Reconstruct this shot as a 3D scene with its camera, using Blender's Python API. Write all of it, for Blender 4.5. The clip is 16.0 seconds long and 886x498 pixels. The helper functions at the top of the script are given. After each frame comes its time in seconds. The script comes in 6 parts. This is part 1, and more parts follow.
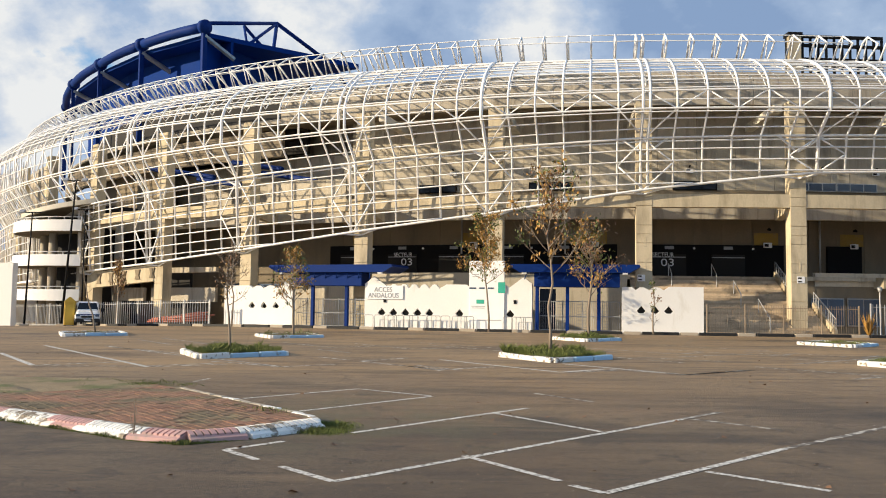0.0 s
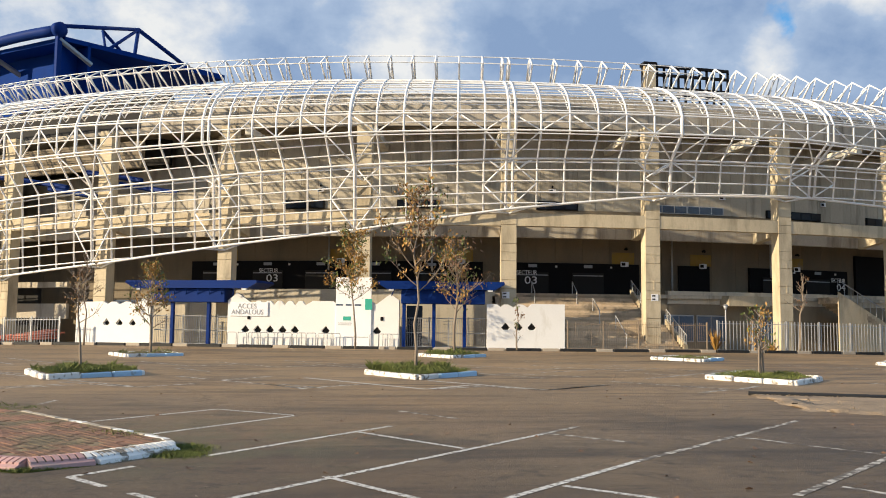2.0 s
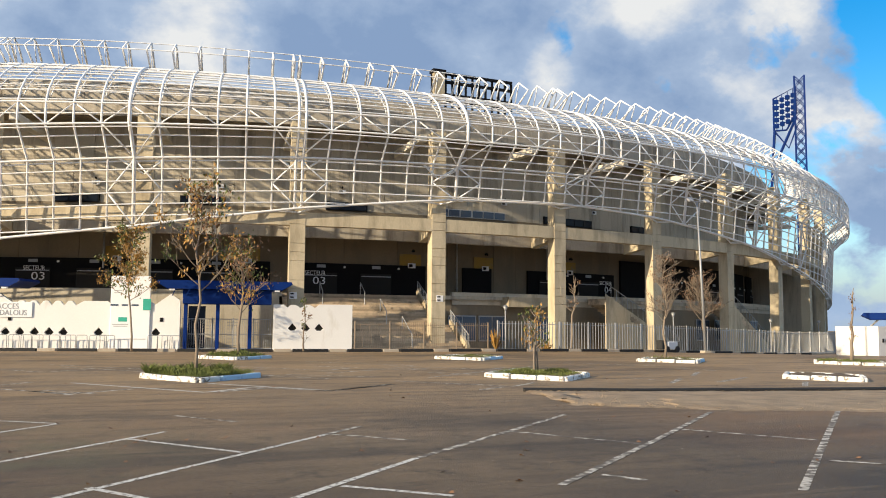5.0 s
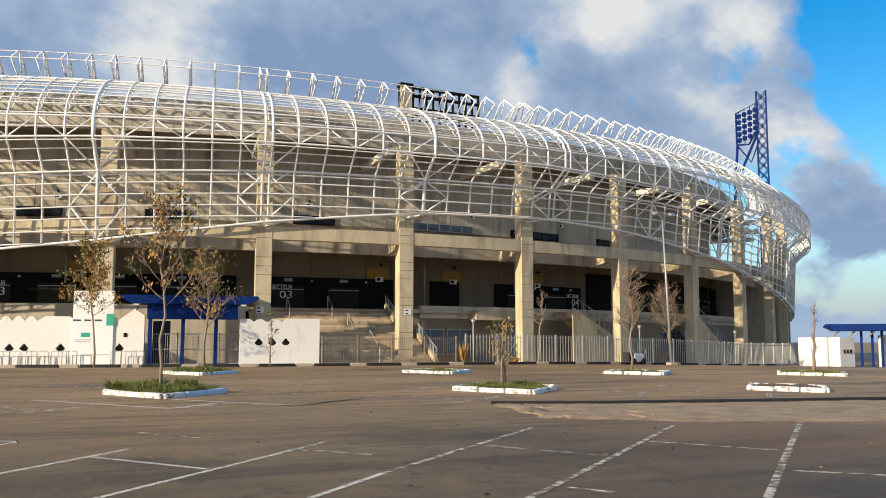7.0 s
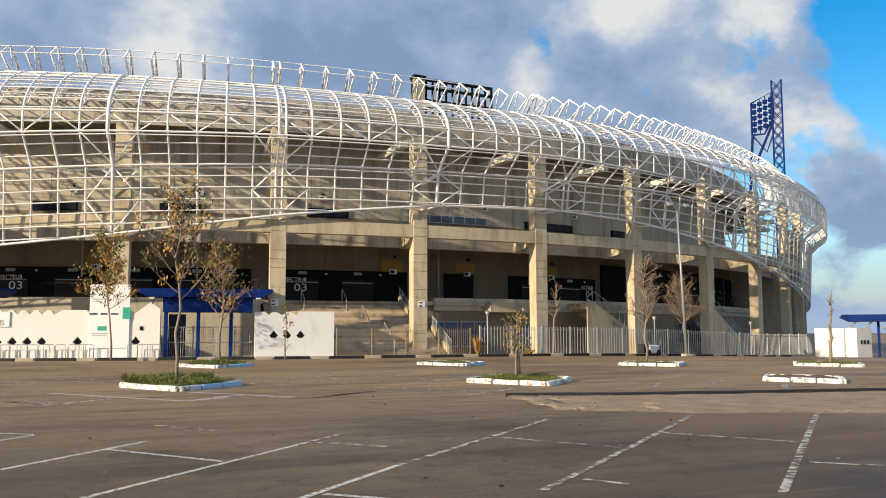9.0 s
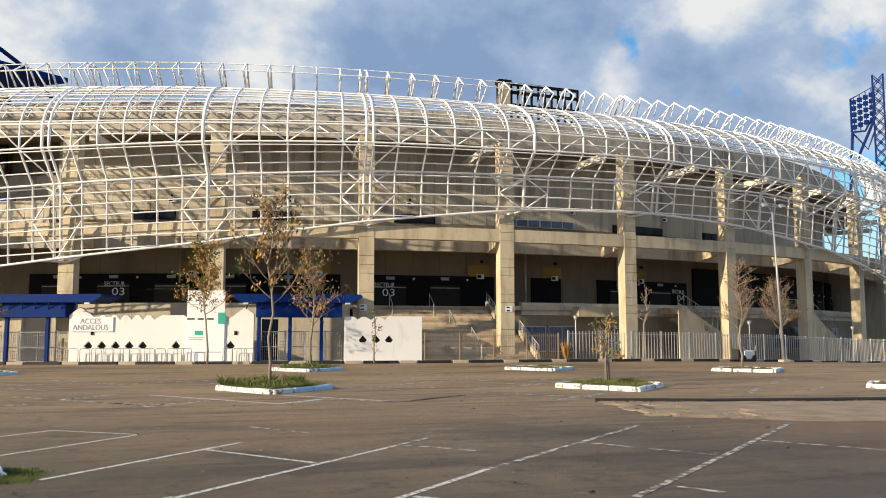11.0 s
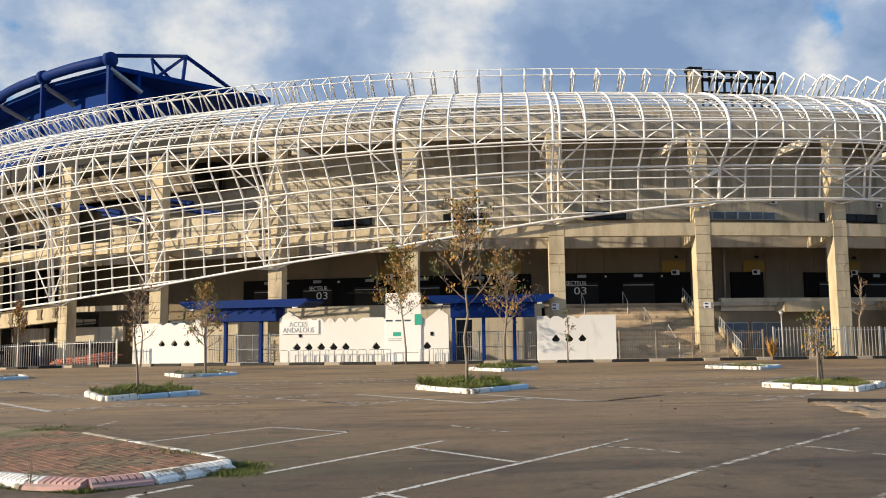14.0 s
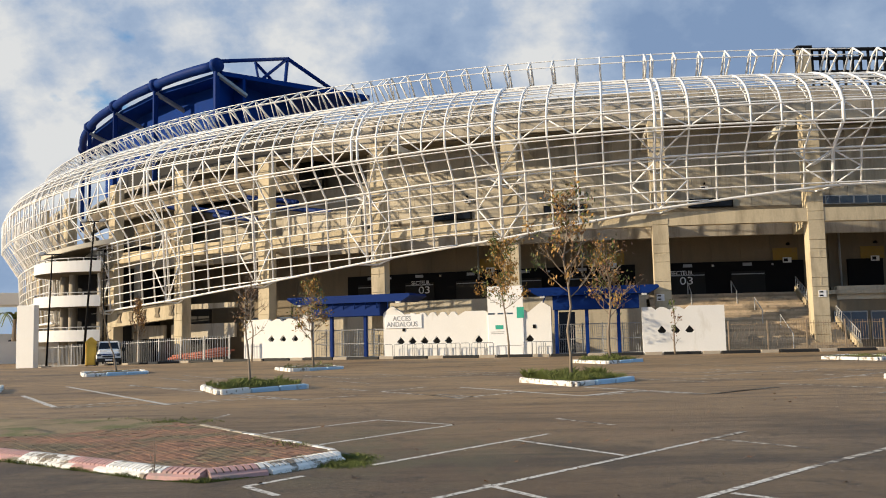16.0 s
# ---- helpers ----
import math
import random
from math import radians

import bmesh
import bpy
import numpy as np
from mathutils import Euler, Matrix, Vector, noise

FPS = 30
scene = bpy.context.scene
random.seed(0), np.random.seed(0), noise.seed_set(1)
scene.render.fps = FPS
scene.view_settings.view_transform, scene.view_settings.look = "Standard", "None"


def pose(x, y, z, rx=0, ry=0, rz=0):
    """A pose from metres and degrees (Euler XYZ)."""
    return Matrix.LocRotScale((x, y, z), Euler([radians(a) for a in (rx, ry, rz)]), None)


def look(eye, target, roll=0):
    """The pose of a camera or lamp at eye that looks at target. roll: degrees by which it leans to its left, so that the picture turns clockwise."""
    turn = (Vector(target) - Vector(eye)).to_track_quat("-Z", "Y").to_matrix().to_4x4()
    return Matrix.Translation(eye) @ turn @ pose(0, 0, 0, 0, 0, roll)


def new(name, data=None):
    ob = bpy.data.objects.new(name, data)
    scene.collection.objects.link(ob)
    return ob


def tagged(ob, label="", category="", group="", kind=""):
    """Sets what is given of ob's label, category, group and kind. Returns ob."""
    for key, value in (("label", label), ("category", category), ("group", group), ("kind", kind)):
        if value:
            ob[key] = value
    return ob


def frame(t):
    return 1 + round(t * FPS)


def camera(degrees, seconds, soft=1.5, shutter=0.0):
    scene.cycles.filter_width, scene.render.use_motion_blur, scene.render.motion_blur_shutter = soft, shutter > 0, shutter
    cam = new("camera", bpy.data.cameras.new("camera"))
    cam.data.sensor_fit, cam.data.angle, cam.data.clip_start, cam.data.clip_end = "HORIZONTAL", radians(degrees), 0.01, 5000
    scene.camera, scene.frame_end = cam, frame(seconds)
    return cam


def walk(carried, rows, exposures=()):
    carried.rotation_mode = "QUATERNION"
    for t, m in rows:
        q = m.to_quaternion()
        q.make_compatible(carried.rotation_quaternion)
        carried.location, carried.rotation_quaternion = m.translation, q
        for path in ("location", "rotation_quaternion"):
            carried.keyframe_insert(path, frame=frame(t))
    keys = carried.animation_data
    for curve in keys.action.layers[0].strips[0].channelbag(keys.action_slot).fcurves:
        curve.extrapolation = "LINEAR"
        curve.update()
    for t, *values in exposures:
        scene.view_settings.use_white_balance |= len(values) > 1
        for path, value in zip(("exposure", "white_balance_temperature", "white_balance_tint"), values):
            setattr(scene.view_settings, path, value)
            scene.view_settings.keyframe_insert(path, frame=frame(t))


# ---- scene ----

# ================= camera and walk =================
cam = camera(53.6, 16.0, soft=1.0)
ROWS = [
    (0.0, 0.000, 0.000, 1.650, 93.750, -0.748, -0.049),
    (0.5, 0.019, 0.006, 1.657, 94.007, -0.602, -2.293),
    (1.0, 0.018, 0.043, 1.647, 94.297, -0.677, -4.539),
    (1.5, 0.035, 0.047, 1.653, 94.485, -0.685, -6.865),
    (2.0, 0.048, 0.048, 1.662, 94.938, -0.672, -8.666),
    (2.5, 0.057, 0.049, 1.661, 94.751, -0.441, -11.171),
    (3.0, 0.091, 0.042, 1.647, 95.143, -0.519, -13.566),
    (3.5, 0.106, 0.065, 1.650, 94.888, -0.599, -16.214),
    (4.0, 0.118, 0.073, 1.650, 94.898, -0.436, -17.881),
    (4.5, 0.122, 0.065, 1.646, 95.076, -0.337, -20.432),
    (5.0, 0.130, 0.070, 1.654, 95.116, -0.445, -22.367),
    (7.5, 0.135, 0.050, 1.658, 96.051, 0.032, -24.563),
    (8.0, 0.139, 0.049, 1.654, 95.878, 0.142, -24.647),
    (8.5, 0.145, 0.063, 1.659, 95.596, 0.166, -24.256),
    (11.0, 0.136, 0.072, 1.645, 95.817, 0.055, -17.842),
    (11.5, 0.094, 0.063, 1.640, 95.856, 0.334, -15.618),
    (12.0, 0.090, 0.060, 1.640, 95.913, 0.393, -13.075),
    (12.5, 0.074, 0.063, 1.652, 95.851, 0.373, -11.122),
    (13.0, 0.075, 0.049, 1.650, 95.939, 0.700, -8.696),
    (13.5, 0.058, 0.017, 1.660, 95.979, 0.715, -6.912),
    (14.0, 0.059, 0.035, 1.662, 95.842, 0.731, -5.404),
    (14.5, 0.046, 0.053, 1.659, 96.078, 0.659, -3.785),
    (15.0, 0.036, 0.061, 1.657, 95.904, 1.024, -1.451),
    (15.5, 0.036, 0.043, 1.650, 95.692, 1.076, -0.046),
    (16.0, 0.043, 0.027, 1.661, 95.516, 1.304, 1.239),
]
walk(cam, [(t, pose(x, y, z, rx, ry, rz)) for t, x, y, z, rx, ry, rz in ROWS],
     [(0.0, 0.44), (3.5, 0.46), (5.0, 0.42), (7.5, 0.30), (8.5, 0.30), (11.0, 0.40), (14.0, 0.32), (16.0, 0.24)])

# ================= world, sun, exposure =================
SUN_FROM = Vector((-0.94, -0.235, 0.30)).normalized()   # towards the sun
SUN_EL = math.asin(SUN_FROM.z)
SUN_AZ = math.atan2(SUN_FROM.x, SUN_FROM.y)
world = bpy.data.worlds.new("world")
scene.world = world
world.use_nodes = True


def build_sky():
    nt = world.node_tree
    nt.nodes.clear()
    N, L = nt.nodes.new, nt.links.new
    out = N("ShaderNodeOutputWorld")
    bg = N("ShaderNodeBackground")
    sky = N("ShaderNodeTexSky")
    sky.sky_type, sky.sun_disc = "NISHITA", False
    sky.sun_elevation, sky.sun_rotation = SUN_EL, SUN_AZ
    sky.ozone_density = 2.0
    tc = N("ShaderNodeTexCoord")
    sep = N("ShaderNodeSeparateXYZ")
    L(tc.outputs["Generated"], sep.inputs[0])
    # flatten the dome into a cloud layer: direction over (height + 0.25)
    add = N("ShaderNodeMath"); add.operation = "ADD"; add.inputs[1].default_value = 0.6
    L(sep.outputs["Z"], add.inputs[0])
    comb = N("ShaderNodeCombineXYZ")
    for k, ax in enumerate("XY"):
        d = N("ShaderNodeMath"); d.operation = "DIVIDE"
        L(sep.outputs[ax], d.inputs[0]); L(add.outputs[0], d.inputs[1]); L(d.outputs[0], comb.inputs[k])
    mp = N("ShaderNodeMapping")
    mp.inputs["Location"].default_value = CLOUD_SHIFT
    mp.inputs["Scale"].default_value = (1.0, 1.0, 1.0)
    L(comb.outputs[0], mp.inputs[0])
    n1 = N("ShaderNodeTexNoise"); n1.inputs["Scale"].default_value = 5.2; n1.inputs["Detail"].default_value = 9; n1.inputs["Roughness"].default_value = 0.56; n1.inputs["Distortion"].default_value = 0.15
    L(mp.outputs[0], n1.inputs["Vector"])
    cover = N("ShaderNodeValToRGB")
    cover.color_ramp.elements[0].position, cover.color_ramp.elements[1].position = 0.43, 0.52
    # clearer sky towards the east (+x)
    ex = N("ShaderNodeMapRange"); ex.inputs["From Min"].default_value = 0.48; ex.inputs["From Max"].default_value = 0.71; ex.inputs["To Min"].default_value = 0.17; ex.inputs["To Max"].default_value = -0.07
    L(sep.outputs["X"], ex.inputs["Value"])
    sm = N("ShaderNodeMath"); sm.operation = "ADD"
    L(n1.outputs["Fac"], sm.inputs[0]); L(ex.outputs[0], sm.inputs[1])

    def banks(total, rows):
        """Adds soft round swells to a field: bearing, height, radius in degrees, amount."""
        for az, el, rad, amount in rows:
            d = N("ShaderNodeVectorMath"); d.operation = "DOT_PRODUCT"
            d.inputs[1].default_value = (math.sin(radians(az)) * math.cos(radians(el)), math.cos(radians(az)) * math.cos(radians(el)), math.sin(radians(el)))
            L(tc.outputs["Generated"], d.inputs[0])
            r = N("ShaderNodeMapRange"); r.interpolation_type = "SMOOTHSTEP"
            r.inputs["From Min"].default_value, r.inputs["From Max"].default_value = math.cos(radians(rad)), 1.0
            r.inputs["To Min"].default_value, r.inputs["To Max"].default_value = 0.0, amount
            L(d.outputs["Value"], r.inputs["Value"])
            a = N("ShaderNodeMath"); a.operation = "ADD"
            L(total, a.inputs[0]); L(r.outputs[0], a.inputs[1])
            total = a.outputs[0]
        return total

    L(banks(sm.outputs[0], CLOUD_COVER), cover.inputs["Fac"])
    n2 = N("ShaderNodeTexNoise"); n2.inputs["Scale"].default_value = 4.6; n2.inputs["Detail"].default_value = 9; n2.inputs["Roughness"].default_value = 0.58
    mp2 = N("ShaderNodeMapping"); mp2.inputs["Location"].default_value = (4.3, 1.9, 0.0)
    L(comb.outputs[0], mp2.inputs[0]); L(mp2.outputs[0], n2.inputs["Vector"])
    shade = N("ShaderNodeValToRGB")
    e = shade.color_ramp.elements
    e[0].position, e[0].color = 0.38, (2.2, 3.2, 5.0, 1)
    e[1].position, e[1].color = 0.66, (7.4, 7.5, 7.5, 1)
    mid = e.new(0.52); mid.color = (3.5, 4.5, 6.1, 1)
    L(banks(n2.outputs["Fac"], CLOUD_LIGHT), shade.inputs["Fac"])
    hs = N("ShaderNodeHueSaturation"); hs.inputs["Saturation"].default_value = 1.55; hs.inputs["Value"].default_value = 1.75
    L(sky.outputs[0], hs.inputs["Color"])
    mix = N("ShaderNodeMix"); mix.data_type = "RGBA"
    L(cover.outputs["Color"], mix.inputs["Factor"]); L(hs.outputs[0], mix.inputs["A"]); L(shade.outputs["Color"], mix.inputs["B"])
    # pale haze close to the horizon
    hz = N("ShaderNodeMapRange"); hz.inputs["From Min"].default_value, hz.inputs["From Max"].default_value, hz.inputs["To Min"].default_value, hz.inputs["To Max"].default_value = 0.0, 0.15, 0.85, 0.0
    L(sep.outputs["Z"], hz.inputs["Value"])
    hm = N("ShaderNodeMix"); hm.data_type = "RGBA"; hm.inputs["B"].default_value = (3.3, 4.5, 6.4, 1)
    L(hz.outputs[0], hm.inputs["Factor"]); L(mix.outputs["Result"], hm.inputs["A"])
    L(hm.outputs["Result"], bg.inputs["Color"])
    bg.inputs["Strength"].default_value = 0.084
    L(bg.outputs[0], out.inputs[0])


CLOUD_SHIFT = (0.7, 0.2, 0.0)
CLOUD_COVER = ((43.0, 17.0, 6.0, 0.13), (36.0, 18.0, 6.0, 0.09), (39.5, 22.5, 3.0, -0.10), (52.0, 15.0, 4.5, -0.13), (46.0, 11.5, 4.0, 0.07), (49.5, 8.0, 4.0, 0.07), (48.0, 2.5, 5.0, 0.06), (-30.0, 7.0, 7.0, -0.14))
CLOUD_LIGHT = ((-27.0, 15.5, 6.0, 0.11), (-8.6, 20.0, 6.0, 0.10), (-20.0, 17.5, 6.0, 0.05), (4.5, 20.0, 8.0, 0.11), (12.0, 18.5, 6.0, -0.05), (23.0, 19.0, 7.0, -0.04), (30.6, 17.0, 3.0, 0.06), (35.8, 20.0, 3.0, 0.11), (41.0, 14.0, 5.0, -0.07), (43.8, 19.6, 3.0, 0.13), (34.0, 14.0, 5.0, -0.05), (49.0, 7.0, 4.0, -0.06), (-22.0, 9.0, 9.0, 0.05))
build_sky()
sun_data = bpy.data.lights.new("sun", "SUN")
sun_data.energy, sun_data.angle, sun_data.color = 5.0, radians(0.6), (1.0, 0.825, 0.585)
sun = new("sun", sun_data)
sun.matrix_basis = look(SUN_FROM * 100, (0, 0, 0))


# ================= materials =================
def ramp_mix(nt, fac, a, b):
    m = nt.nodes.new("ShaderNodeMix")
    m.data_type = "RGBA"
    m.inputs["A"].default_value, m.inputs["B"].default_value = (*a, 1), (*b, 1)
    nt.links.new(fac, m.inputs["Factor"])
    return m.outputs["Result"]


def material(name, base, rough=0.7, metal=0.0, vary=0.15, coarse=0.6, fine=14.0, bump=0.15, stain=None, stain_scale=0.35, stain_at=(0.52, 0.68), per_piece=0.0, streak=1.0, spec=0.5):
    """Base colour varied at two scales, optional stains, fine bump; streak below 1 draws stains out along z."""
    m = bpy.data.materials.new(name)
    m.use_nodes = True
    nt = m.node_tree
    N, L = nt.nodes.new, nt.links.new
    bsdf = nt.nodes["Principled BSDF"]
    geo = N("ShaderNodeNewGeometry")
    n1 = N("ShaderNodeTexNoise"); n1.inputs["Scale"].default_value = coarse; n1.inputs["Detail"].default_value = 5
    n2 = N("ShaderNodeTexNoise"); n2.inputs["Scale"].default_value = fine; n2.inputs["Detail"].default_value = 4
    L(geo.outputs["Position"], n1.inputs["Vector"]); L(geo.outputs["Position"], n2.inputs["Vector"])
    av = N("ShaderNodeMath"); av.operation = "MULTIPLY_ADD"; av.inputs[1].default_value = 0.6
    half = N("ShaderNodeMath"); half.operation = "MULTIPLY"; half.inputs[1].default_value = 0.4
    L(n2.outputs["Fac"], half.inputs[0]); L(n1.outputs["Fac"], av.inputs[0]); L(half.outputs[0], av.inputs[2])
    st = N("ShaderNodeMapRange"); st.inputs["From Min"].default_value, st.inputs["From Max"].default_value = 0.3, 0.7
    L(av.outputs[0], st.inputs["Value"])
    lo = [max(0.0, c * (1 - vary)) for c in base]
    hi = [min(1.0, c * (1 + vary)) for c in base]
    col = ramp_mix(nt, st.outputs[0], lo, hi)
    if stain:
        mp = N("ShaderNodeMapping"); mp.inputs["Scale"].default_value = (1, 1, streak)
        L(geo.outputs["Position"], mp.inputs[0])
        n3 = N("ShaderNodeTexNoise"); n3.inputs["Scale"].default_value = stain_scale; n3.inputs["Detail"].default_value = 7; n3.inputs["Roughness"].default_value = 0.62
        L(mp.outputs[0], n3.inputs["Vector"])
        r = N("ShaderNodeMapRange"); r.inputs["From Min"].default_value, r.inputs["From Max"].default_value = stain_at
        L(n3.outputs["Fac"], r.inputs["Value"])
        mx = N("ShaderNodeMix"); mx.data_type = "RGBA"
        L(r.outputs[0], mx.inputs["Factor"]); L(col, mx.inputs["A"]); mx.inputs["B"].default_value = (*stain, 1)
        col = mx.outputs["Result"]
    if per_piece:
        oi = N("ShaderNodeObjectInfo")
        pr = N("ShaderNodeMapRange"); pr.inputs["To Min"].default_value, pr.inputs["To Max"].default_value = 1 - per_piece, 1 + per_piece
        L(oi.outputs["Random"], pr.inputs["Value"])
        vm = N("ShaderNodeVectorMath"); vm.operation = "SCALE"
        L(col, vm.inputs[0]); L(pr.outputs[0], vm.inputs["Scale"])
        col = vm.outputs[0]
    L(col, bsdf.inputs["Base Color"])
    rr = N("ShaderNodeMapRange"); rr.inputs["To Min"].default_value, rr.inputs["To Max"].default_value = max(0.02, rough - 0.1), min(1.0, rough + 0.1)
    L(n1.outputs["Fac"], rr.inputs["Value"]); L(rr.outputs[0], bsdf.inputs["Roughness"])
    bsdf.inputs["Metallic"].default_value = metal
    bsdf.inputs["Specular IOR Level"].default_value = spec
    if bump:
        b = N("ShaderNodeBump"); b.inputs["Strength"].default_value = bump; b.inputs["Distance"].default_value = 0.02
        L(n2.outputs["Fac"], b.inputs["Height"]); L(b.outputs[0], bsdf.inputs["Normal"])
    return m



RUST_AT = (13.0, 12.2, 0.0)


def asphalt():
    """Worn asphalt: stone grain, tar patches, pale dusty areas, long dark drag marks and cracks."""
    m = bpy.data.materials.new("asphalt")
    m.use_nodes = True
    nt = m.node_tree
    N, L = nt.nodes.new, nt.links.new
    bsdf = nt.nodes["Principled BSDF"]
    geo = N("ShaderNodeNewGeometry")

    def field(scale, detail=5, rough=0.55, stretch=None, turn=0.0, lo=0.4, hi=0.6):
        mp = N("ShaderNodeMapping")
        mp.inputs["Rotation"].default_value = (0, 0, turn)
        mp.inputs["Scale"].default_value = stretch or (1, 1, 1)
        L(geo.outputs["Position"], mp.inputs[0])
        n = N("ShaderNodeTexNoise"); n.inputs["Scale"].default_value = scale; n.inputs["Detail"].default_value = detail; n.inputs["Roughness"].default_value = rough
        L(mp.outputs[0], n.inputs["Vector"])
        r = N("ShaderNodeMapRange"); r.inputs["From Min"].default_value, r.inputs["From Max"].default_value = lo, hi
        L(n.outputs["Fac"], r.inputs["Value"])
        return r.outputs[0], n.outputs["Fac"]

    def over(col, fac, tint, amount):
        k = N("ShaderNodeMath"); k.operation = "MULTIPLY"; k.inputs[1].default_value = amount
        L(fac, k.inputs[0])
        x = N("ShaderNodeMix"); x.data_type = "RGBA"
        L(k.outputs[0], x.inputs["Factor"]); L(col, x.inputs["A"]); x.inputs["B"].default_value = (*tint, 1)
        return x.outputs["Result"]

    grain, raw = field(60, 4, 0.75, None, 0, 0.36, 0.64)
    col = ramp_mix(nt, grain, (0.034, 0.025, 0.018), (0.42, 0.318, 0.222))
    col = over(col, field(20, 3, 0.7, None, 0, 0.47, 0.54)[0], (0.040, 0.030, 0.022), 0.55)        # lost binder between stones
    col = over(col, field(9, 5, 0.75, None, 0, 0.47, 0.60)[0], (0.052, 0.040, 0.030), 0.65)
    col = over(col, field(2.6, 6, 0.72, None, 0, 0.50, 0.62)[0], (0.23, 0.172, 0.118), 0.6)
    col = over(col, field(0.11, 6, 0.6, None, 0, 0.42, 0.57)[0], (0.31, 0.225, 0.14), 0.75)      # dusty areas
    col = over(col, field(0.07, 5, 0.6, None, 1.0, 0.50, 0.62)[0], (0.155, 0.095, 0.052), 0.55)      # rusty earth
    col = over(col, field(0.22, 7, 0.65, None, 0, 0.50, 0.62)[0], (0.045, 0.036, 0.030), 0.8)      # tar and oil
    col = over(col, field(0.5, 5, 0.6, (0.10, 1.0, 1), radians(-6), 0.52, 0.64)[0], (0.034, 0.027, 0.022), 0.7)   # drag marks
    col = over(col, field(1.3, 6, 0.75, None, 0, 0.55, 0.64)[0], (0.035, 0.029, 0.024), 0.65)        # small spots
    col = over(col, field(9.0, 2, 0.5, None, 0, 0.70, 0.74)[0], (0.24, 0.21, 0.18), 0.6)           # pale chips
    # the driving lane in front of the bays is darker
    sp = N("ShaderNodeSeparateXYZ"); L(geo.outputs["Position"], sp.inputs[0])
    wb = N("ShaderNodeMath"); wb.operation = "MULTIPLY_ADD"; wb.inputs[1].default_value = 7.0
    L(field(0.3, 5, 0.6, None, 0, 0.0, 1.0)[0], wb.inputs[0]); L(sp.outputs["Y"], wb.inputs[2])
    ln = N("ShaderNodeMapRange"); ln.inputs["From Min"].default_value, ln.inputs["From Max"].default_value, ln.inputs["To Min"].default_value, ln.inputs["To Max"].default_value = 9.5, 17.0, 1.0, 0.0
    L(wb.outputs[0], ln.inputs["Value"])
    # fresher, darker surfacing on the eastern bays; paler and warmer colour on the far half
    ea = N("ShaderNodeMapRange"); ea.inputs["From Min"].default_value, ea.inputs["From Max"].default_value, ea.inputs["To Min"].default_value, ea.inputs["To Max"].default_value = -2.0, 6.0, 0.72, 1.0
    L(sp.outputs["X"], ea.inputs["Value"])
    lane = N("ShaderNodeMath"); lane.operation = "MULTIPLY"
    L(ln.outputs[0], lane.inputs[0]); L(ea.outputs[0], lane.inputs[1])
    fa = N("ShaderNodeMapRange"); fa.inputs["From Min"].default_value, fa.inputs["From Max"].default_value = 16.0, 27.0
    L(wb.outputs[0], fa.inputs["Value"])
    fd = N("ShaderNodeMath"); fd.operation = "MULTIPLY"
    L(fa.outputs[0], fd.inputs[0]); L(field(0.16, 7, 0.65, (0.45, 1.0, 1), 0, 0.30, 0.58)[0], fd.inputs[1])
    col = over(col, fd.outputs[0], (0.45, 0.305, 0.165), 0.70)
    col = over(col, lane.outputs[0], (0.038, 0.028, 0.020), 0.85)
    col = over(col, field(1.3, 7, 0.72, (0.10, 1.0, 1), radians(-4), 0.52, 0.62)[0], (0.050, 0.036, 0.025), 0.55)     # tyre streaks
    col = over(col, field(0.55, 7, 0.72, (0.22, 1.0, 1), radians(5), 0.54, 0.66)[0], (0.045, 0.034, 0.026), 0.6)      # spill stains
    col = over(col, field(1.1, 6, 0.7, (0.12, 1.0, 1), radians(3), 0.56, 0.66)[0], (0.30, 0.215, 0.14), 0.30)
    col = over(col, field(6.0, 5, 0.8, (0.5, 1.0, 1), 0, 0.56, 0.66)[0], (0.030, 0.024, 0.019), 0.5)                  # open patches
    # moss and damp silt round the tip of the paved island
    md = N("ShaderNodeVectorMath"); md.operation = "DISTANCE"; md.inputs[1].default_value = (-1.6, 13.0, 0.0)
    L(geo.outputs["Position"], md.inputs[0])
    mr = N("ShaderNodeMapRange"); mr.inputs["From Min"].default_value, mr.inputs["From Max"].default_value, mr.inputs["To Min"].default_value, mr.inputs["To Max"].default_value = 1.0, 4.2, 1.0, 0.0
    L(md.outputs["Value"], mr.inputs["Value"])
    mm = N("ShaderNodeMath"); mm.operation = "MULTIPLY"
    L(mr.outputs[0], mm.inputs[0]); L(field(0.8, 6, 0.65, None, 0, 0.42, 0.58)[0], mm.inputs[1])
    col = over(col, mm.outputs[0], (0.12, 0.115, 0.065), 0.7)
    vor = N("ShaderNodeTexVoronoi"); vor.feature = "DISTANCE_TO_EDGE"; vor.inputs["Scale"].default_value = 0.16
    wob = N("ShaderNodeTexNoise"); wob.inputs["Scale"].default_value = 0.9; wob.inputs["Detail"].default_value = 6
    L(geo.outputs["Position"], wob.inputs["Vector"])
    vadd = N("ShaderNodeVectorMath"); vadd.operation = "MULTIPLY_ADD"; vadd.inputs[1].default_value = (2.2, 2.2, 0)
    L(wob.outputs["Color"], vadd.inputs[0]); L(geo.outputs["Position"], vadd.inputs[2]); L(vadd.outputs[0], vor.inputs["Vector"])
    cr = N("ShaderNodeMapRange"); cr.inputs["From Min"].default_value, cr.inputs["From Max"].default_value, cr.inputs["To Min"].default_value, cr.inputs["To Max"].default_value = 0.0, 0.004, 1.0, 0.0
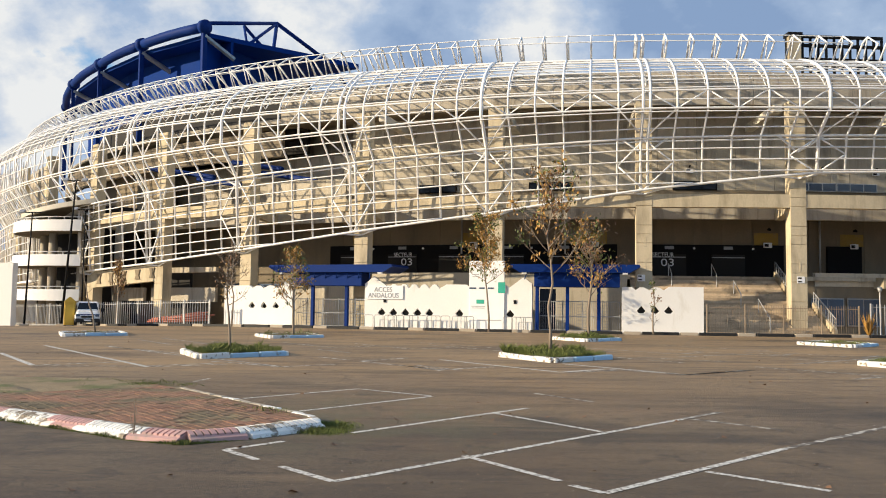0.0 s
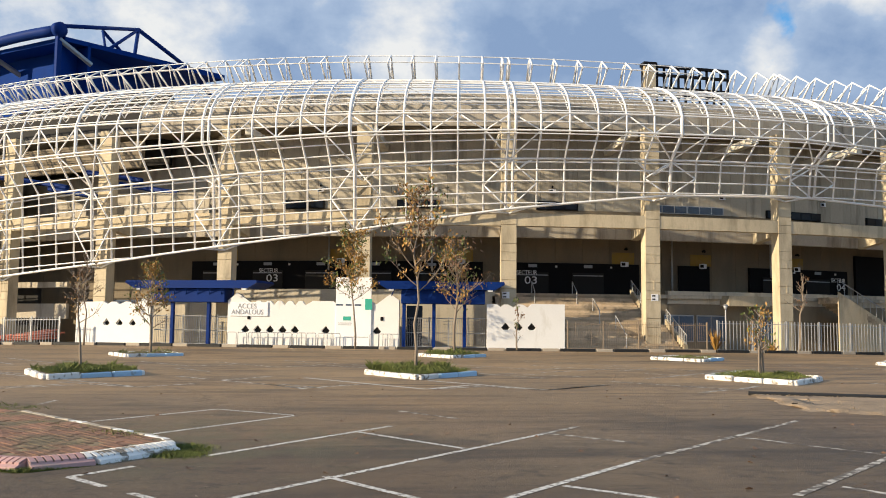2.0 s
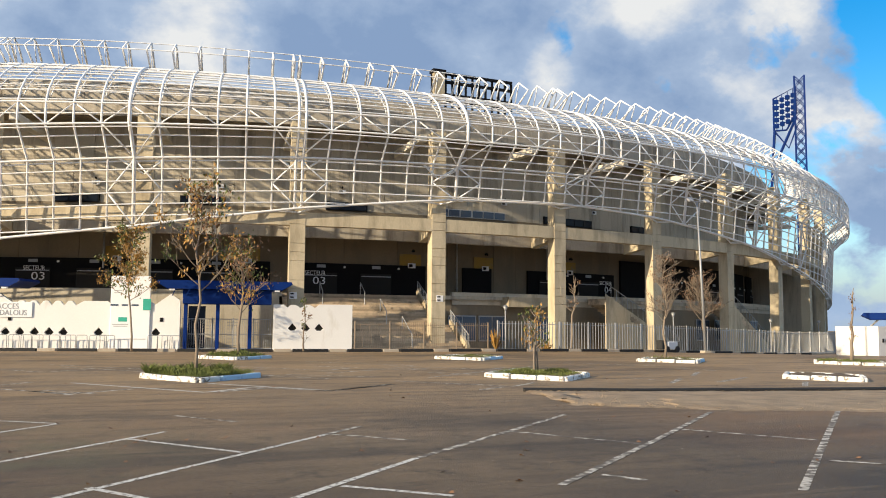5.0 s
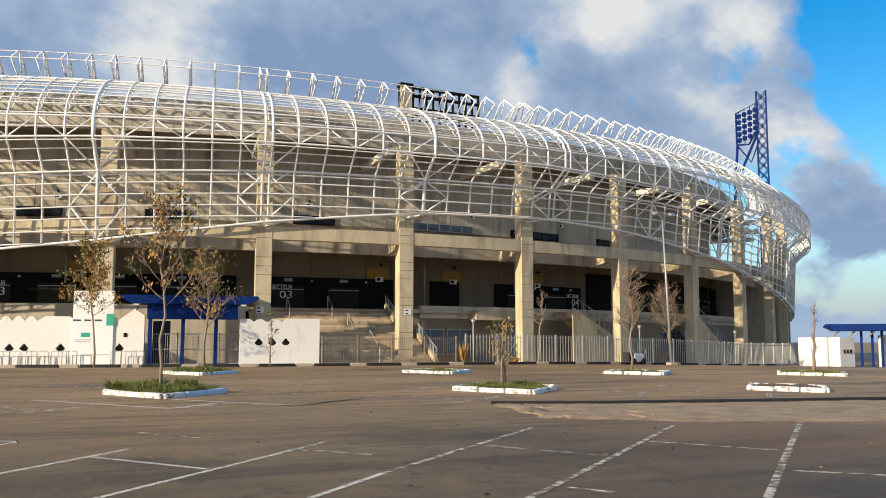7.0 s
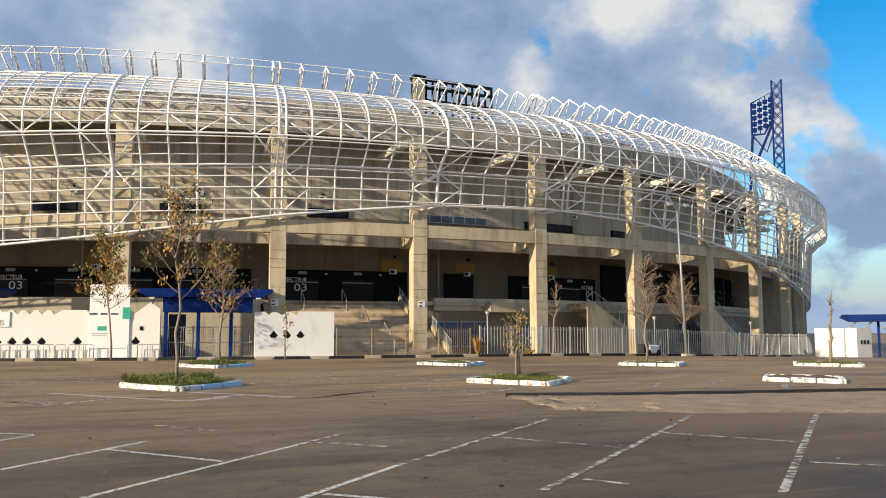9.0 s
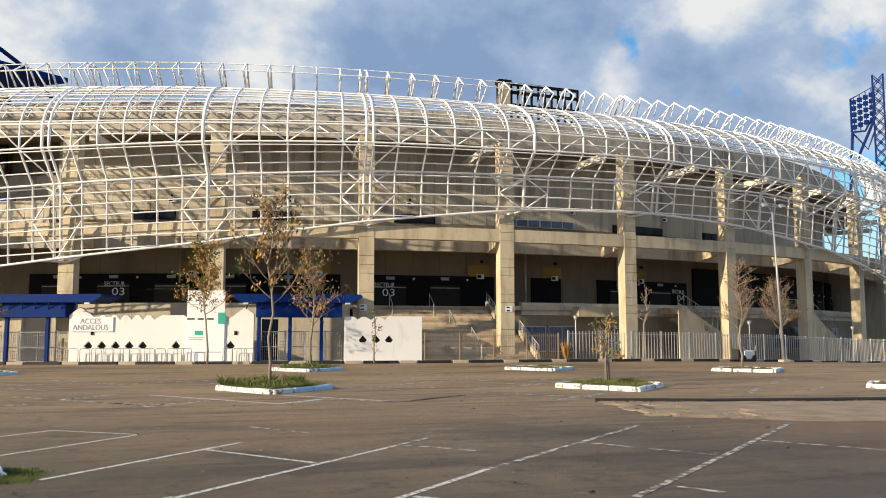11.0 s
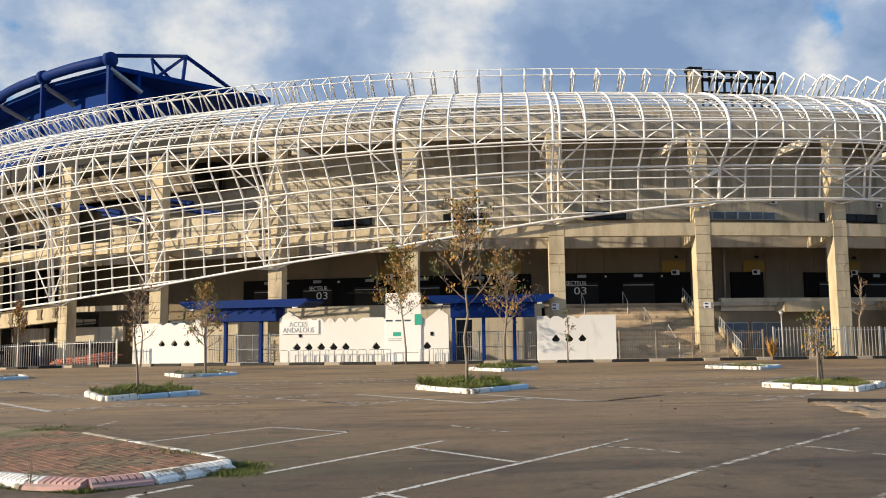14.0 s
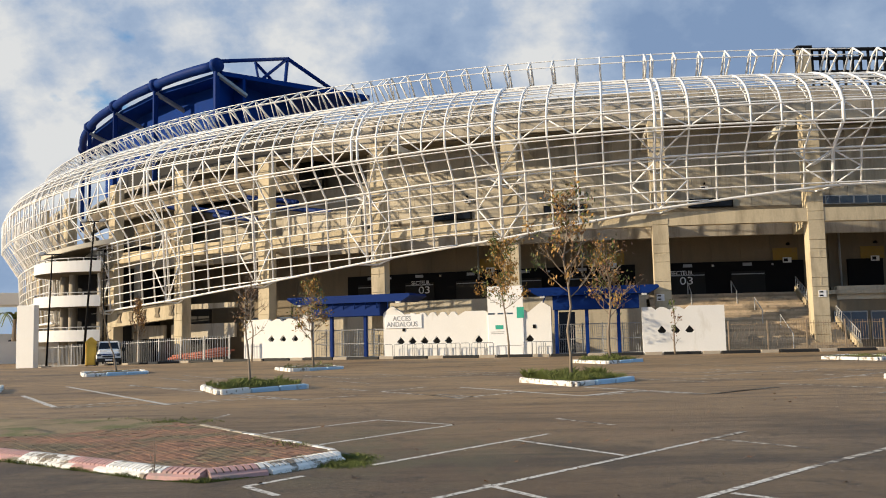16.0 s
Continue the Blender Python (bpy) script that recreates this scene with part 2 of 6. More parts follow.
    L(vor.outputs["Distance"], cr.inputs["Value"])
    col = over(col, cr.outputs[0], (0.028, 0.025, 0.022), 0.5)
    col = over(col, field(30, 5, 0.85, None, 0, 0.55, 0.64)[0], (0.26, 0.19, 0.125), 0.45)       # bare stones
    col = over(col, field(24, 5, 0.85, None, 0, 0.54, 0.63)[0], (0.022, 0.017, 0.013), 0.55)     # pits
    # rusty earth washed over the eastern bays
    rd = N("ShaderNodeVectorMath"); rd.operation = "DISTANCE"; rd.inputs[1].default_value = RUST_AT
    L(geo.outputs["Position"], rd.inputs[0])
    rq = N("ShaderNodeMapRange"); rq.inputs["From Min"].default_value, rq.inputs["From Max"].default_value, rq.inputs["To Min"].default_value, rq.inputs["To Max"].default_value = 1.0, 5.5, 1.0, 0.0
    L(rd.outputs["Value"], rq.inputs["Value"])
    rk = N("ShaderNodeMath"); rk.operation = "MULTIPLY"
    L(rq.outputs[0], rk.inputs[0]); L(field(0.45, 6, 0.65, (0.5, 1.0, 1), 0, 0.36, 0.58)[0], rk.inputs[1])
    col = over(col, rk.outputs[0], (0.20, 0.105, 0.042), 0.6)
    warm = N("ShaderNodeVectorMath"); warm.operation = "MULTIPLY"; warm.inputs[1].default_value = (0.97, 0.93, 0.83)
    L(col, warm.inputs[0])
    L(warm.outputs[0], bsdf.inputs["Base Color"])
    bsdf.inputs["Roughness"].default_value = 0.68
    b = N("ShaderNodeBump"); b.inputs["Strength"].default_value = 1.0; b.inputs["Distance"].default_value = 0.016
    L(raw, b.inputs["Height"]); L(b.outputs[0], bsdf.inputs["Normal"])
    return m


M = {}
M["asphalt"] = asphalt()
M["gravel"] = material("gravel", (0.29, 0.215, 0.14), 0.95, vary=0.4, coarse=1.5, fine=30, bump=1.0)
M["line"] = material("worn_white_line", (0.62, 0.60, 0.55), 0.8, vary=0.15, fine=40, stain=(0.16, 0.135, 0.11), stain_scale=14.0, stain_at=(0.49, 0.61))
M["line_faint"] = material("faded_white_line", (0.58, 0.54, 0.47), 0.85, vary=0.2, fine=40, stain=(0.12, 0.10, 0.08), stain_scale=5.0, stain_at=(0.42, 0.53))
M["kerb_white"] = material("whitewashed_kerb", (0.78, 0.77, 0.73), 0.8, vary=0.08, fine=25, stain=(0.24, 0.20, 0.15), stain_scale=5.0, stain_at=(0.53, 0.60), per_piece=0.12)
# whitewashed kerb turned from the sun, its skylit shade painted as pale blue
M["kerb_shade_blue"] = material("blue_shaded_kerb", (0.42, 0.60, 0.75), 0.8, vary=0.08, fine=25, stain=(0.30, 0.30, 0.30), stain_scale=4.0, stain_at=(0.58, 0.70), per_piece=0.06)
M["kerb_pink"] = material("faded_red_kerb", (0.50, 0.30, 0.28), 0.85, vary=0.12, fine=25, stain=(0.34, 0.27, 0.24), stain_scale=4.0, per_piece=0.08)
M["kerb_black"] = material("black_kerb", (0.012, 0.012, 0.012), 0.7, vary=0.2)
M["kerb_stone"] = material("bare_kerb_stone", (0.42, 0.36, 0.28), 0.9, vary=0.2)
M["paver"] = material("red_paver", (0.235, 0.122, 0.075), 0.9, vary=0.28, coarse=2.0, fine=40, bump=0.6, stain=(0.135, 0.105, 0.06), stain_scale=1.1, stain_at=(0.43, 0.60), per_piece=0.2)
M["dirt"] = material("olive_dirt", (0.25, 0.185, 0.105), 0.95, vary=0.35, coarse=1.2, fine=22, bump=1.0, stain=(0.13, 0.135, 0.05), stain_scale=1.1, stain_at=(0.52, 0.64))
M["soil"] = material("soil", (0.13, 0.095, 0.062), 0.95, vary=0.35, coarse=2, fine=25, bump=1.0)
M["concrete"] = material("warm_concrete", (0.56, 0.475, 0.325), 0.85, vary=0.12, coarse=0.4, fine=9, stain=(0.31, 0.255, 0.17), stain_scale=0.9, stain_at=(0.48, 0.70), streak=0.25, per_piece=0.05)
M["concrete_wall"] = material("panel_concrete", (0.50, 0.445, 0.345), 0.88, vary=0.14, coarse=0.3, fine=8, stain=(0.20, 0.17, 0.125), stain_scale=0.9, stain_at=(0.50, 0.74), streak=0.14, per_piece=0.12)
M["concrete_grey"] = material("grey_concrete", (0.43, 0.385, 0.31), 0.88, vary=0.14, coarse=0.5, fine=8, stain=(0.17, 0.145, 0.11), stain_scale=1.1, stain_at=(0.50, 0.72), streak=0.14)
M["concrete_pale"] = material("pale_concrete", (0.66, 0.61, 0.50), 0.85, vary=0.1, coarse=0.5, fine=9, stain=(0.5, 0.45, 0.36), stain_scale=0.7, streak=0.3)
# stained concrete, base colour darkened to carry the shade of interiors and undersides
M["concrete_dark"] = material("weathered_shaded_concrete", (0.225, 0.182, 0.122), 0.9, vary=0.15, coarse=0.4, fine=8, stain=(0.17, 0.14, 0.10), stain_scale=0.5, stain_at=(0.48, 0.7), streak=0.25, per_piece=0.08)
M["white_wall"] = material("white_render", (0.79, 0.78, 0.75), 0.85, vary=0.04, coarse=0.5, fine=10, stain=(0.60, 0.57, 0.50), stain_scale=0.8, stain_at=(0.60, 0.80), streak=0.3)
M["ramp_white"] = material("white_painted_parapet", (0.76, 0.76, 0.75), 0.8, vary=0.05, stain=(0.55, 0.53, 0.48), stain_scale=0.6, stain_at=(0.58, 0.8), streak=0.2)
M["steel_white"] = material("white_painted_steel", (0.88, 0.875, 0.86), 0.4, vary=0.06, coarse=1.0, fine=20, bump=0.0, stain=(0.58, 0.53, 0.45), stain_scale=1.2, stain_at=(0.60, 0.78))
M["black_wall"] = material("black_signage_wall", (0.008, 0.008, 0.009), 0.75, vary=0.2, spec=0.15)
# near-black colour that stands in for deep shade in openings and interiors
M["dark"] = material("recess_shade", (0.018, 0.017, 0.016), 0.9, vary=0.2)
M["blue"] = material("deep_blue_steel", (0.004, 0.026, 0.15), 0.6, vary=0.15, bump=0.05, spec=0.1)
M["blue_roof"] = material("deep_blue_cladding", (0.003, 0.032, 0.19), 0.7, vary=0.12, bump=0.05, spec=0.06)
M["fence"] = material("galvanised_fence", (0.44, 0.445, 0.445), 0.5, metal=0.3, vary=0.1, bump=0.0)
M["fence_rusty"] = material("dull_rusty_fence", (0.28, 0.215, 0.15), 0.8, metal=0.1, vary=0.25, bump=0.0)
M["grey_steel"] = material("grey_steel", (0.34, 0.35, 0.36), 0.5, metal=0.4, vary=0.1, bump=0.0)
M["bark"] = material("grey_brown_bark", (0.25, 0.20, 0.15), 0.9, vary=0.25, fine=30, bump=0.5)
M["leaf_yellow"] = material("yellowing_leaf", (0.36, 0.20, 0.045), 0.6, vary=0.4, coarse=3, fine=20, bump=0)
M["leaf_green"] = material("green_leaf", (0.10, 0.125, 0.025), 0.6, vary=0.4, coarse=3, fine=20, bump=0)
M["leaf_brown"] = material("dry_brown_leaf", (0.19, 0.10, 0.05), 0.7, vary=0.35, coarse=3, fine=20, bump=0)
M["grass"] = material("grass", (0.11, 0.13, 0.026), 0.8, vary=0.45, coarse=4, fine=20, bump=0)
M["white_paint"] = material("white_lettering", (0.85, 0.85, 0.85), 0.6, vary=0.03, bump=0)
M["yellow"] = material("yellow_paint", (0.62, 0.40, 0.05), 0.6, vary=0.1)
# darker copy of the yellow, the concourse shade mixed into its colour
M["yellow_shaded"] = material("shaded_yellow_paint", (0.36, 0.235, 0.05), 0.8, vary=0.2, stain=(0.27, 0.21, 0.12), stain_scale=1.5)
M["teal"] = material("green_print", (0.03, 0.38, 0.28), 0.6, vary=0.05, bump=0)
M["glass_dark"] = material("tinted_glass", (0.012, 0.016, 0.024), 0.12, vary=0.2, bump=0, spec=0.2)
M["window_blue"] = material("blue_grey_window", (0.065, 0.095, 0.14), 0.25, vary=0.2, bump=0)
M["rubber"] = material("black_rubber", (0.02, 0.02, 0.02), 0.8, vary=0.2)
M["car_white"] = material("white_car_paint", (0.78, 0.79, 0.80), 0.25, vary=0.03, bump=0)
M["red_pipe"] = material("brick_red_plastic", (0.42, 0.13, 0.08), 0.6, vary=0.2)
M["step"] = material("worn_step_concrete", (0.52, 0.41, 0.28), 0.9, vary=0.2, coarse=0.8, fine=10, stain=(0.22, 0.18, 0.13), stain_scale=0.8, stain_at=(0.48, 0.66), per_piece=0.28)


# ================= geometry helpers =================
class Mesh:
    """Collects vertices and faces for one mesh."""

    def __init__(self):
        self.v, self.f = [], []

    def add(self, vs, fs):
        k = len(self.v)
        self.v += [tuple(p) for p in vs]
        self.f += [tuple(i + k for i in f) for f in fs]
        return self

    def box(self, m, size, chamfer=0.0):
        hx, hy, hz = (s / 2 for s in size)
        if chamfer <= 0:
            vs = [m @ Vector((a * hx, b * hy, c * hz)) for a in (-1, 1) for b in (-1, 1) for c in (-1, 1)]
            return self.add(vs, [(0, 1, 3, 2), (4, 6, 7, 5), (0, 4, 5, 1), (2, 3, 7, 6), (0, 2, 6, 4), (1, 5, 7, 3)])
        h, vs, idx = (hx, hy, hz), [], {}
        for a in (-1, 1):
            for b in (-1, 1):
                for c in (-1, 1):
                    for ax in range(3):
                        p = [s * (q - chamfer) for s, q in zip((a, b, c), h)]
                        p[ax] = (a, b, c)[ax] * h[ax]
                        idx[(a, b, c, ax)] = len(vs)
                        vs.append(m @ Vector(p))
        fs = []
        for ax in range(3):
            o1, o2 = [k for k in range(3) if k != ax]
            for s in (-1, 1):
                loop = []
                for p, q in ((-1, -1), (1, -1), (1, 1), (-1, 1)):
                    c = [0, 0, 0]; c[ax], c[o1], c[o2] = s, p, q
                    loop.append(idx[(*c, ax)])
                fs.append(tuple(loop if (s > 0) == (ax != 1) else loop[::-1]))
                # edges between faces o1 and o2 along ax are made below
            for p in (-1, 1):
                for q in (-1, 1):
                    c0, c1 = [0, 0, 0], [0, 0, 0]
                    c0[ax], c0[o1], c0[o2] = -1, p, q
                    c1[ax], c1[o1], c1[o2] = 1, p, q
                    fs.append((idx[(*c0, o1)], idx[(*c1, o1)], idx[(*c1, o2)], idx[(*c0, o2)]))
        for a in (-1, 1):
            for b in (-1, 1):
                for c in (-1, 1):
                    fs.append((idx[(a, b, c, 0)], idx[(a, b, c, 1)], idx[(a, b, c, 2)]))
        return self.add(vs, fs)

    def tube(self, p, q, r, n=6, r2=None):
        return self.path([p, q], r, n, r2)

    def path(self, pts, r, n=6, r2=None, closed=False):
        """A round tube along points; tapers from r to r2."""
        pts = [Vector(p) for p in pts]
        r2 = r if r2 is None else r2
        vs, fs, up = [], [], None
        for i, p in enumerate(pts):
            t = (pts[min(i + 1, len(pts) - 1)] - pts[max(i - 1, 0)]).normalized()
            if up is None:
                up = Vector((0, 0, 1)) if abs(t.z) < 0.9 else Vector((1, 0, 0))
            a = t.cross(up).normalized()
            b = a.cross(t).normalized()
            up = b
            rad = r + (r2 - r) * i / max(1, len(pts) - 1)
            for k in range(n):
                w = 2 * math.pi * (k + 0.5) / n
                vs.append(p + (a * math.cos(w) + b * math.sin(w)) * rad)
        for i in range(len(pts) - 1):
            for k in range(n):
                j = (k + 1) % n
                fs.append((i * n + k, i * n + j, (i + 1) * n + j, (i + 1) * n + k))
        fs += [tuple(range(n))[::-1], tuple(range((len(pts) - 1) * n, len(pts) * n))]
        return self.add(vs, fs)

    def prism(self, poly, m, depth):
        """A flat outline in m's x-z plane, drawn out by depth along its y."""
        n = len(poly)
        vs = [m @ Vector((x, 0, z)) for x, z in poly] + [m @ Vector((x, depth, z)) for x, z in poly]
        fs = [tuple(range(n)), tuple(range(n, 2 * n))[::-1]]
        fs += [(i, i + n, (i + 1) % n + n, (i + 1) % n) for i in range(n)]
        return self.add(vs, fs)

    def sweep(self, rings, closed=True, caps=True):
        """Skin rings of equal point count."""
        n = len(rings[0])
        vs = [p for ring in rings for p in ring]
        fs = []
        for i in range(len(rings) - 1):
            for k in range(n if closed else n - 1):
                j = (k + 1) % n
                fs.append((i * n + k, i * n + j, (i + 1) * n + j, (i + 1) * n + k))
        if caps and closed:
            fs += [tuple(range(n))[::-1], tuple(range((len(rings) - 1) * n, len(rings) * n))]
        return self.add(vs, fs)

    def data(self, name, mat, smooth=False):
        me = bpy.data.meshes.new(name)
        me.from_pydata(self.v, [], self.f)
        me.validate()
        bm = bmesh.new(); bm.from_mesh(me)
        bmesh.ops.recalc_face_normals(bm, faces=bm.faces)
        bm.to_mesh(me); bm.free()
        me.materials.append(mat)
        if smooth:
            me.shade_smooth()
        return me


def thing(name, at=(0, 0, 0), label="", category="", group="", kind="", turn=0.0):
    ob = new(name)
    ob.empty_display_size = 0.2
    ob.matrix_basis = pose(at[0], at[1], at[2], 0, 0, turn)
    return tagged(ob, label, category, group, kind)


def part(name, mesh, mat, parent=None, label="", smooth=False, at=None):
    """One mesh object under a thing or part. at: its own place below the parent."""
    me = mesh if isinstance(mesh, bpy.types.Mesh) else mesh.data(name, mat, smooth)
    ob = new(name, me)
    ob.parent = parent
    if at is not None:
        ob.matrix_basis = at
    return tagged(ob, label)


def single(name, mesh, mat, label, category="", group="", kind="", smooth=False, at=None):
    ob = part(name, mesh, mat, None, "", smooth, at)
    return tagged(ob, label, category, group, kind)


ID = Matrix.Identity(4)

# ---- plan of the stadium: an ellipse, s = arc length from its nearest point, positive towards the east
CX, CY, EA, EB = 25.3, 141.9, 89.9, 84.7
_phi = np.linspace(-math.pi, math.pi, 8001)
_arc = np.concatenate([[0], np.cumsum(np.hypot(np.diff(EA * np.sin(_phi)), np.diff(EB * np.cos(_phi))))])
_arc -= np.interp(0, _phi, _arc)


def E(s, off=0.0, z=0.0):
    """The point at arc s of the ring, off metres outside it, at height z."""
    f = float(np.interp(s, _arc, _phi))
    return Vector((CX + (EA + off) * math.sin(f), CY - (EB + off) * math.cos(f), z))


def facing(s, off=0.0, z=0.0):
    """A frame at the ring: x along it to the east, y inward, z up."""
    t = (E(s + 0.2, off) - E(s - 0.2, off)).normalized()
    m = Matrix(((t.x, -t.y, 0), (t.y, t.x, 0), (0, 0, 1))).to_4x4()
    m.translation = E(s, off, z)
    return m


def ground_z(x, y):
    a = min(1.0, max(0.0, (math.hypot(x, y) - 62.0) / 30.0))
    return -0.65 * a * a * (3 - 2 * a)


def along(s0, s1, step=1.5):
    n = max(1, int(math.ceil(abs(s1 - s0) / step)))
    return [s0 + (s1 - s0) * i / n for i in range(n + 1)]


def band(s0, s1, o0, o1, z0, z1, step=1.5):
    """A solid curved bar between two offsets and two heights."""
    return Mesh().sweep([[E(s, o0, z0), E(s, o1, z0), E(s, o1, z1), E(s, o0, z1)] for s in along(s0, s1, step)])


COLUMNS = [-96.0, -85.4, -74.9, -64.3, -53.8, -43.8, -33.1, -22.5, -11.75, -0.95, 9.95, 20.9, 32.0, 42.9, 53.7, 64.0, 74.5, 85.0]
MAINS = [-97.0, -86.5, -76.0, -65.3, -54.6, -44.2, -33.5, -23.0, -11.8, 0.2, 12.0, 24.0, 35.8, 47.5, 59.0, 70.5, 82.0, 93.0]

# ================= ground =================
def build_ground():
    radii = [0, 2, 4, 6, 9, 12, 16, 20, 25, 30, 36, 42, 48, 54, 58, 62, 66, 70, 74, 78, 82, 87, 92, 110, 160, 300, 700, 1800, 4000]
    n, vs, fs = 96, [(0, 0, 0)], []
    for r in radii[1:]:
        for k in range(n):
            a = 2 * math.pi * k / n
            x, y = r * math.cos(a), r * math.sin(a)
            vs.append((x, y, ground_z(x, y)))
    for k in range(n):
        fs.append((0, 1 + k, 1 + (k + 1) % n))
    for i in range(len(radii) - 2):
        for k in range(n):
            a, b = 1 + i * n + k, 1 + i * n + (k + 1) % n
            fs.append((a, a + n, b + n, b))
    single("ground", Mesh().add(vs, fs), M["asphalt"], "worn grey-brown asphalt of a large empty car park", "asphalt", kind="structure", smooth=True)


build_ground()


# ---- parking lines
LINE_COUNT = [0]


def stripe(a, b, w=0.09, mat="line"):
    LINE_COUNT[0] += 1
    lift = 0.002 + 0.0015 * (LINE_COUNT[0] % 4)
    if min(a[1], b[1]) > 20:      # the rows beyond the lane have broad marks
        w *= 1.8
    a, b = Vector((*a, 0)), Vector((*b, 0))
    d = (b - a).normalized()
    nrm = Vector((-d.y, d.x, 0)) * w / 2
    m = Mesh()
    k = max(1, int((b - a).length / 4))
    pts = [a.lerp(b, i / k) for i in range(k + 1)]
    vs = []
    for p in pts:
        for q in (p - nrm, p + nrm):
            vs.append((q.x, q.y, ground_z(q.x, q.y) + lift))
    m.add(vs, [(2 * i, 2 * i + 2, 2 * i + 3, 2 * i + 1) for i in range(k)])
    single("parking_line", m, M[mat], "worn white parking bay line painted on the asphalt" if mat == "line" else "faded white parking bay line on the asphalt", "road marking", "parking bay lines", "structure")


for a, b in (((-1.0, 8.33), (3.67, 13.39)), ((-1.62, 9.06), (-1.0, 8.33)), ((0.26, 9.84), (1.14, 8.49)), ((-1.15, 11.5), (1.42, 14.56)),
             ((0.79, 13.86), (2.16, 11.89)), ((1.47, 7.96), (4.14, 10.65)), ((1.22, 8.3), (1.47, 7.96)), ((2.72, 9.1), (3.6, 8.2)),
             ((-3.46, 15.45), (-1.66, 17.48)), ((-2.33, 13.54), (-0.14, 16.25)), ((-1.66, 17.48), (-0.14, 16.25)),
             ((-2.44, 10.05), (-1.9, 10.72)), ((-2.44, 10.05), (-1.94, 9.43)), ((-13.97, 27.92), (-10.52, 22.73)), ((-14.79, 32.9), (-7.53, 22.67)),
             ((-0.05, 27.43), (3.07, 22.71)), ((3.07, 22.71), (4.49, 24.16)), ((3.58, 26.12), (6.24, 22.38)), ((6.24, 22.38), (8.56, 24.44))):
    stripe(a, b)
for a, b in (((3.76, 13.47), (4.74, 12.29)), ((4.14, 10.65), (8.9, 15.06)), ((4.91, 8.35), (8.3, 11.3)), ((8.3, 11.3), (11.89, 14.5)),
             ((14.63, 13.89), (7.13, 7.23)), ((6.53, 12.98), (7.71, 10.91)), ((9.35, 12.35), (10.6, 10.2)), ((9.02, 8.71), (10.2, 7.5)),
             ((5.68, 8.78), (5.95, 8.3)), ((-12.39, 32.67), (-8.55, 28.93)), ((-7.53, 22.67), (-5.88, 24.09)), ((-6.55, 25.19), (-4.24, 23.31)),
             ((-2.36, 26.07), (0.06, 23.05)), ((0.0, 23.05), (1.55, 24.51)), ((5.9, 29.96), (7.51, 27.39)), ((3.67, 13.39), (4.5, 14.3)),
             ((9.2, 25.9), (11.6, 22.6)), ((11.6, 22.6), (13.0, 24.0)), ((12.0, 30.5), (13.2, 28.6)), ((20.5, 26.0), (22.3, 28.0)),
             ((17.0, 22.6), (18.9, 24.6)), ((20.0, 20.2), (21.8, 22.0)), ((-4.24, 23.31), (-2.9, 24.7)),
             ((-10.52, 22.73), (-8.9, 24.3)), ((-1.0, 40.0), (2.5, 35.2)), ((10.0, 41.0), (13.5, 36.0)), ((21.5, 37.5), (24.5, 33.0)), ((-13.0, 41.0), (-9.5, 36.0))):
    stripe(a, b, 0.10, "line_faint")
for a, b in (((-7.7, 23.1), (-6.3, 24.4)), ((-12.6, 33.2), (-8.2, 27.8)), ((-6.9, 26.5), (-4.3, 23.5)), ((-4.6, 32.7), (-3.2, 30.6)), ((-3.9, 28.0), (-2.8, 26.6)), ((-5.2, 18.6), (-5.1, 19.5)), ((-10.5, 22.5), (-7.8, 22.9)), ((1.8, 17.0), (2.7, 15.6)), ((-1.0, 24.4), (-0.0, 22.8)), ((-0.7, 24.6), (0.5, 23.0)), ((4.4, 24.2), (6.2, 22.4)), ((6.2, 22.4), (8.6, 24.4)), ((10.9, 27.4), (18.4, 34.2)), ((10.1, 21.6), (11.2, 22.5)), ((17.3, 25.6), (17.7, 23.9)), ((18.8, 22.6), (21.7, 24.6)), ((6.7, 30.3), (9.3, 28.2)), ((12.0, 35.1), (12.8, 32.5)), ((23.8, 31.3), (23.9, 28.9)), ((3.2, 22.6), (5.0, 23.9)), ((8.3, 30.8), (11.8, 33.5)), ((-2.4, 26.1), (-1.1, 28.0))):
    stripe(a, b, 0.10, "line_faint")
for k in range(9):
    x = -13.5 + 3.25 * k
    stripe((x, 37.6 - 0.12 * x), (x + 2.7, 33.4 - 0.12 * x), 0.10, "line_faint")
    stripe((x + 2.7, 33.4 - 0.12 * x), (x + 4.1, 34.8 - 0.12 * x), 0.10, "line_faint")

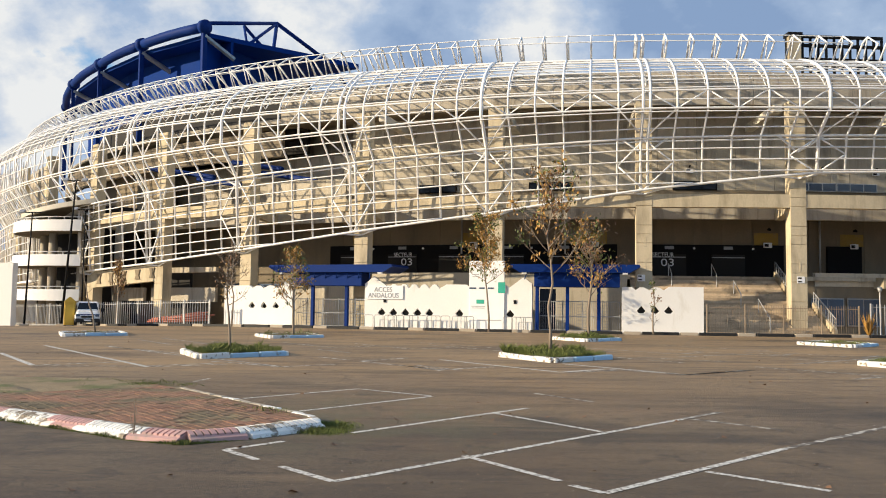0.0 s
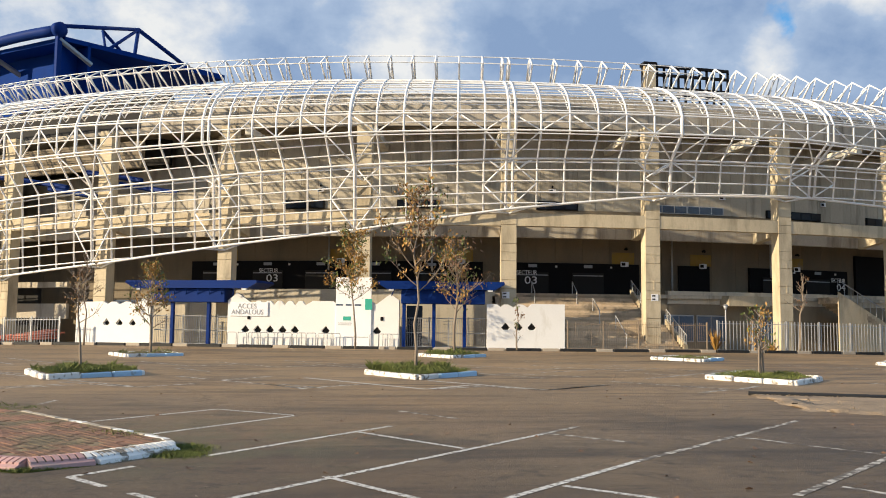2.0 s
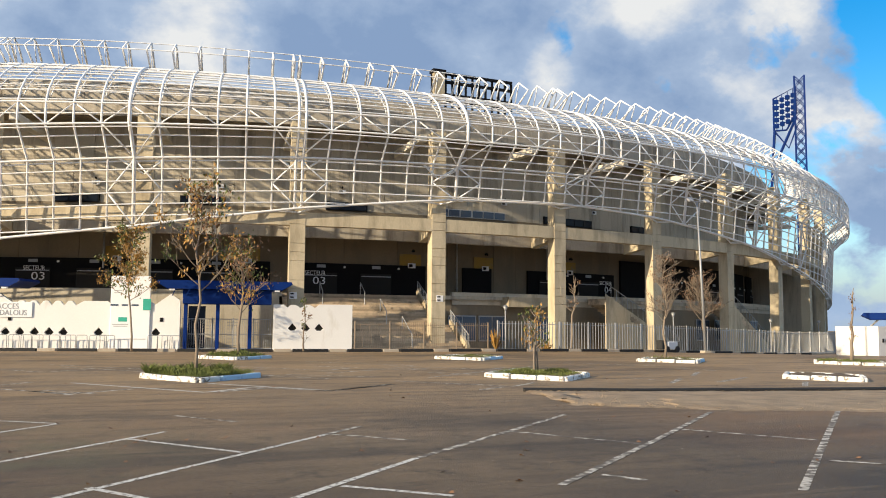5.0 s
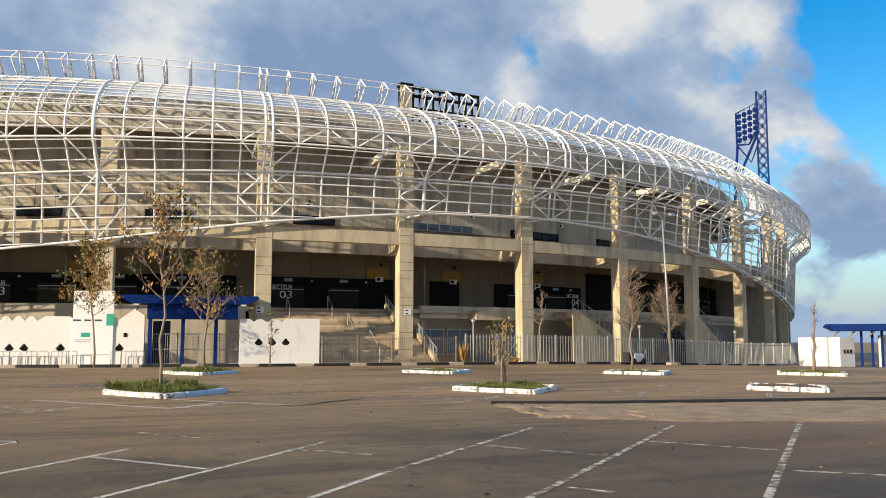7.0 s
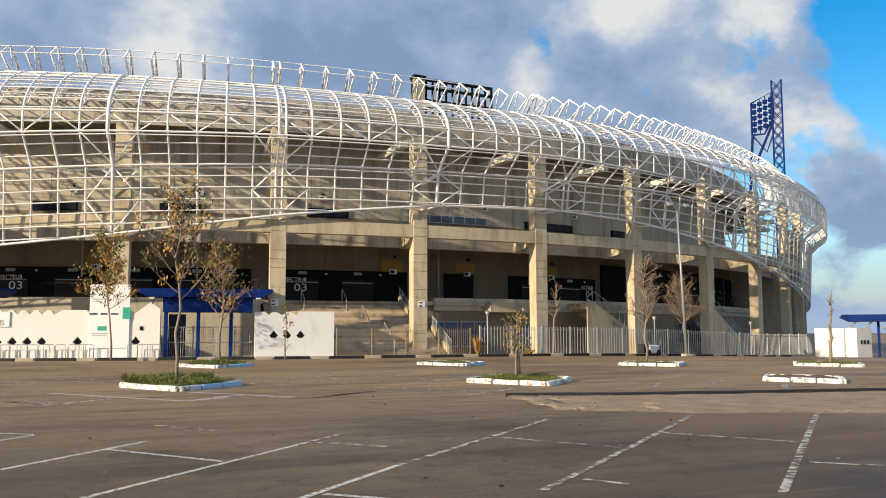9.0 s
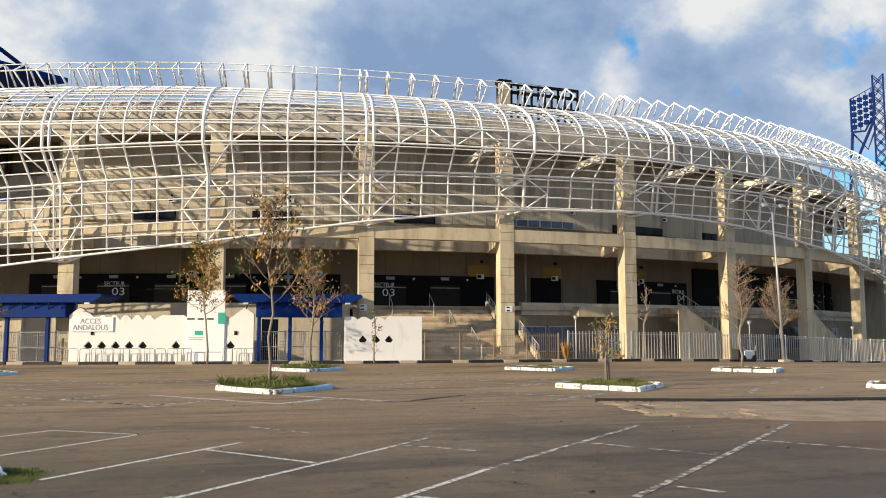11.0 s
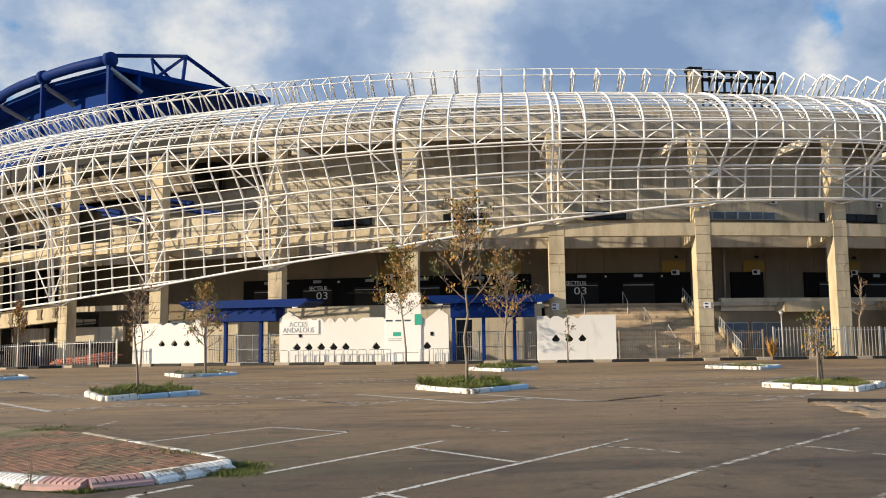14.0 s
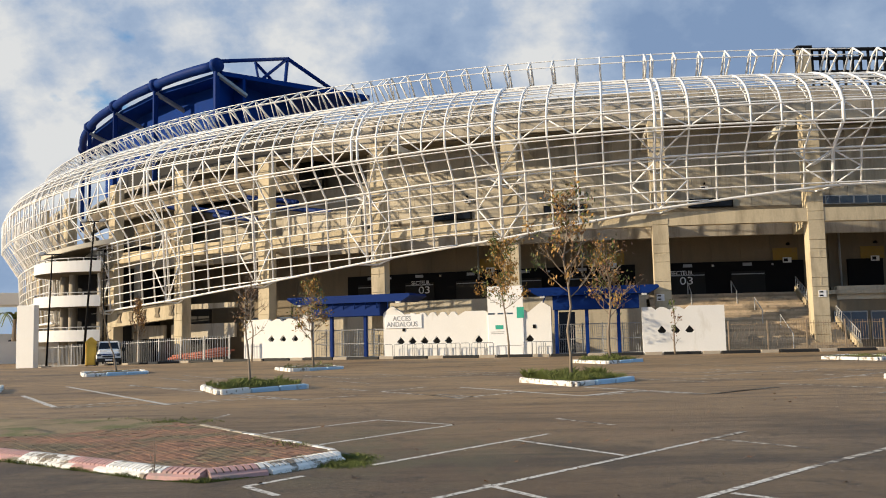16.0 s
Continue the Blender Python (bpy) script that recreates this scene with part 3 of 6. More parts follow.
# ---- gravel strip east of the bays
def build_gravel():
    rng = random.Random(5)
    m = Mesh()
    top = [(10.93, 20.69), (13.48, 19.65), (22.2, 17.81), (34, 15.6)]
    low = [(10.1, 16.6), (12.24, 14.9), (16.27, 13.07), (27, 8.6)]
    vs, fs, nx, ny = [], [], 60, 14
    for i in range(nx + 1):
        u = i / nx * 3
        k = min(2, int(u)); w = u - k
        a = Vector(top[k]).lerp(Vector(top[k + 1]), w)
        b = Vector(low[k]).lerp(Vector(low[k + 1]), w)
        for j in range(ny + 1):
            p = a.lerp(b, j / ny)
            edge = min(j, ny - j, i, nx - i)
            x, y = p.x + rng.uniform(-0.12, 0.12), p.y + rng.uniform(-0.12, 0.12)
            vs.append((x, y, 0.004 + (0.0 if edge == 0 else 0.03 + rng.uniform(0, 0.025))))
    for i in range(nx):
        for j in range(ny):
            a = i * (ny + 1) + j
            fs.append((a, a + ny + 1, a + ny + 2, a + 1))
    m.add(vs, fs)
    single("gravel_strip", m, M["gravel"], "strip of loose pale gravel over broken asphalt", "gravel", kind="stuff", smooth=True)
    # loose stones
    m = Mesh()
    for _ in range(3200):
        u = rng.random() * 3
        k = min(2, int(u)); w = u - k
        p = Vector(top[k]).lerp(Vector(top[k + 1]), w).lerp(Vector(low[k]).lerp(Vector(low[k + 1]), w), rng.random())
        r = rng.uniform(0.008, 0.024)
        c = Vector((p.x, p.y, 0.03 + r * 0.5))
        q = [c + Vector((rng.uniform(.7, 1.2) * r * a, rng.uniform(.7, 1.2) * r * b, rng.uniform(.5, .9) * r * d)) for a, b, d in ((1, 0, 0), (-1, 0, 0), (0, 1, 0), (0, -1, 0), (0, 0, 1), (0, 0, -1))]
        m.add(q, [(0, 2, 4), (2, 1, 4), (1, 3, 4), (3, 0, 4), (2, 0, 5), (1, 2, 5), (3, 1, 5), (0, 3, 5)])
    single("gravel_stones", m, M["gravel"], "loose pale stones scattered over the gravel strip", "stones", kind="stuff")
    # cut edge of the asphalt
    e = Mesh()
    for (ax, ay), (bx, by) in zip(top, top[1:]):
        e.tube((ax, ay + 0.06, 0.025), (bx, by + 0.06, 0.03), 0.075, 6)
    single("asphalt_edge", e, M["kerb_black"], "dark broken edge of asphalt along the gravel strip", "asphalt edge", kind="structure")


build_gravel()


# ================= stadium structure =================
def build_columns():
    for i, s in enumerate(COLUMNS):
        p = E(s, -3.2)
        z0 = ground_z(p.x, p.y) - 0.3
        m = facing(s, -3.2)
        ang = math.degrees(math.atan2(m[1][0], m[0][0]))
        c = thing("column", (p.x, p.y, z0), "tall square board-marked concrete column of the stadium", "column", "stadium columns", turn=ang)
        h, z = 16.2 - z0, 0.0
        part("shaft", Mesh().box(pose(0, 0.02, h / 2), (1.06, 0.88, h)), M["concrete"], c)
        k = 0
        while z < h - 0.4:       # cast panels, with open joints
            ph = min((1.35, 0.62, 0.62)[k % 3], h - z)
            part("panel", Mesh().box(pose(0, -0.43, z + ph / 2), (1.10, 0.10, ph - 0.03), 0.012), M["concrete"], c)
            z += ph; k += 1
        # shallow cast marks: a funnel over an upright bar, and a slanting groove
        for zm in (5.3, 6.9):
            part("cast_mark", Mesh().prism([(-0.26, 0.25), (0.26, 0.25), (0.05, 0.0), (0.05, -0.62), (-0.05, -0.62), (-0.05, 0.0)], pose(0.08, -0.492, zm), 0.02), M["concrete"], c, "funnel-shaped mark cast into the concrete")
        if i in (8, 9):
            part("notice", Mesh().box(pose(0.1 if i == 9 else -0.2, -0.50, 4.1), (0.52, 0.03, 0.46)), M["white_paint"], c, "small white notice board")
            for dz in (-0.12, 0.12):
                part("notice_print", Mesh().box(pose(0.02 if i == 9 else -0.28, -0.52, 4.1 + dz), (0.24, 0.02, 0.09)), M["black_wall"], c, "dark print on the notice")


build_columns()


def panel_wall(s0, s1, off, z0, z1, w, name, label, mat, thick=0.22):
    """Wall panels side by side, with open joints and slight steps."""
    rng = random.Random(3)
    g = thing(name, E((s0 + s1) / 2, off, z0), label, "wall", kind="structure")
    o = g.matrix_basis.translation
    s = s0
    while s < s1 - 0.2:
        e = min(s + w, s1)
        mesh = band(s + 0.012, e - 0.012, off + rng.uniform(-0.015, 0.015), off - thick, z0, z1)
        mesh.v = [tuple(Vector(v) - o) for v in mesh.v]
        part("wall_panel", mesh, M[mat], g)
        s = e


def build_floor_and_beams():
    # ring beam, one bay at a time between the columns
    for a, b in zip(COLUMNS, COLUMNS[1:]):
        g = thing("ring_beam", E((a + b) / 2, -3.0, 8.8), "long curved concrete ring beam between two columns", "beam", "ring beams")
        o = g.matrix_basis.translation
        mesh = band(a + 0.56, b - 0.56, -2.75, -3.45, 8.74, 9.66)
        mesh.v = [tuple(Vector(v) - o) for v in mesh.v]
        part("beam_face", mesh, M["concrete"], g)
        mesh = band(a + 0.3, b - 0.3, -6.3, -6.75, 8.28, 9.5)
        mesh.v = [tuple(Vector(v) - o) for v in mesh.v]
        part("rear_beam", mesh, M["concrete_grey"], g)
    for s in COLUMNS:
        m = facing(s, -3.6)
        a = Mesh().prism([(0, 8.66), (2.75, 8.22), (2.75, 9.48), (0, 9.48)], m @ pose(0, 0, 0, 0, 0, 90) @ pose(0, -0.3, 0), 0.6)
        single("radial_beam", a, M["concrete"], "short haunched concrete bracket running inward from a column", "beam", "radial beams")
        if s < -40:
            continue
        # raker beam carrying the upper stand
        r = Mesh().prism([(2.6, 16.75), (2.6, 16.2), (9.4, 15.95), (9.4, 16.5)], m @ pose(0, 0, 0, 0, 0, 90) @ pose(0, -0.3, 0), 0.6)
        single("raker_beam", r, M["concrete_pale"], "pale concrete raker beam running inward under the upper stand", "beam", "raker beams")
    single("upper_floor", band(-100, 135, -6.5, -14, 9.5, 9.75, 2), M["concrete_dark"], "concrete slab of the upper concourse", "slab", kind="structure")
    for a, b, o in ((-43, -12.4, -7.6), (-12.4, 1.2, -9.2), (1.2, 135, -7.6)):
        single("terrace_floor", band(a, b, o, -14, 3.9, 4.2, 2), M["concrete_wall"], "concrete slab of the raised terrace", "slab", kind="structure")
    # back wall of the lower concourse, its shade put into a darker concrete
    panel_wall(-100, 135, -11.6, -1, 9.5, 2.6, "wall_lower", "weathered beige concrete panels behind the columns, darkened for shade", "concrete_dark", 0.6)
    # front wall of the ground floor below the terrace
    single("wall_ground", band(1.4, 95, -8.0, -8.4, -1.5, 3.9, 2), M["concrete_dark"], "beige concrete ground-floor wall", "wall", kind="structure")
    single("wall_ground_west", band(-43, -12.6, -7.6, -8.0, -1.5, 4.3, 2), M["concrete_wall"], "beige concrete ground-floor wall", "wall", kind="structure")
    # parapet band of the terrace
    single("terrace_parapet", band(2.6, 95, -7.9, -8.3, 3.5, 4.5, 2), M["concrete_wall"], "beige concrete parapet of the terrace", "parapet", kind="structure")


build_floor_and_beams()
single("wall_east_end", Mesh().prism([(0, -1.2), (8.6, -1.2), (8.6, 9.5), (0, 9.5)], facing(66.5, -3.6) @ pose(0, 0, 0, 0, 0, 90), 0.3), M["concrete_wall"], "concrete cross wall closing the arcade at the east end", "wall", kind="structure")


def build_upper_walls():
    panel_wall(-40, 92, -12.6, 11.25, 17.7, 1.8, "wall_upper", "beige concrete panels of the upper concourse wall", "concrete_wall")
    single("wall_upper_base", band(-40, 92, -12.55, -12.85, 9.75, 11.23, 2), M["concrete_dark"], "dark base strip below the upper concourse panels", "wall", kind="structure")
    panel_wall(-47, -38, -8.6, 9.75, 12.2, 1.7, "wall_upper_low", "low beige concrete panels of the upper concourse", "concrete_wall")
    panel_wall(-46, 92, -9.2, 17.4, 19.95, 3.4, "wall_parapet", "grey-beige concrete parapet panels at the top of the stand", "concrete_grey")
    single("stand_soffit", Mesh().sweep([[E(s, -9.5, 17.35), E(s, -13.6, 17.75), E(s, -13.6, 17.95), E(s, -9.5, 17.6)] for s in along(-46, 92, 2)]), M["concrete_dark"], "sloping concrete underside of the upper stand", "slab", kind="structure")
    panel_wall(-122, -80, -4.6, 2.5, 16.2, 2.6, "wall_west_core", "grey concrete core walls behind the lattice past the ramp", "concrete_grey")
    single("wall_stand_west", band(-122, -46, -9.4, -9.8, 14.6, 16.9, 2), M["concrete_dark"], "weathered concrete back of the main stand, darkened for shade", "wall", kind="structure")
    # near-black sheet paints the shade inside the main stand
    single("wall_stand_void", band(-122, -46, -13.0, -13.4, 15.5, 22.0, 2), M["dark"], "near-black band painted as the shaded main stand interior", "wall", kind="structure")
    single("wall_core_west", band(-84, -64, -10.5, -10.9, 8.5, 16.0, 2), M["concrete_dark"], "weathered concrete wall behind the spiral ramp, darkened for shade", "wall", kind="structure")
    single("wall_inner_west", band(-110, -38, -13, -13.4, 9.7, 15, 2), M["concrete_grey"], "grey-beige inner concourse wall", "wall", kind="structure")


build_upper_walls()

# ================= lattice shell =================
ZB = ([-110, -76, -66, -54, -43, -34, -23, -11.7, -6, 0, 7, 11.8, 20.6, 25, 36, 48.6, 64, 80, 100], [3.0, 3.6, 4.3, 5.0, 6.0, 7.06, 8.3, 9.9, 10.5, 11.1, 11.3, 11.4, 11.05, 10.65, 9.55, 7.7, 5.7, 4.5, 4.0])
Z1 = ([-110, -66, -54, -45, -34.7, -23.5, -11.8, 0, 12, 25, 40, 60, 90], [9.0, 10.3, 11.0, 11.55, 12.15, 12.85, 13.4, 13.6, 13.8, 13.9, 13.2, 12.4, 11.5])
Z2 = ([-110, -54, -46, -33, -23, -12, 0, 10, 20, 39, 70], [12.0, 13.6, 13.9, 14.35, 14.8, 15.05, 15.1, 15.25, 14.95, 14.45, 13.8])
Z3 = ([-110, -70, -50, -33, 0, 25, 60], [15.4, 15.8, 16.0, 15.95, 16.4, 16.65, 16.6])
RIM = ([-60, -26, 3, 20, 60], [19.95, 19.95, 19.66, 19.8, 19.85])
CAP = [(0, 0), (-0.35, 0.80), (-1.0, 1.55), (-1.9, 2.2), (-2.9, 2.75), (-4.0, 3.2), (-5.0, 3.5)]


def zf(tab, s):
    return float(np.interp(s, *tab))


def cap_point(s, k):
    o, dz = CAP[k]
    top = zf(RIM, s)
    z3 = zf(Z3, s)
    return E(s, o, z3 + dz * (top - z3) / 3.5)


def profile(s, low=None):
    zb = zf(ZB, s) if low is None else low
    return [E(s, -2.3, zb), E(s, -1.9, zf(Z1, s)), E(s, 0, zf(Z2, s)), E(s, 0, zf(Z3, s))] + [cap_point(s, k) for k in range(1, 7)]


RAMP_BAY = (-76.0, -65.3)      # the spiral ramp stands open here below the kink


def build_shell():
    g = thing("lattice_shell", E(0, -2, 0), "curved white steel lattice shell wrapped round the stadium", "lattice facade")
    o = g.matrix_basis.translation

    def put(name, mesh, label=""):
        mesh.v = [tuple(Vector(v) - o) for v in mesh.v]
        return part(name, mesh, M["steel_white"], g, label, smooth=True)

    ribs = []
    for i, (a, b) in enumerate(zip(MAINS, MAINS[1:])):
        ribs += [(a + (b - a) * k / 6, k == 0, i) for k in range(6)]
    for s, main, i in ribs:
        pts = profile(s)
        if RAMP_BAY[0] < s < RAMP_BAY[1] - 0.1:
            pts = pts[1:]
        if main and i % 2 == 0:
            for d in (-0.24, 0.24):
                put("main_rib", Mesh().path([p for p in (profile(s + d) if len(pts) == 10 else profile(s + d)[1:])], 0.10, 6))
        else:
            put("main_rib" if main else "rib", Mesh().path(pts, 0.13 if main else 0.075, 6))
    # each rib is a shallow truss over the cap
    lace = Mesh()
    for s, main, i in ribs:
        low = []
        for k in range(1, 7):
            a, b = cap_point(s, k), E(s, CAP[k][0] - 0.42)
            low.append(Vector((b.x, b.y, a.z - 0.34)))
        put("rib_chord", Mesh().path(low, 0.045, 4))
        for k in range(5):
            lace.tube(cap_point(s, k + 1), low[k + 1], 0.03, 4)
            lace.tube(low[k], cap_point(s, k + 1), 0.025, 4)
    tagged(put("lacing", lace, "fine white lacing bars of the rib trusses"), kind="stuff")
    # second layer of ribs round the west end
    for s in along(MAINS[0], -77, 0.9):
        put("inner_rib", Mesh().path([E(s, -3.4, zf(ZB, s)), E(s, -3.0, zf(Z1, s)), E(s, -1.3, zf(Z2, s)), E(s, -1.3, zf(Z3, s))], 0.07, 5))
    S0, S1 = MAINS[0], MAINS[-1]
    full = along(S0, S1, 1.2)

    def ring(fn, r, name="ring", span=full):
        put(name, Mesh().path([fn(s) for s in span], r, 5))

    # chords at the kinks are doubled
    ring(lambda s: E(s, -1.85, zf(Z1, s)), 0.085, "kink_chord")
    ring(lambda s: E(s, -2.2, zf(Z1, s) - 0.18), 0.055, "kink_chord")
    ring(lambda s: E(s, 0.02, zf(Z2, s)), 0.075, "kink_chord")
    ring(lambda s: E(s, 0.0, zf(Z2, s) - 0.22), 0.045, "kink_chord")
    ring(lambda s: E(s, 0.02, zf(Z3, s)), 0.075, "kink_chord")
    ring(lambda s: E(s, -0.06, zf(Z3, s) + 0.2), 0.045, "kink_chord")
    for k in range(1, 7):
        ring(lambda s: cap_point(s, k), 0.055 if k < 6 else 0.07)
    for k in range(1, 6):
        ring(lambda s: (cap_point(s, k) + cap_point(s, k + 1)) / 2 + Vector((0, 0, -0.02)), 0.04)
    ring(lambda s: E(s, 0, (zf(Z2, s) + zf(Z3, s)) / 2), 0.045)
    for w in (1 / 3, 2 / 3):
        ring(lambda s: E(s, -1.9 * (1 - w), zf(Z1, s) * (1 - w) + zf(Z2, s) * w), 0.052)
    # inner layer under the top
    for off, dz in ((-2.4, -0.9), (-3.6, -0.75), (-4.8, -0.6)):
        ring(lambda s: E(s, off, 19.2 + dz + (off + 5) * -0.35), 0.035, "inner_ring")
    # rows below the kink, cut off by the rising hem
    west, east = [s for s in full if s <= RAMP_BAY[0]], [s for s in full if s >= RAMP_BAY[1]]
    for side in (west, east):
        if len(side) < 2:
            continue
        ring(lambda s: E(s, -2.25, zf(ZB, s)), 0.095, "hem_chord", side)
        ring(lambda s: E(s, -2.75, zf(ZB, s) + 0.1), 0.06, "hem_chord", side)
        for k in range(1, 12):
            run = []
            for s in along(side[0], side[-1], 0.4) + [1e9]:
                z = zf(Z1, s) - 0.78 * k if s < 1e8 else -1e9
                if z > zf(ZB, min(s, 200)) + 0.06:
                    run.append(E(s, -1.9 - 0.045 * k, z))
                elif len(run) > 1:
                    put("ring", Mesh().path(run[::3] + [run[-1]], 0.052, 5))
                    run = []
                else:
                    run = []
    # bracing, bay by bay; the fine ties are joined
    m = Mesh()
    for i, (a, b) in enumerate(zip(MAINS, MAINS[1:])):
        st = [a + (b - a) * k / 6 for k in range(7)]
        for k in range(6):
            lo, hi = E(st[k], -0.05, zf(Z2, st[k])), E(st[k], -0.05, zf(Z3, st[k]))
            lo2, hi2 = E(st[k + 1], -0.05, zf(Z2, st[k + 1])), E(st[k + 1], -0.05, zf(Z3, st[k + 1]))
            put("brace", Mesh().tube(*((hi, lo2) if k % 2 == 0 else (lo, hi2)), 0.055, 5))
            m.tube(E(st[k], -2.25, zf(ZB, st[k]) + 0.02), E(st[k + 1], -2.75, zf(ZB, st[k + 1]) + 0.1), 0.035, 4)
            q, q2 = cap_point(st[k], 4), cap_point(st[k + 1], 6)
            m.tube(*((q, q2) if k % 2 else (cap_point(st[k], 6), cap_point(st[k + 1], 4))), 0.035, 4)
            m.tube(cap_point(st[k], 3), E(st[k + 1], -3.6, 18.0), 0.03, 4)
        open_bay = a >= RAMP_BAY[0] - 0.1 and b <= RAMP_BAY[1] + 0.1
        for s, s2 in ((st[0], st[1]), (st[6], st[5])):
            put("brace", Mesh().tube(E(s, -1.9, zf(Z1, s)), E(s2, 0, zf(Z2, s2)), 0.06, 5))
            if not open_bay:
                zb, z1 = zf(ZB, s2), zf(Z1, s)
                put("brace", Mesh().tube(E(s, -1.95, z1 - 0.1), E(s2, -2.1, (zb + z1) / 2), 0.06, 5))
                put("brace", Mesh().tube(E(s, -2.25, zf(ZB, s)), E(s2, -2.1, (zb + z1) / 2), 0.06, 5))
    tagged(put("ties", m, "fine white tie rods between the ribs"), kind="stuff")
    # struts from the columns to the kink chord and to the hem
    for s in COLUMNS[1:]:
        for d in (-1.6, 1.6):
            put("strut", Mesh().tube(E(s, -2.8, zf(Z1, s) - 1.0), E(s + d, -1.95, zf(Z1, s + d)), 0.08, 5))
            if not RAMP_BAY[0] < s < RAMP_BAY[1]:
                put("strut", Mesh().tube(E(s, -2.7, zf(ZB, s) - 0.25), E(s + d, -2.3, zf(ZB, s + d)), 0.07, 5))


build_shell()


def build_crest():
    g = thing("crest_truss", E(0, -5.5, 20), "white steel crest truss of house-shaped frames on the stadium rim", "truss")
    o = g.matrix_basis.translation
    # the frames lean outward over the shell
    shape = [(-7.5, 0.72), (-6.1, 0.26), (-4.5, 1.22), (-5.9, 2.13), (-6.55, 1.85)]

    def at(s, q):
        return E(s, q[0], zf(RIM, s) + q[1])

    def put(name, mesh):
        mesh.v = [tuple(Vector(v) - o) for v in mesh.v]
        part(name, mesh, M["steel_white"], g, smooth=True)

    for i, (a, b) in enumerate(zip(MAINS, MAINS[1:])):
        for k in range(6):
            for d in ((-0.26, 0.26) if k == 0 and i % 2 == 0 else (0,)):
                s = a + (b - a) * k / 6 + d
                m = Mesh().path([at(s, q) for q in shape] + [at(s, shape[0])], 0.08, 5)
                m.tube(at(s, (-6.55, 0.46)), at(s, shape[3]), 0.05, 4)
                m.tube(at(s, (-5.0, 0.0)), at(s, shape[1]), 0.05, 4)
                put("frame", m)
    for k, q in enumerate(shape):
        end = 4.0 if k in (2, 3, 4) else MAINS[-1]
        put("long_tube", Mesh().path([at(s, q) for s in along(MAINS[0], end, 1.5)], 0.04, 5))
    for s in along(MAINS[0], -45, 1.8):
        put("web_bar", Mesh().tube(at(s, shape[1]), at(s + 0.9, shape[2]), 0.045, 4))


build_crest()

# ================= white perimeter walls, fence and gates =================
def chord(s0, s1, off):
    """A straight run between two points of the ring: frame at s0 with x along, y inward, and its length."""
    a, b = E(s0, off), E(s1, off)
    d = b - a
    m = Matrix(((d.x / d.length, -d.y / d.length, 0), (d.y / d.length, d.x / d.length, 0), (0, 0, 1))).to_4x4()
    m.translation = Vector((a.x, a.y, ground_z((a.x + b.x) / 2, (a.y + b.y) / 2)))
    return m, d.length


WALL_OFF = -0.9


def white_wall(s0, s1, tops, holes, label, hole_z=1.25):
    """A white wall with a stepped, pointed top and diamond-cut openings shaped like pointed lozenges."""
    m, L = chord(s0, s1, WALL_OFF)
    ang = math.degrees(math.atan2(m[1][0], m[0][0]))
    g = thing("perimeter_wall", m.translation, label, "wall", "white perimeter walls", turn=ang)
    # outline with the holes cut by splitting the wall into strips
    zlo, zmid, zhi = hole_z - 0.25, hole_z - 0.10, hole_z + 0.25
    hw = 0.30
    mesh = Mesh()
    # plinth below holes
    mesh.prism([(0, -0.3), (L, -0.3), (L, zlo), (0, zlo)], ID, 0.3)
    xs = [0.0]
    for h in holes:
        xs += [h - hw, h + hw]
    xs.append(L)
    for i in range(0, len(xs), 2):
        mesh.prism([(xs[i], zlo), (xs[i + 1], zlo), (xs[i + 1], zhi), (xs[i], zhi)], ID, 0.3)
    for h in holes:      # corners round each opening: pentagon with a pointed top and cut lower corners
        mesh.prism([(h - hw, zmid), (h, zhi), (h - hw, zhi)], ID, 0.3)
        mesh.prism([(h + hw, zmid), (h + hw, zhi), (h, zhi)], ID, 0.3)
        mesh.prism([(h - hw, zlo), (h - hw + 0.14, zlo), (h - hw, zmid)], ID, 0.3)
        mesh.prism([(h + hw, zlo), (h + hw, zmid), (h + hw - 0.14, zlo)], ID, 0.3)
    mesh.prism([(0, zhi), (L, zhi)] + [(x * L, z) for x, z in tops[::-1]], ID, 0.3)
    part("wall_body", mesh, M["white_wall"], g)
    # each hole is backed by a near-black panel in place of shade
    for h in holes:
        part("opening_panel", Mesh().box(pose(h, 0.27, hole_z), (0.62, 0.04, 0.52)), M["dark"], g, "near-black panel painting the shade behind the opening")
    return g, L


def scallops(n, z, dz, x0=0.0, x1=1.0):
    pts = []
    for i in range(n):
        a, b = x0 + (x1 - x0) * i / n, x0 + (x1 - x0) * (i + 1) / n
        w = b - a
        pts += [(a + 0.02 * w, z - dz), (a + w * 0.32, z - 0.02), (a + w * 0.5, z), (a + w * 0.68, z - 0.02), (b - 0.02 * w, z - dz)]
    return pts


wall_a, _ = white_wall(-44.2, -37.8, [(0, 3.1), (0.36, 3.15), (0.42, 2.95), (0.47, 3.13), (0.53, 3.13), (0.58, 2.93), (0.66, 3.15), (0.72, 3.12), (0.78, 2.93), (0.94, 3.62), (1, 3.3)], (2.6, 3.7, 4.8), "white rendered perimeter wall with a pointed top and three lozenge openings", 1.68)
tops = [(0, 3.2), (0.055, 3.75), (0.15, 2.95)] + scallops(5, 3.2, 0.3, 0.15, 0.46) + [(0.50, 3.2), (0.62, 3.2), (0.64, 3.0)] + [(0.66, 3.2), (0.80, 3.2), (0.82, 3.0), (0.845, 3.17), (0.87, 3.0), (0.95, 3.72), (1, 3.3)]
wall_b, _ = white_wall(-31.8, -19.5, tops, (1.3, 2.18, 3.08, 3.98, 4.86, 7.05, 10.65), "long white rendered perimeter wall with a scalloped, pointed top")
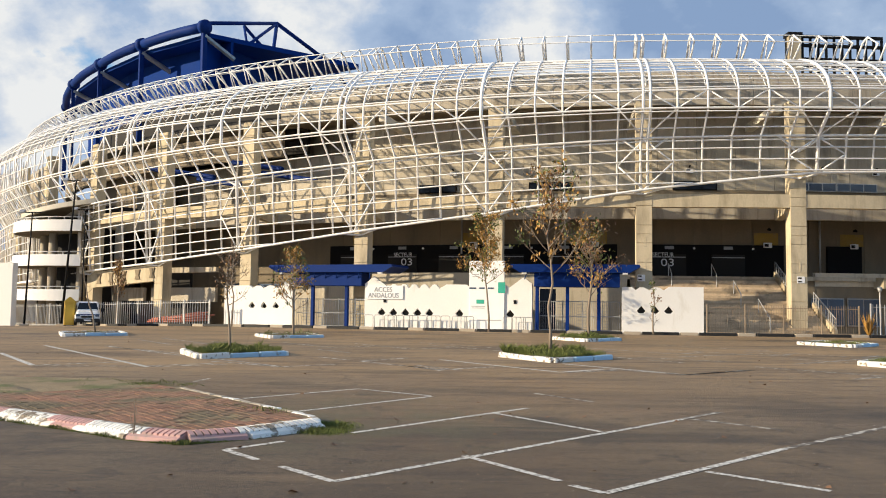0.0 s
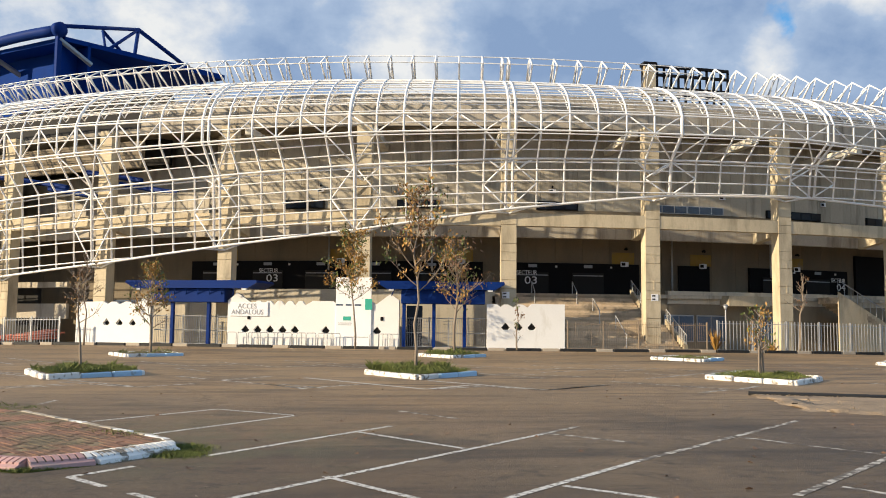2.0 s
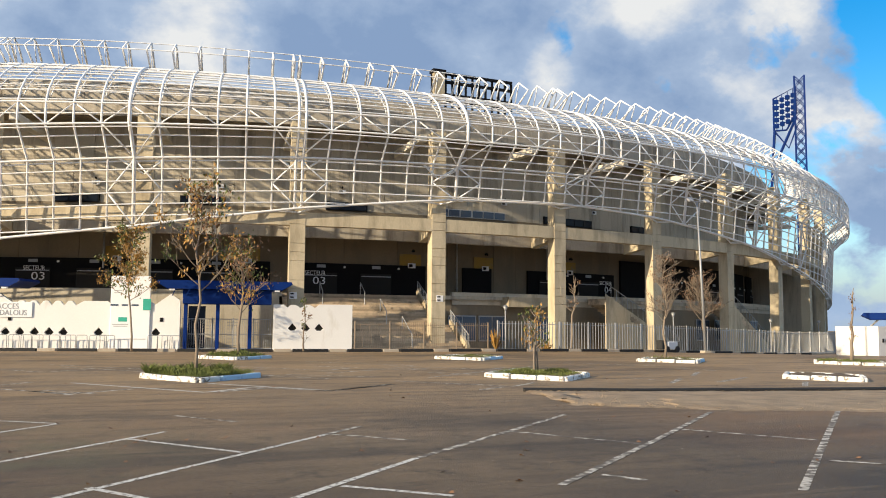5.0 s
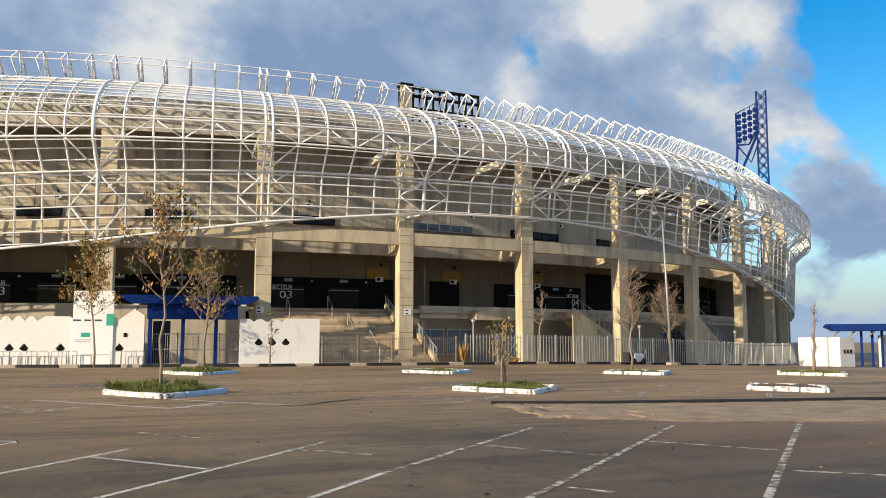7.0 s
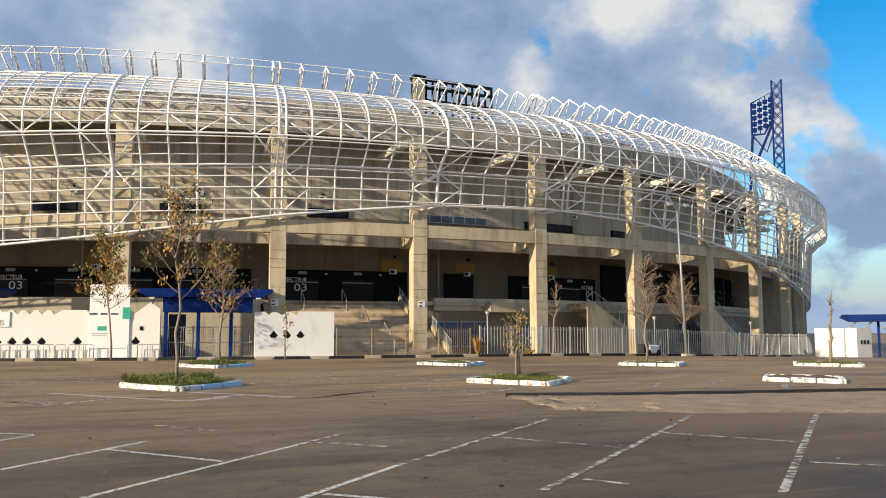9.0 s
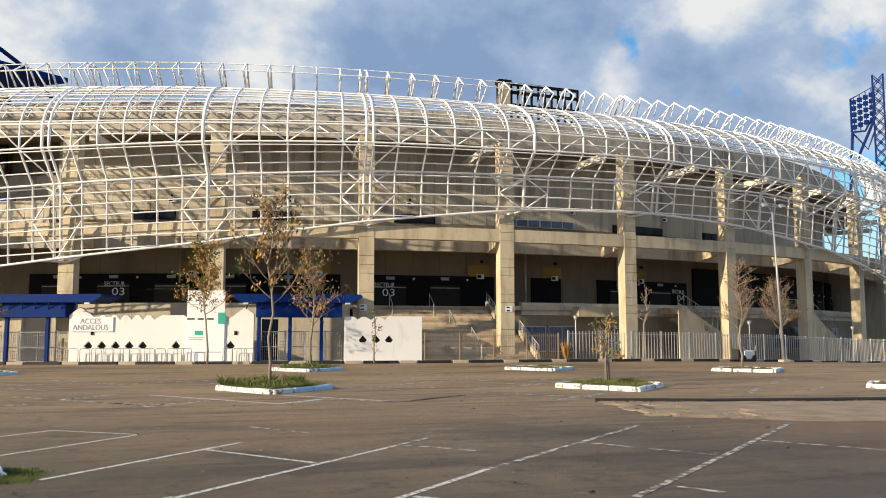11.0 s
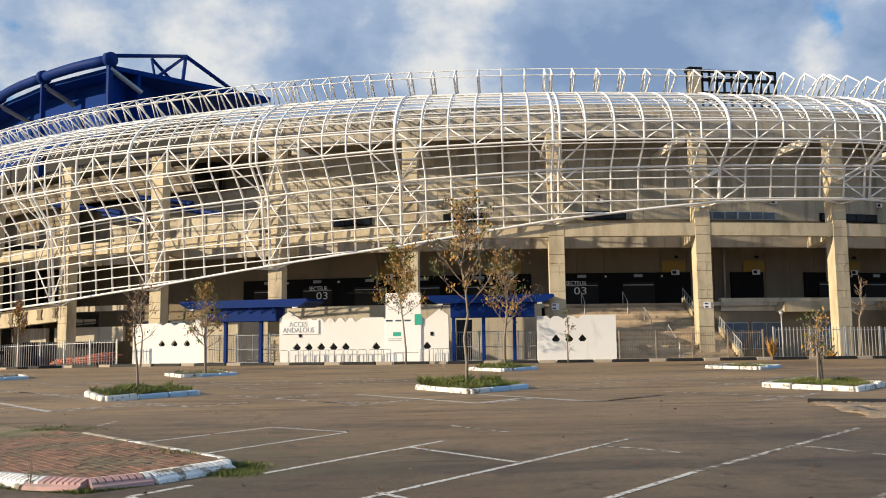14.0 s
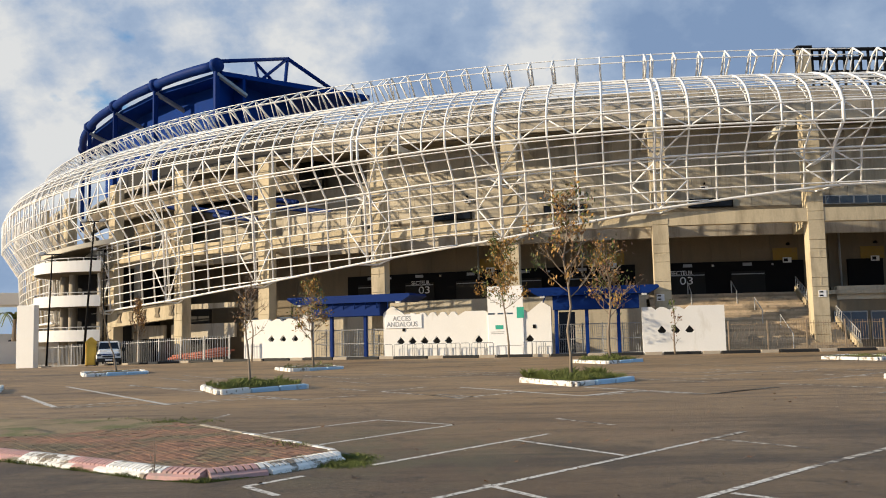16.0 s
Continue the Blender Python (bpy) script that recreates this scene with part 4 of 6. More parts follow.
wall_c, _ = white_wall(-13.4, -8.0, [(0, 3.12), (0.12, 3.12), (0.17, 2.92), (0.22, 3.1), (0.27, 3.1), (0.34, 2.9), (0.40, 3.12), (0.46, 3.1), (0.52, 2.9), (0.58, 3.15), (1, 3.15)], (1.27, 2.17, 3.07), "white rendered perimeter wall with three lozenge openings", 1.62)


def text_mesh(body, size, depth=0.01):
    cu = bpy.data.curves.new("text", "FONT")
    cu.body, cu.size, cu.extrude, cu.align_x, cu.align_y, cu.resolution_u = body, size, depth, "CENTER", "CENTER", 3
    ob = bpy.data.objects.new("text", cu)
    scene.collection.objects.link(ob)
    bpy.context.view_layer.update()
    me = bpy.data.meshes.new_from_object(ob.evaluated_get(bpy.context.evaluated_depsgraph_get()))
    bpy.data.objects.remove(ob)
    bpy.data.curves.remove(cu)
    return me


def lettering(body, size, mat, parent, at, width=None, label="", name="lettering"):
    me = text_mesh(body, size)
    me.materials.clear(); me.materials.append(M[mat])
    xs = [v.co.x for v in me.vertices]
    sx = (width / (max(xs) - min(xs))) if width else 1.0
    ob = new(name, me)
    ob.parent = parent
    ob.matrix_basis = at @ pose(0, 0, 0, 90) @ Matrix.Diagonal((sx, 1, 1, 1))
    return tagged(ob, label)


FENCE_OFF = 0.6


def fence_run(s0, s1, off, h, label, step=0.13, post_every=2.6, thick=0.035, mat="fence"):
    g = thing("fence", E(s0, off), label, "fence", "perimeter fences")
    o = g.matrix_basis.translation
    n = int(abs(s1 - s0) / step)
    bars = Mesh()
    s = s0
    post_mesh = None
    i = 0
    S = along(s0, s1, post_every)

    def base(s):
        p = E(s, off)
        return Vector((p.x, p.y, ground_z(p.x, p.y))) - o
    for zz in (0.16, h - 0.18):
        part("rail", Mesh().path([base(s) + Vector((0, 0, zz)) for s in S], 0.028, 4), M[mat], g)
    for s in S:
        part("post", Mesh().box(Matrix.Translation(base(s) + Vector((0, 0, h / 2))) @ facing(s).to_3x3().to_4x4(), (0.09, 0.09, h + 0.1), 0.01), M[mat], g)
    bar = Mesh().box(pose(0, 0, h / 2 + 0.03), (thick, thick, h - 0.06)).data("bar", M[mat])
    for k in range(n):
        s = s0 + (s1 - s0) * (k + 0.5) / n
        if k < 290:
            part("bar", bar, None, g, at=Matrix.Translation(base(s)))
        else:
            bars.box(Matrix.Translation(base(s)) @ pose(0, 0, h / 2 + 0.03), (thick, thick, h - 0.06))
    if bars.v:
        tagged(part("bars", bars, M[mat], g), kind="stuff")


fence_run(-7.8, 2.3, WALL_OFF, 2.0, "grey steel bar fence in front of the stairs", 0.16, thick=0.016, mat="fence_rusty")
fence_run(2.3, 75, FENCE_OFF, 2.15, "tall grey galvanised bar fence round the stadium", 0.26, thick=0.04)
fence_run(-75, -44.3, FENCE_OFF, 2.0, "tall pale steel bar fence beside the white wall", 0.26, thick=0.04)


# kerb along the foot of the wall: long black stones and short bare ones
def build_wall_kerb():
    rng = random.Random(8)
    g = thing("wall_kerb", E(-20, 1.2), "low kerb of black and bare stones along the perimeter wall", "kerb", kind="structure")
    o = g.matrix_basis.translation
    s = -62.0
    k = 0
    while s < 40:
        w = 2.4 if k % 2 == 0 else 1.15
        m = facing(s + w / 2, 1.1)
        p = m.translation
        m.translation = Vector((p.x, p.y, ground_z(p.x, p.y) + 0.08)) - o
        part("kerb_stone", Mesh().box(m, (w - 0.06, 0.32, 0.22), 0.03), M["kerb_black" if k % 2 == 0 else "kerb_stone"], g, "black painted kerb stone" if k % 2 == 0 else "")
        s += w
        k += 1


build_wall_kerb()
single("pavement", Mesh().sweep([[E(s, 1.1, ground_z(*E(s, 1.1).xy) + 0.07), E(s, -8, ground_z(*E(s, -3).xy) + 0.07), E(s, -8, -1.2), E(s, 1.1, -1.2)] for s in along(-76, 80, 2)]), M["kerb_stone"], "pale concrete pavement along the stadium", "pavement", kind="structure")

# ================= gates, signs and stairs =================
def to_local(mesh, o):
    mesh.v = [tuple(Vector(v) - o) for v in mesh.v]
    return mesh


def gate(s0, s1, r0, r1, posts, label):
    """A blue ticket gate: flared flat roof, deep fascia, posts and bar gates."""
    m, L = chord(s0, s1, WALL_OFF)
    ang = math.degrees(math.atan2(m[1][0], m[0][0]))
    g = thing("ticket_gate", m.translation, label, "gate", "ticket gates", turn=ang)
    a, b = r0 - s0, L + (r1 - s1)
    part("roof", Mesh().prism([(a, 4.45), (a + 0.7, 4.05), (b - 0.7, 4.05), (b, 4.45), (b - 0.1, 4.6), (a + 0.1, 4.6)], pose(0, -0.6, 0), 3.0), M["blue"], g)
    part("fascia", Mesh().box(pose(L / 2, 0.5, 3.55), (L - 0.1, 1.5, 0.95), 0.03), M["blue"], g)
    for i in range(int((b - a - 2) / 0.9)):
        part("bracket", Mesh().tube((a + 1.2 + i * 0.9, -0.55, 4.06), (a + 1.0 + i * 0.9, -0.22, 3.6), 0.035, 5), M["blue"], g)
    for x in posts:
        part("post", Mesh().box(pose(x, 0.1, 1.6), (0.24, 0.24, 3.2), 0.02), M["blue"], g)
    for x in (a + 1.0, b - 1.0):
        part("lamp", Mesh().box(pose(x, -0.45, 4.0), (0.35, 0.2, 0.14), 0.02), M["white_paint"], g, "small white lamp housing")
    n = int(L / 0.14)
    bar = Mesh().tube((0, 0.35, 0.05), (0, 0.35, 2.1), 0.014, 5).data("gate_bar", M["grey_steel"])
    for i in range(n):
        part("gate_bar", bar, None, g, at=pose((i + 0.5) * L / n, 0, 0))
    for z in (0.15, 1.1, 2.1):
        part("gate_rail", Mesh().tube((0, 0.35, z), (L, 0.35, z), 0.03, 6), M["grey_steel"], g)
    k = 0
    x = 0.6
    while x < L - 0.4:      # turnstile drums
        part("turnstile_post", Mesh().tube((x, 0.9, 0.05), (x, 0.9, 2.2), 0.05, 8), M["grey_steel"], g)
        for z in [0.35 + 0.22 * j for j in range(8)]:
            part("turnstile_arm", Mesh().tube((x - 0.4, 0.9, z), (x + 0.4, 0.9, z), 0.018, 5), M["grey_steel"], g)
        x += 1.35
    return g


gate(-37.7, -31.9, -39.6, -29.4, (1.55, 4.35), "deep blue steel ticket gate with a flared roof between white walls")
gate(-19.4, -13.5, -21.0, -12.2, (0.25, 2.3, 4.4), "deep blue steel ticket gate with a flared roof beside bare trees")
part("door", Mesh().box(pose(0.95, 0.5, 1.5), (1.1, 0.08, 2.9), 0.02), M["glass_dark"], bpy.data.objects["ticket_gate.001"], "dark tinted door")


def build_signs():
    # ACCES ANDALOUS board on the long wall
    m, L = chord(-31.8, -19.5, WALL_OFF)
    ang = math.degrees(math.atan2(m[1][0], m[0][0]))
    p = m @ Vector((1.55, -0.05, 2.6))
    g = thing("entrance_sign", p, "white entrance sign with grey capital letters on the white wall", "sign", turn=ang)
    part("board", Mesh().box(pose(0, 0, 0), (2.75, 0.06, 0.98), 0.015), M["white_paint"], g)
    lettering("ACCES", 0.5, "grey_steel", g, pose(-0.12, -0.04, 0.19), 1.35)
    lettering("ANDALOUS", 0.5, "grey_steel", g, pose(-0.1, -0.04, -0.22), 2.3)
    single("wall_number", Mesh().box(m @ pose(1.55, -0.03, 2.02), (0.2, 0.03, 0.26)), M["black_wall"], "small black plate on the white wall", "plate")
    # tall printed panel
    q = m @ Vector((9.02, -0.06, 0))
    b = thing("notice_panel", q, "tall white printed notice panel against the wall", "notice panel", turn=ang)
    part("board", Mesh().box(pose(0, 0, 2.45), (2.5, 0.1, 4.8), 0.02), M["white_paint"], b)
    part("print", Mesh().box(pose(-0.45, -0.055, 2.02), (0.55, 0.02, 0.28)), M["teal"], b, "green printed block")
    part("print", Mesh().box(pose(1.05, -0.055, 3.0), (0.5, 0.02, 0.75)), M["teal"], b, "green printed block")
    for i, (x, w, z) in enumerate(((-1.0, 0.5, 2.95), (-0.35, 0.4, 2.95), (0.3, 0.45, 2.95), (-0.6, 1.0, 1.7), (-0.6, 0.9, 1.58), (-0.8, 0.5, 3.9), (-0.8, 0.5, 3.75), (0.2, 1.7, 0.75))):
        part("print_line", Mesh().box(pose(x, -0.055, z), (w, 0.02, 0.05 if i > 2 else 0.11)), M["window_blue" if i < 3 else "fence"], b)
    # number tags on the wall for the gates
    single("wall_number", Mesh().box(m @ pose(11.0, -0.03, 2.02), (0.2, 0.03, 0.26)), M["black_wall"], "small black plate on the white wall", "plate")
    # bicycle hoops
    x = 0.25
    for x in (0.25, 1.0, 1.75, 2.0, 2.5, 3.2, 3.6, 4.2, 4.9, 5.2, 5.9, 6.7, 7.1, 7.6, 10.3, 10.9, 11.2, 11.7):
        h = Mesh().path([(-0.32, 0, 0), (-0.32, 0, 0.86), (-0.26, 0, 0.94), (0.26, 0, 0.94), (0.32, 0, 0.86), (0.32, 0, 0)], 0.022, 6)
        o = single("bicycle_hoop", h, M["grey_steel"], "thin grey steel bicycle hoop in front of the white wall", "bike rack", "bicycle hoops", smooth=True)
        o.matrix_basis = m @ pose(x + 0.3, -0.55, 0.05)


build_signs()

BLACKS = [(-41.5, -13.2), (-11.4, 1.6), (5.6, 8.8), (13.2, 25.3), (26.5, 31), (33, 42), (44, 60), (62, 100)]


def build_black_bands():
    for a, b in BLACKS:
        g = thing("signage_wall", E((a + b) / 2, -11.3, 4.25), "black painted terrace wall band with dark doorways, taller in the east as shade", "wall band", "black wall bands")
        o = g.matrix_basis.translation
        # east bands rise higher: their black stands in for the dark open interior
        part("band", to_local(band(a, b, -11.35, -11.6, 4.2, 6.75 if a < 24 else 8.2, 1.5), o), M["black_wall"], g)
        s = a + 2.8
        while s < b - 2.5:
            fr = facing(s, -11.25, 0)
            fr.translation -= o
            # flat panel, the shade of the door recess put into its colour
            part("doorway", Mesh().box(fr @ pose(0, 0, 5.1), (2.6, 0.1, 1.75), 0.02), M["dark"], g, "doorway recess drawn as a near-black shade panel")
            part("lintel", Mesh().box(fr @ pose(0, -0.06, 5.75), (2.5, 0.08, 0.07)), M["grey_steel"], g, "pale lintel strip")
            part("lamp", Mesh().box(fr @ pose(1.9, -0.1, 6.45), (0.16, 0.16, 0.16), 0.03), M["white_paint"], g, "small round lamp")
            part("door_sign", Mesh().box(fr @ pose(0, -0.05, 6.5), (0.7, 0.05, 0.24)), M["grey_steel"], g, "small grey sign")
            s += 5.2
    def sector(s, txt):
        f = facing(s, -11.1, 0)
        ang = math.degrees(math.atan2(f[1][0], f[0][0]))
        g = thing("sector_sign", E(s, -11.2, 5.3), "white sector lettering on the black wall band", "sign", "sector signs", turn=ang)
        lettering("SECTEUR", 0.5, "white_paint", g, pose(0, 0, 0.62), 1.65)
        lettering(txt, 0.85, "white_paint", g, pose(0.35, 0, 0.0), 1.0)
    sector(-9.15, "03"); sector(-33.4, "03"); sector(23.8, "04")
    # yellow squares with small signs above the band
    for s in (-37.9, -26.4, -15.2, 0.1, 8.0, 18.6):
        f = facing(s, -11.55, 0)
        single("yellow_mark", Mesh().box(f @ pose(0, 0, 7.25), (1.9, 0.06, 0.95)), M["yellow_shaded"], "yellow painted square on the concrete wall, darkened for shade", "wall mark", "yellow squares")
        g = thing("direction_sign", E(s, -11.2, 6.75), "small white sign over a doorway", "sign", "doorway signs", turn=math.degrees(math.atan2(f[1][0], f[0][0])))
        part("board", Mesh().box(pose(0, 0, 0), (0.66, 0.08, 0.4), 0.01), M["white_paint"], g)
        part("pictogram", Mesh().box(pose(-0.1, -0.045, 0), (0.32, 0.02, 0.24)), M["black_wall"], g)
        single("wall_lamp", Mesh().path([E(s + 0.2, -11.5, 8.0), E(s + 0.2, -11.3, 8.05), E(s + 0.2, -11.15, 7.95)], 0.09, 8), M["black_wall"], "small dark wall lamp above the yellow square", "wall lamp", "wall lamps")


build_black_bands()


def build_stairs():
    g = thing("staircase", E(-5, -2.2, 0), "broad worn concrete staircase up to the terrace", "stairs")
    o = g.matrix_basis.translation
    n, rise, going = 25, 0.168, 0.30
    for i in range(n):
        z1 = rise * (i + 1)
        o0 = -1.9 - going * i
        s1 = 0.9 if i < 11 else -0.3
        part("step", to_local(band(-12.3, s1, o0, o0 - going - (0.05 if i < n - 1 else 2.2), z1 - 0.55, z1, 3), o), M["step"], g)
    # flank wall and rail
    for s, i0, i1 in ((1.15, 0, 11), (-0.05, 11, 25)):
        a, b = Vector(E(s, -1.8 - going * i0, rise * i0)), Vector(E(s, -1.9 - going * i1, rise * i1))
        w = Mesh()
        t = facing(s).to_3x3() @ Vector((1, 0, 0)) * 0.11
        dn, up = Vector((0, 0, -0.7)), Vector((0, 0, 0.42))
        w.sweep([[a - t + dn, a + t + dn, a + t + up, a - t + up], [b - t + dn, b + t + dn, b + t + up, b - t + up]])
        part("flank_wall", to_local(w, o), M["concrete"], g)
        k = 13
        for j in range(k + 1):
            q = a.lerp(b, j / k)
            part("baluster", Mesh().tube(q + up - o, q + Vector((0, 0, 1.15)) - o, 0.022, 5), M["fence"], g)
        part("rail", Mesh().tube(a + Vector((0, 0, 1.15)) - o, b + Vector((0, 0, 1.15)) - o, 0.035, 6), M["fence"], g)
    for s, i0, i1 in ((-3.2, 1, 9), (-4.3, 11, 17), (-5.4, 20, 25), (-9.0, 20, 25)):
        a, b = E(s, -1.9 - going * i0, rise * i0), E(s, -1.9 - going * i1, rise * i1)
        h = Vector((0, 0, 0.95))
        part("handrail", Mesh().path([a - o, a + h - o, b + h - o, b - o], 0.035, 6), M["fence"], g, "pale steel handrail")


build_stairs()

# stair flight towards sector 04, seen from its side
def build_side_stairs():
    for s0 in (17.0, 36.0):
        g = thing("side_staircase", E(s0, -5, 0), "concrete side staircase with steel railings behind the fence", "stairs", "side staircases")
        o = g.matrix_basis.translation
        n = 24
        for i in range(n):
            s = s0 + 9.6 * (n - 1 - i) / n
            z = -0.2 + 0.183 * (i + 1)
            part("step", to_local(band(s, s + 9.6 / n + 0.02, -5.2, -7.3, z - 0.5, z, 3), o), M["step"], g)
        w = Mesh().sweep([[E(s0 + 9.6, -5.1, -1.0), E(s0 + 9.6, -5.2, -1.0), E(s0 + 9.6, -5.2, 0.2), E(s0 + 9.6, -5.1, 0.2)],
                          [E(s0, -5.1, -1.0), E(s0, -5.2, -1.0), E(s0, -5.2, 4.6), E(s0, -5.1, 4.6)]])
        part("flank_wall", to_local(w, o), M["concrete"], g)
        top = [E(s0 + 9.6 * (1 - k / 14), -5.15, 0.2 + 4.4 * k / 14) for k in range(15)]
        for q in top:
            part("baluster", Mesh().tube(q - o, q + Vector((0, 0, 0.95)) - o, 0.02, 5), M["grey_steel"], g)
        part("rail", Mesh().path([q + Vector((0, 0, 0.95)) - o for q in top], 0.035, 6), M["grey_steel"], g)


build_side_stairs()

# ground-floor windows and ledge east of the stairs
for s in (3.6, 6.6, 12.5, 23.5, 27.0, 36.0, 40.0, 46.0, 50.0):
    f = facing(s, -7.95, 0)
    w = thing("window_ground", f.translation, "blue-grey shuttered ground-floor window in the concrete wall", "window", "ground-floor windows", "structure", math.degrees(math.atan2(f[1][0], f[0][0])))
    part("window_frame", Mesh().box(pose(0, -0.03, 1.6), (2.5, 0.1, 2.1), 0.02), M["grey_steel"], w)
    for dx in (-0.6, 0.6):
        part("pane", Mesh().box(pose(dx, -0.09, 1.6), (1.12, 0.03, 1.9)), M["window_blue"], w)
single("ledge", band(7.5, 11.4, -6.6, -7.9, 3.38, 4.16, 2), M["concrete"], "short projecting concrete ledge lit by the sun", "ledge")
# lit windows look brighter through paler frame and pane materials only
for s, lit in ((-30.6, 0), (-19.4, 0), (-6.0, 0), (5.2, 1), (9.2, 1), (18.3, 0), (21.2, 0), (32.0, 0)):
    f = facing(s, -12.45, 0)
    w = thing("strip_window", f @ Vector((0, 0, 11.58)), "long low strip window at the foot of the upper wall", "window", "strip windows", "structure", math.degrees(math.atan2(f[1][0], f[0][0])))
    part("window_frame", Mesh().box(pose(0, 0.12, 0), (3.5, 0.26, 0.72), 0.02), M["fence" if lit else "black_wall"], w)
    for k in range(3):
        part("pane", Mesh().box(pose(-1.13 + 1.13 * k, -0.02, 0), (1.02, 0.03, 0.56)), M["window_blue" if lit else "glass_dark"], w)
# downpipes on the back wall
for s in (-27.6, -17.9, 4.9, 15.6):
    single("downpipe", Mesh().tube(E(s, -11.35, 4.2), E(s, -11.35, 9.3), 0.08, 8), M["fence"], "pale vertical downpipe on the concrete wall", "downpipe", "downpipes", smooth=True)
for s in (-28.9, -17.9, -6.5, 5.8, 11.1, 23.6):
    f = facing(s, -12.45, 0)
    g = thing("wall_sign", f @ Vector((0, -0.02, 12.78)), "small black and white sign with a lamp on the upper wall", "sign", "upper wall signs", turn=math.degrees(math.atan2(f[1][0], f[0][0])))
    part("board", Mesh().box(pose(0, 0, 0), (0.6, 0.06, 0.34), 0.01), M["white_paint"], g)
    part("pictogram", Mesh().box(pose(-0.1, -0.035, 0), (0.3, 0.02, 0.22)), M["black_wall"], g)
    part("lamp", Mesh().path([(0, 0, 0.3), (0, -0.12, 0.4), (0, -0.2, 0.36)], 0.07, 6), M["black_wall"], g)


# ================= roof of the main stand, scoreboard, floodlight tower =================
def build_stand_roof():
    g = thing("stand_roof", E(-80, -13, 28), "deep blue steel roof of the main stand with a fat edge tube", "roof")
    o = g.matrix_basis.translation
    nodes = [Vector(q) for q in ((-55.3, 126.6, 30), (-48.6, 113.2, 30), (-41.3, 103.4, 30), (-33.5, 95.1, 30), (-24.8, 88.5, 30))]
    mid = Vector((CX, CY, 30))
    inn = [(mid - q).normalized() for q in nodes]
    for k, (qa, qb) in enumerate(zip(nodes, nodes[1:])):
        bow = ((qa + qb) / 2 - mid).normalized() * 0.35
        run = [qa.lerp(qb, w / 6) + bow * math.sin(math.pi * w / 6) - o for w in range(7)]
        part("edge_tube", Mesh().path(run, 0.52, 14), M["blue"], g, smooth=True)
        t = (qb - qa).normalized() * 0.3
        part("collar", Mesh().tube(qa - t - o, qa + t - o, 0.74, 16), M["blue"], g, smooth=True)
    part("collar", Mesh().tube(nodes[-1] - t - o, nodes[-1] + t - o, 0.74, 16), M["blue"], g, smooth=True)
    for q, n in zip(nodes, inn):
        ang = math.atan2(n.y, n.x)
        part("post", Mesh().box(Matrix.Translation(q - o + Vector((0, 0, -6.3))) @ pose(0, 0, 0, 0, 0, math.degrees(ang)), (0.5, 0.4, 12), 0.03), M["blue"], g)
        part("bracket", Mesh().tube(q + Vector((0, 0, -0.9)) - o, q + n * 3.6 + Vector((0, 0, -2.6)) - o, 0.28, 6), M["grey_steel"], g, "pale strut below the roof edge")
    sheet = [[q + n * 0.6 + Vector((0, 0, -0.5)) - o, q + n * 21 + Vector((0, 0, 0.6)) - o, q + n * 21 - o, q + n * 0.6 + Vector((0, 0, -0.95)) - o] for q, n in zip(nodes, inn)]
    part("roof_sheet", Mesh().sweep(sheet), M["blue_roof"], g)
    clad = [[q + n * 3.2 + Vector((0, 0, -0.6)) - o, q + n * 3.5 + Vector((0, 0, -0.6)) - o, q + n * 3.5 + Vector((0, 0, -8.0)) - o, q + n * 3.2 + Vector((0, 0, -8.0)) - o] for q, n in zip(nodes, inn)]
    part("cladding", Mesh().sweep(clad), M["blue_roof"], g, "deep blue sheet cladding under the roof edge")
    # slanting end wall running inward
    a, b = nodes[-1] + Vector((0, 0, -0.3)), Vector((-20.1, 104.9, 30))
    dn = Vector((0, 0, -9))
    side = Vector((-0.4, 0.1, 0))
    part("end_fascia", Mesh().sweep([[a - o, a + side - o, a + side + dn - o, a + dn - o], [b - o, b + side - o, b + side + dn * 0.3 - o, b + dn * 0.3 - o]]), M["blue_roof"], g)
    apex, inner = Vector((-20.73, 105.5, 36)), Vector((-15.2, 111.6, 33))
    foot = Vector((-20.4, 101.5, 30.2))
    knee = Vector((-22.9, 97.7, 33.1))
    truss = [(nodes[-1] + Vector((0, 0, 0.4)), apex, 0.22), (apex, inner, 0.25), (inner, Vector((-12.5, 116, 30)), 0.25), (apex, foot, 0.22), (knee, Vector((-20.1, 104.5, 30.4)), 0.2), (apex, Vector((-22.0, 95.5, 30.2)), 0.18), (Vector((-22.0, 95.5, 30.2)), knee, 0.14)]
    for p, q, r in truss:
        part("truss_tube", Mesh().tube(p - o, q - o, r, 8), M["blue"], g, smooth=True)
    # stepped seating block behind the lattice, with its rakers
    for s, z in ((-66, 14.9), (-61, 14.2), (-57, 13.2), (-52, 14.4), (-48, 13.2)):
        part("raker", Mesh().path([E(s, -9, z) - o, E(s + 3, -9.4, z - 0.45) - o, E(s + 6.5, -9, z - 1.0) - o], 0.22, 6), M["blue"], g, "blue steel raker behind the lattice")


build_stand_roof()
single("bowl_wall", band(-125, 110, -15.6, -16.2, 9, 17.8, 3), M["concrete_grey"], "back of the seating bowl behind the lattice", "wall", kind="structure")
single("bowl_slope", Mesh().sweep([[E(s, -9.6, 18.0), E(s, -16, 18.4), E(s, -40, 8), E(s, -40, 6), E(s, -15, 18.0), E(s, -9.6, 17.65)] for s in along(-116, 110, 4)]), M["concrete_grey"], "concrete seating bowl behind the rim", "stand", kind="structure")


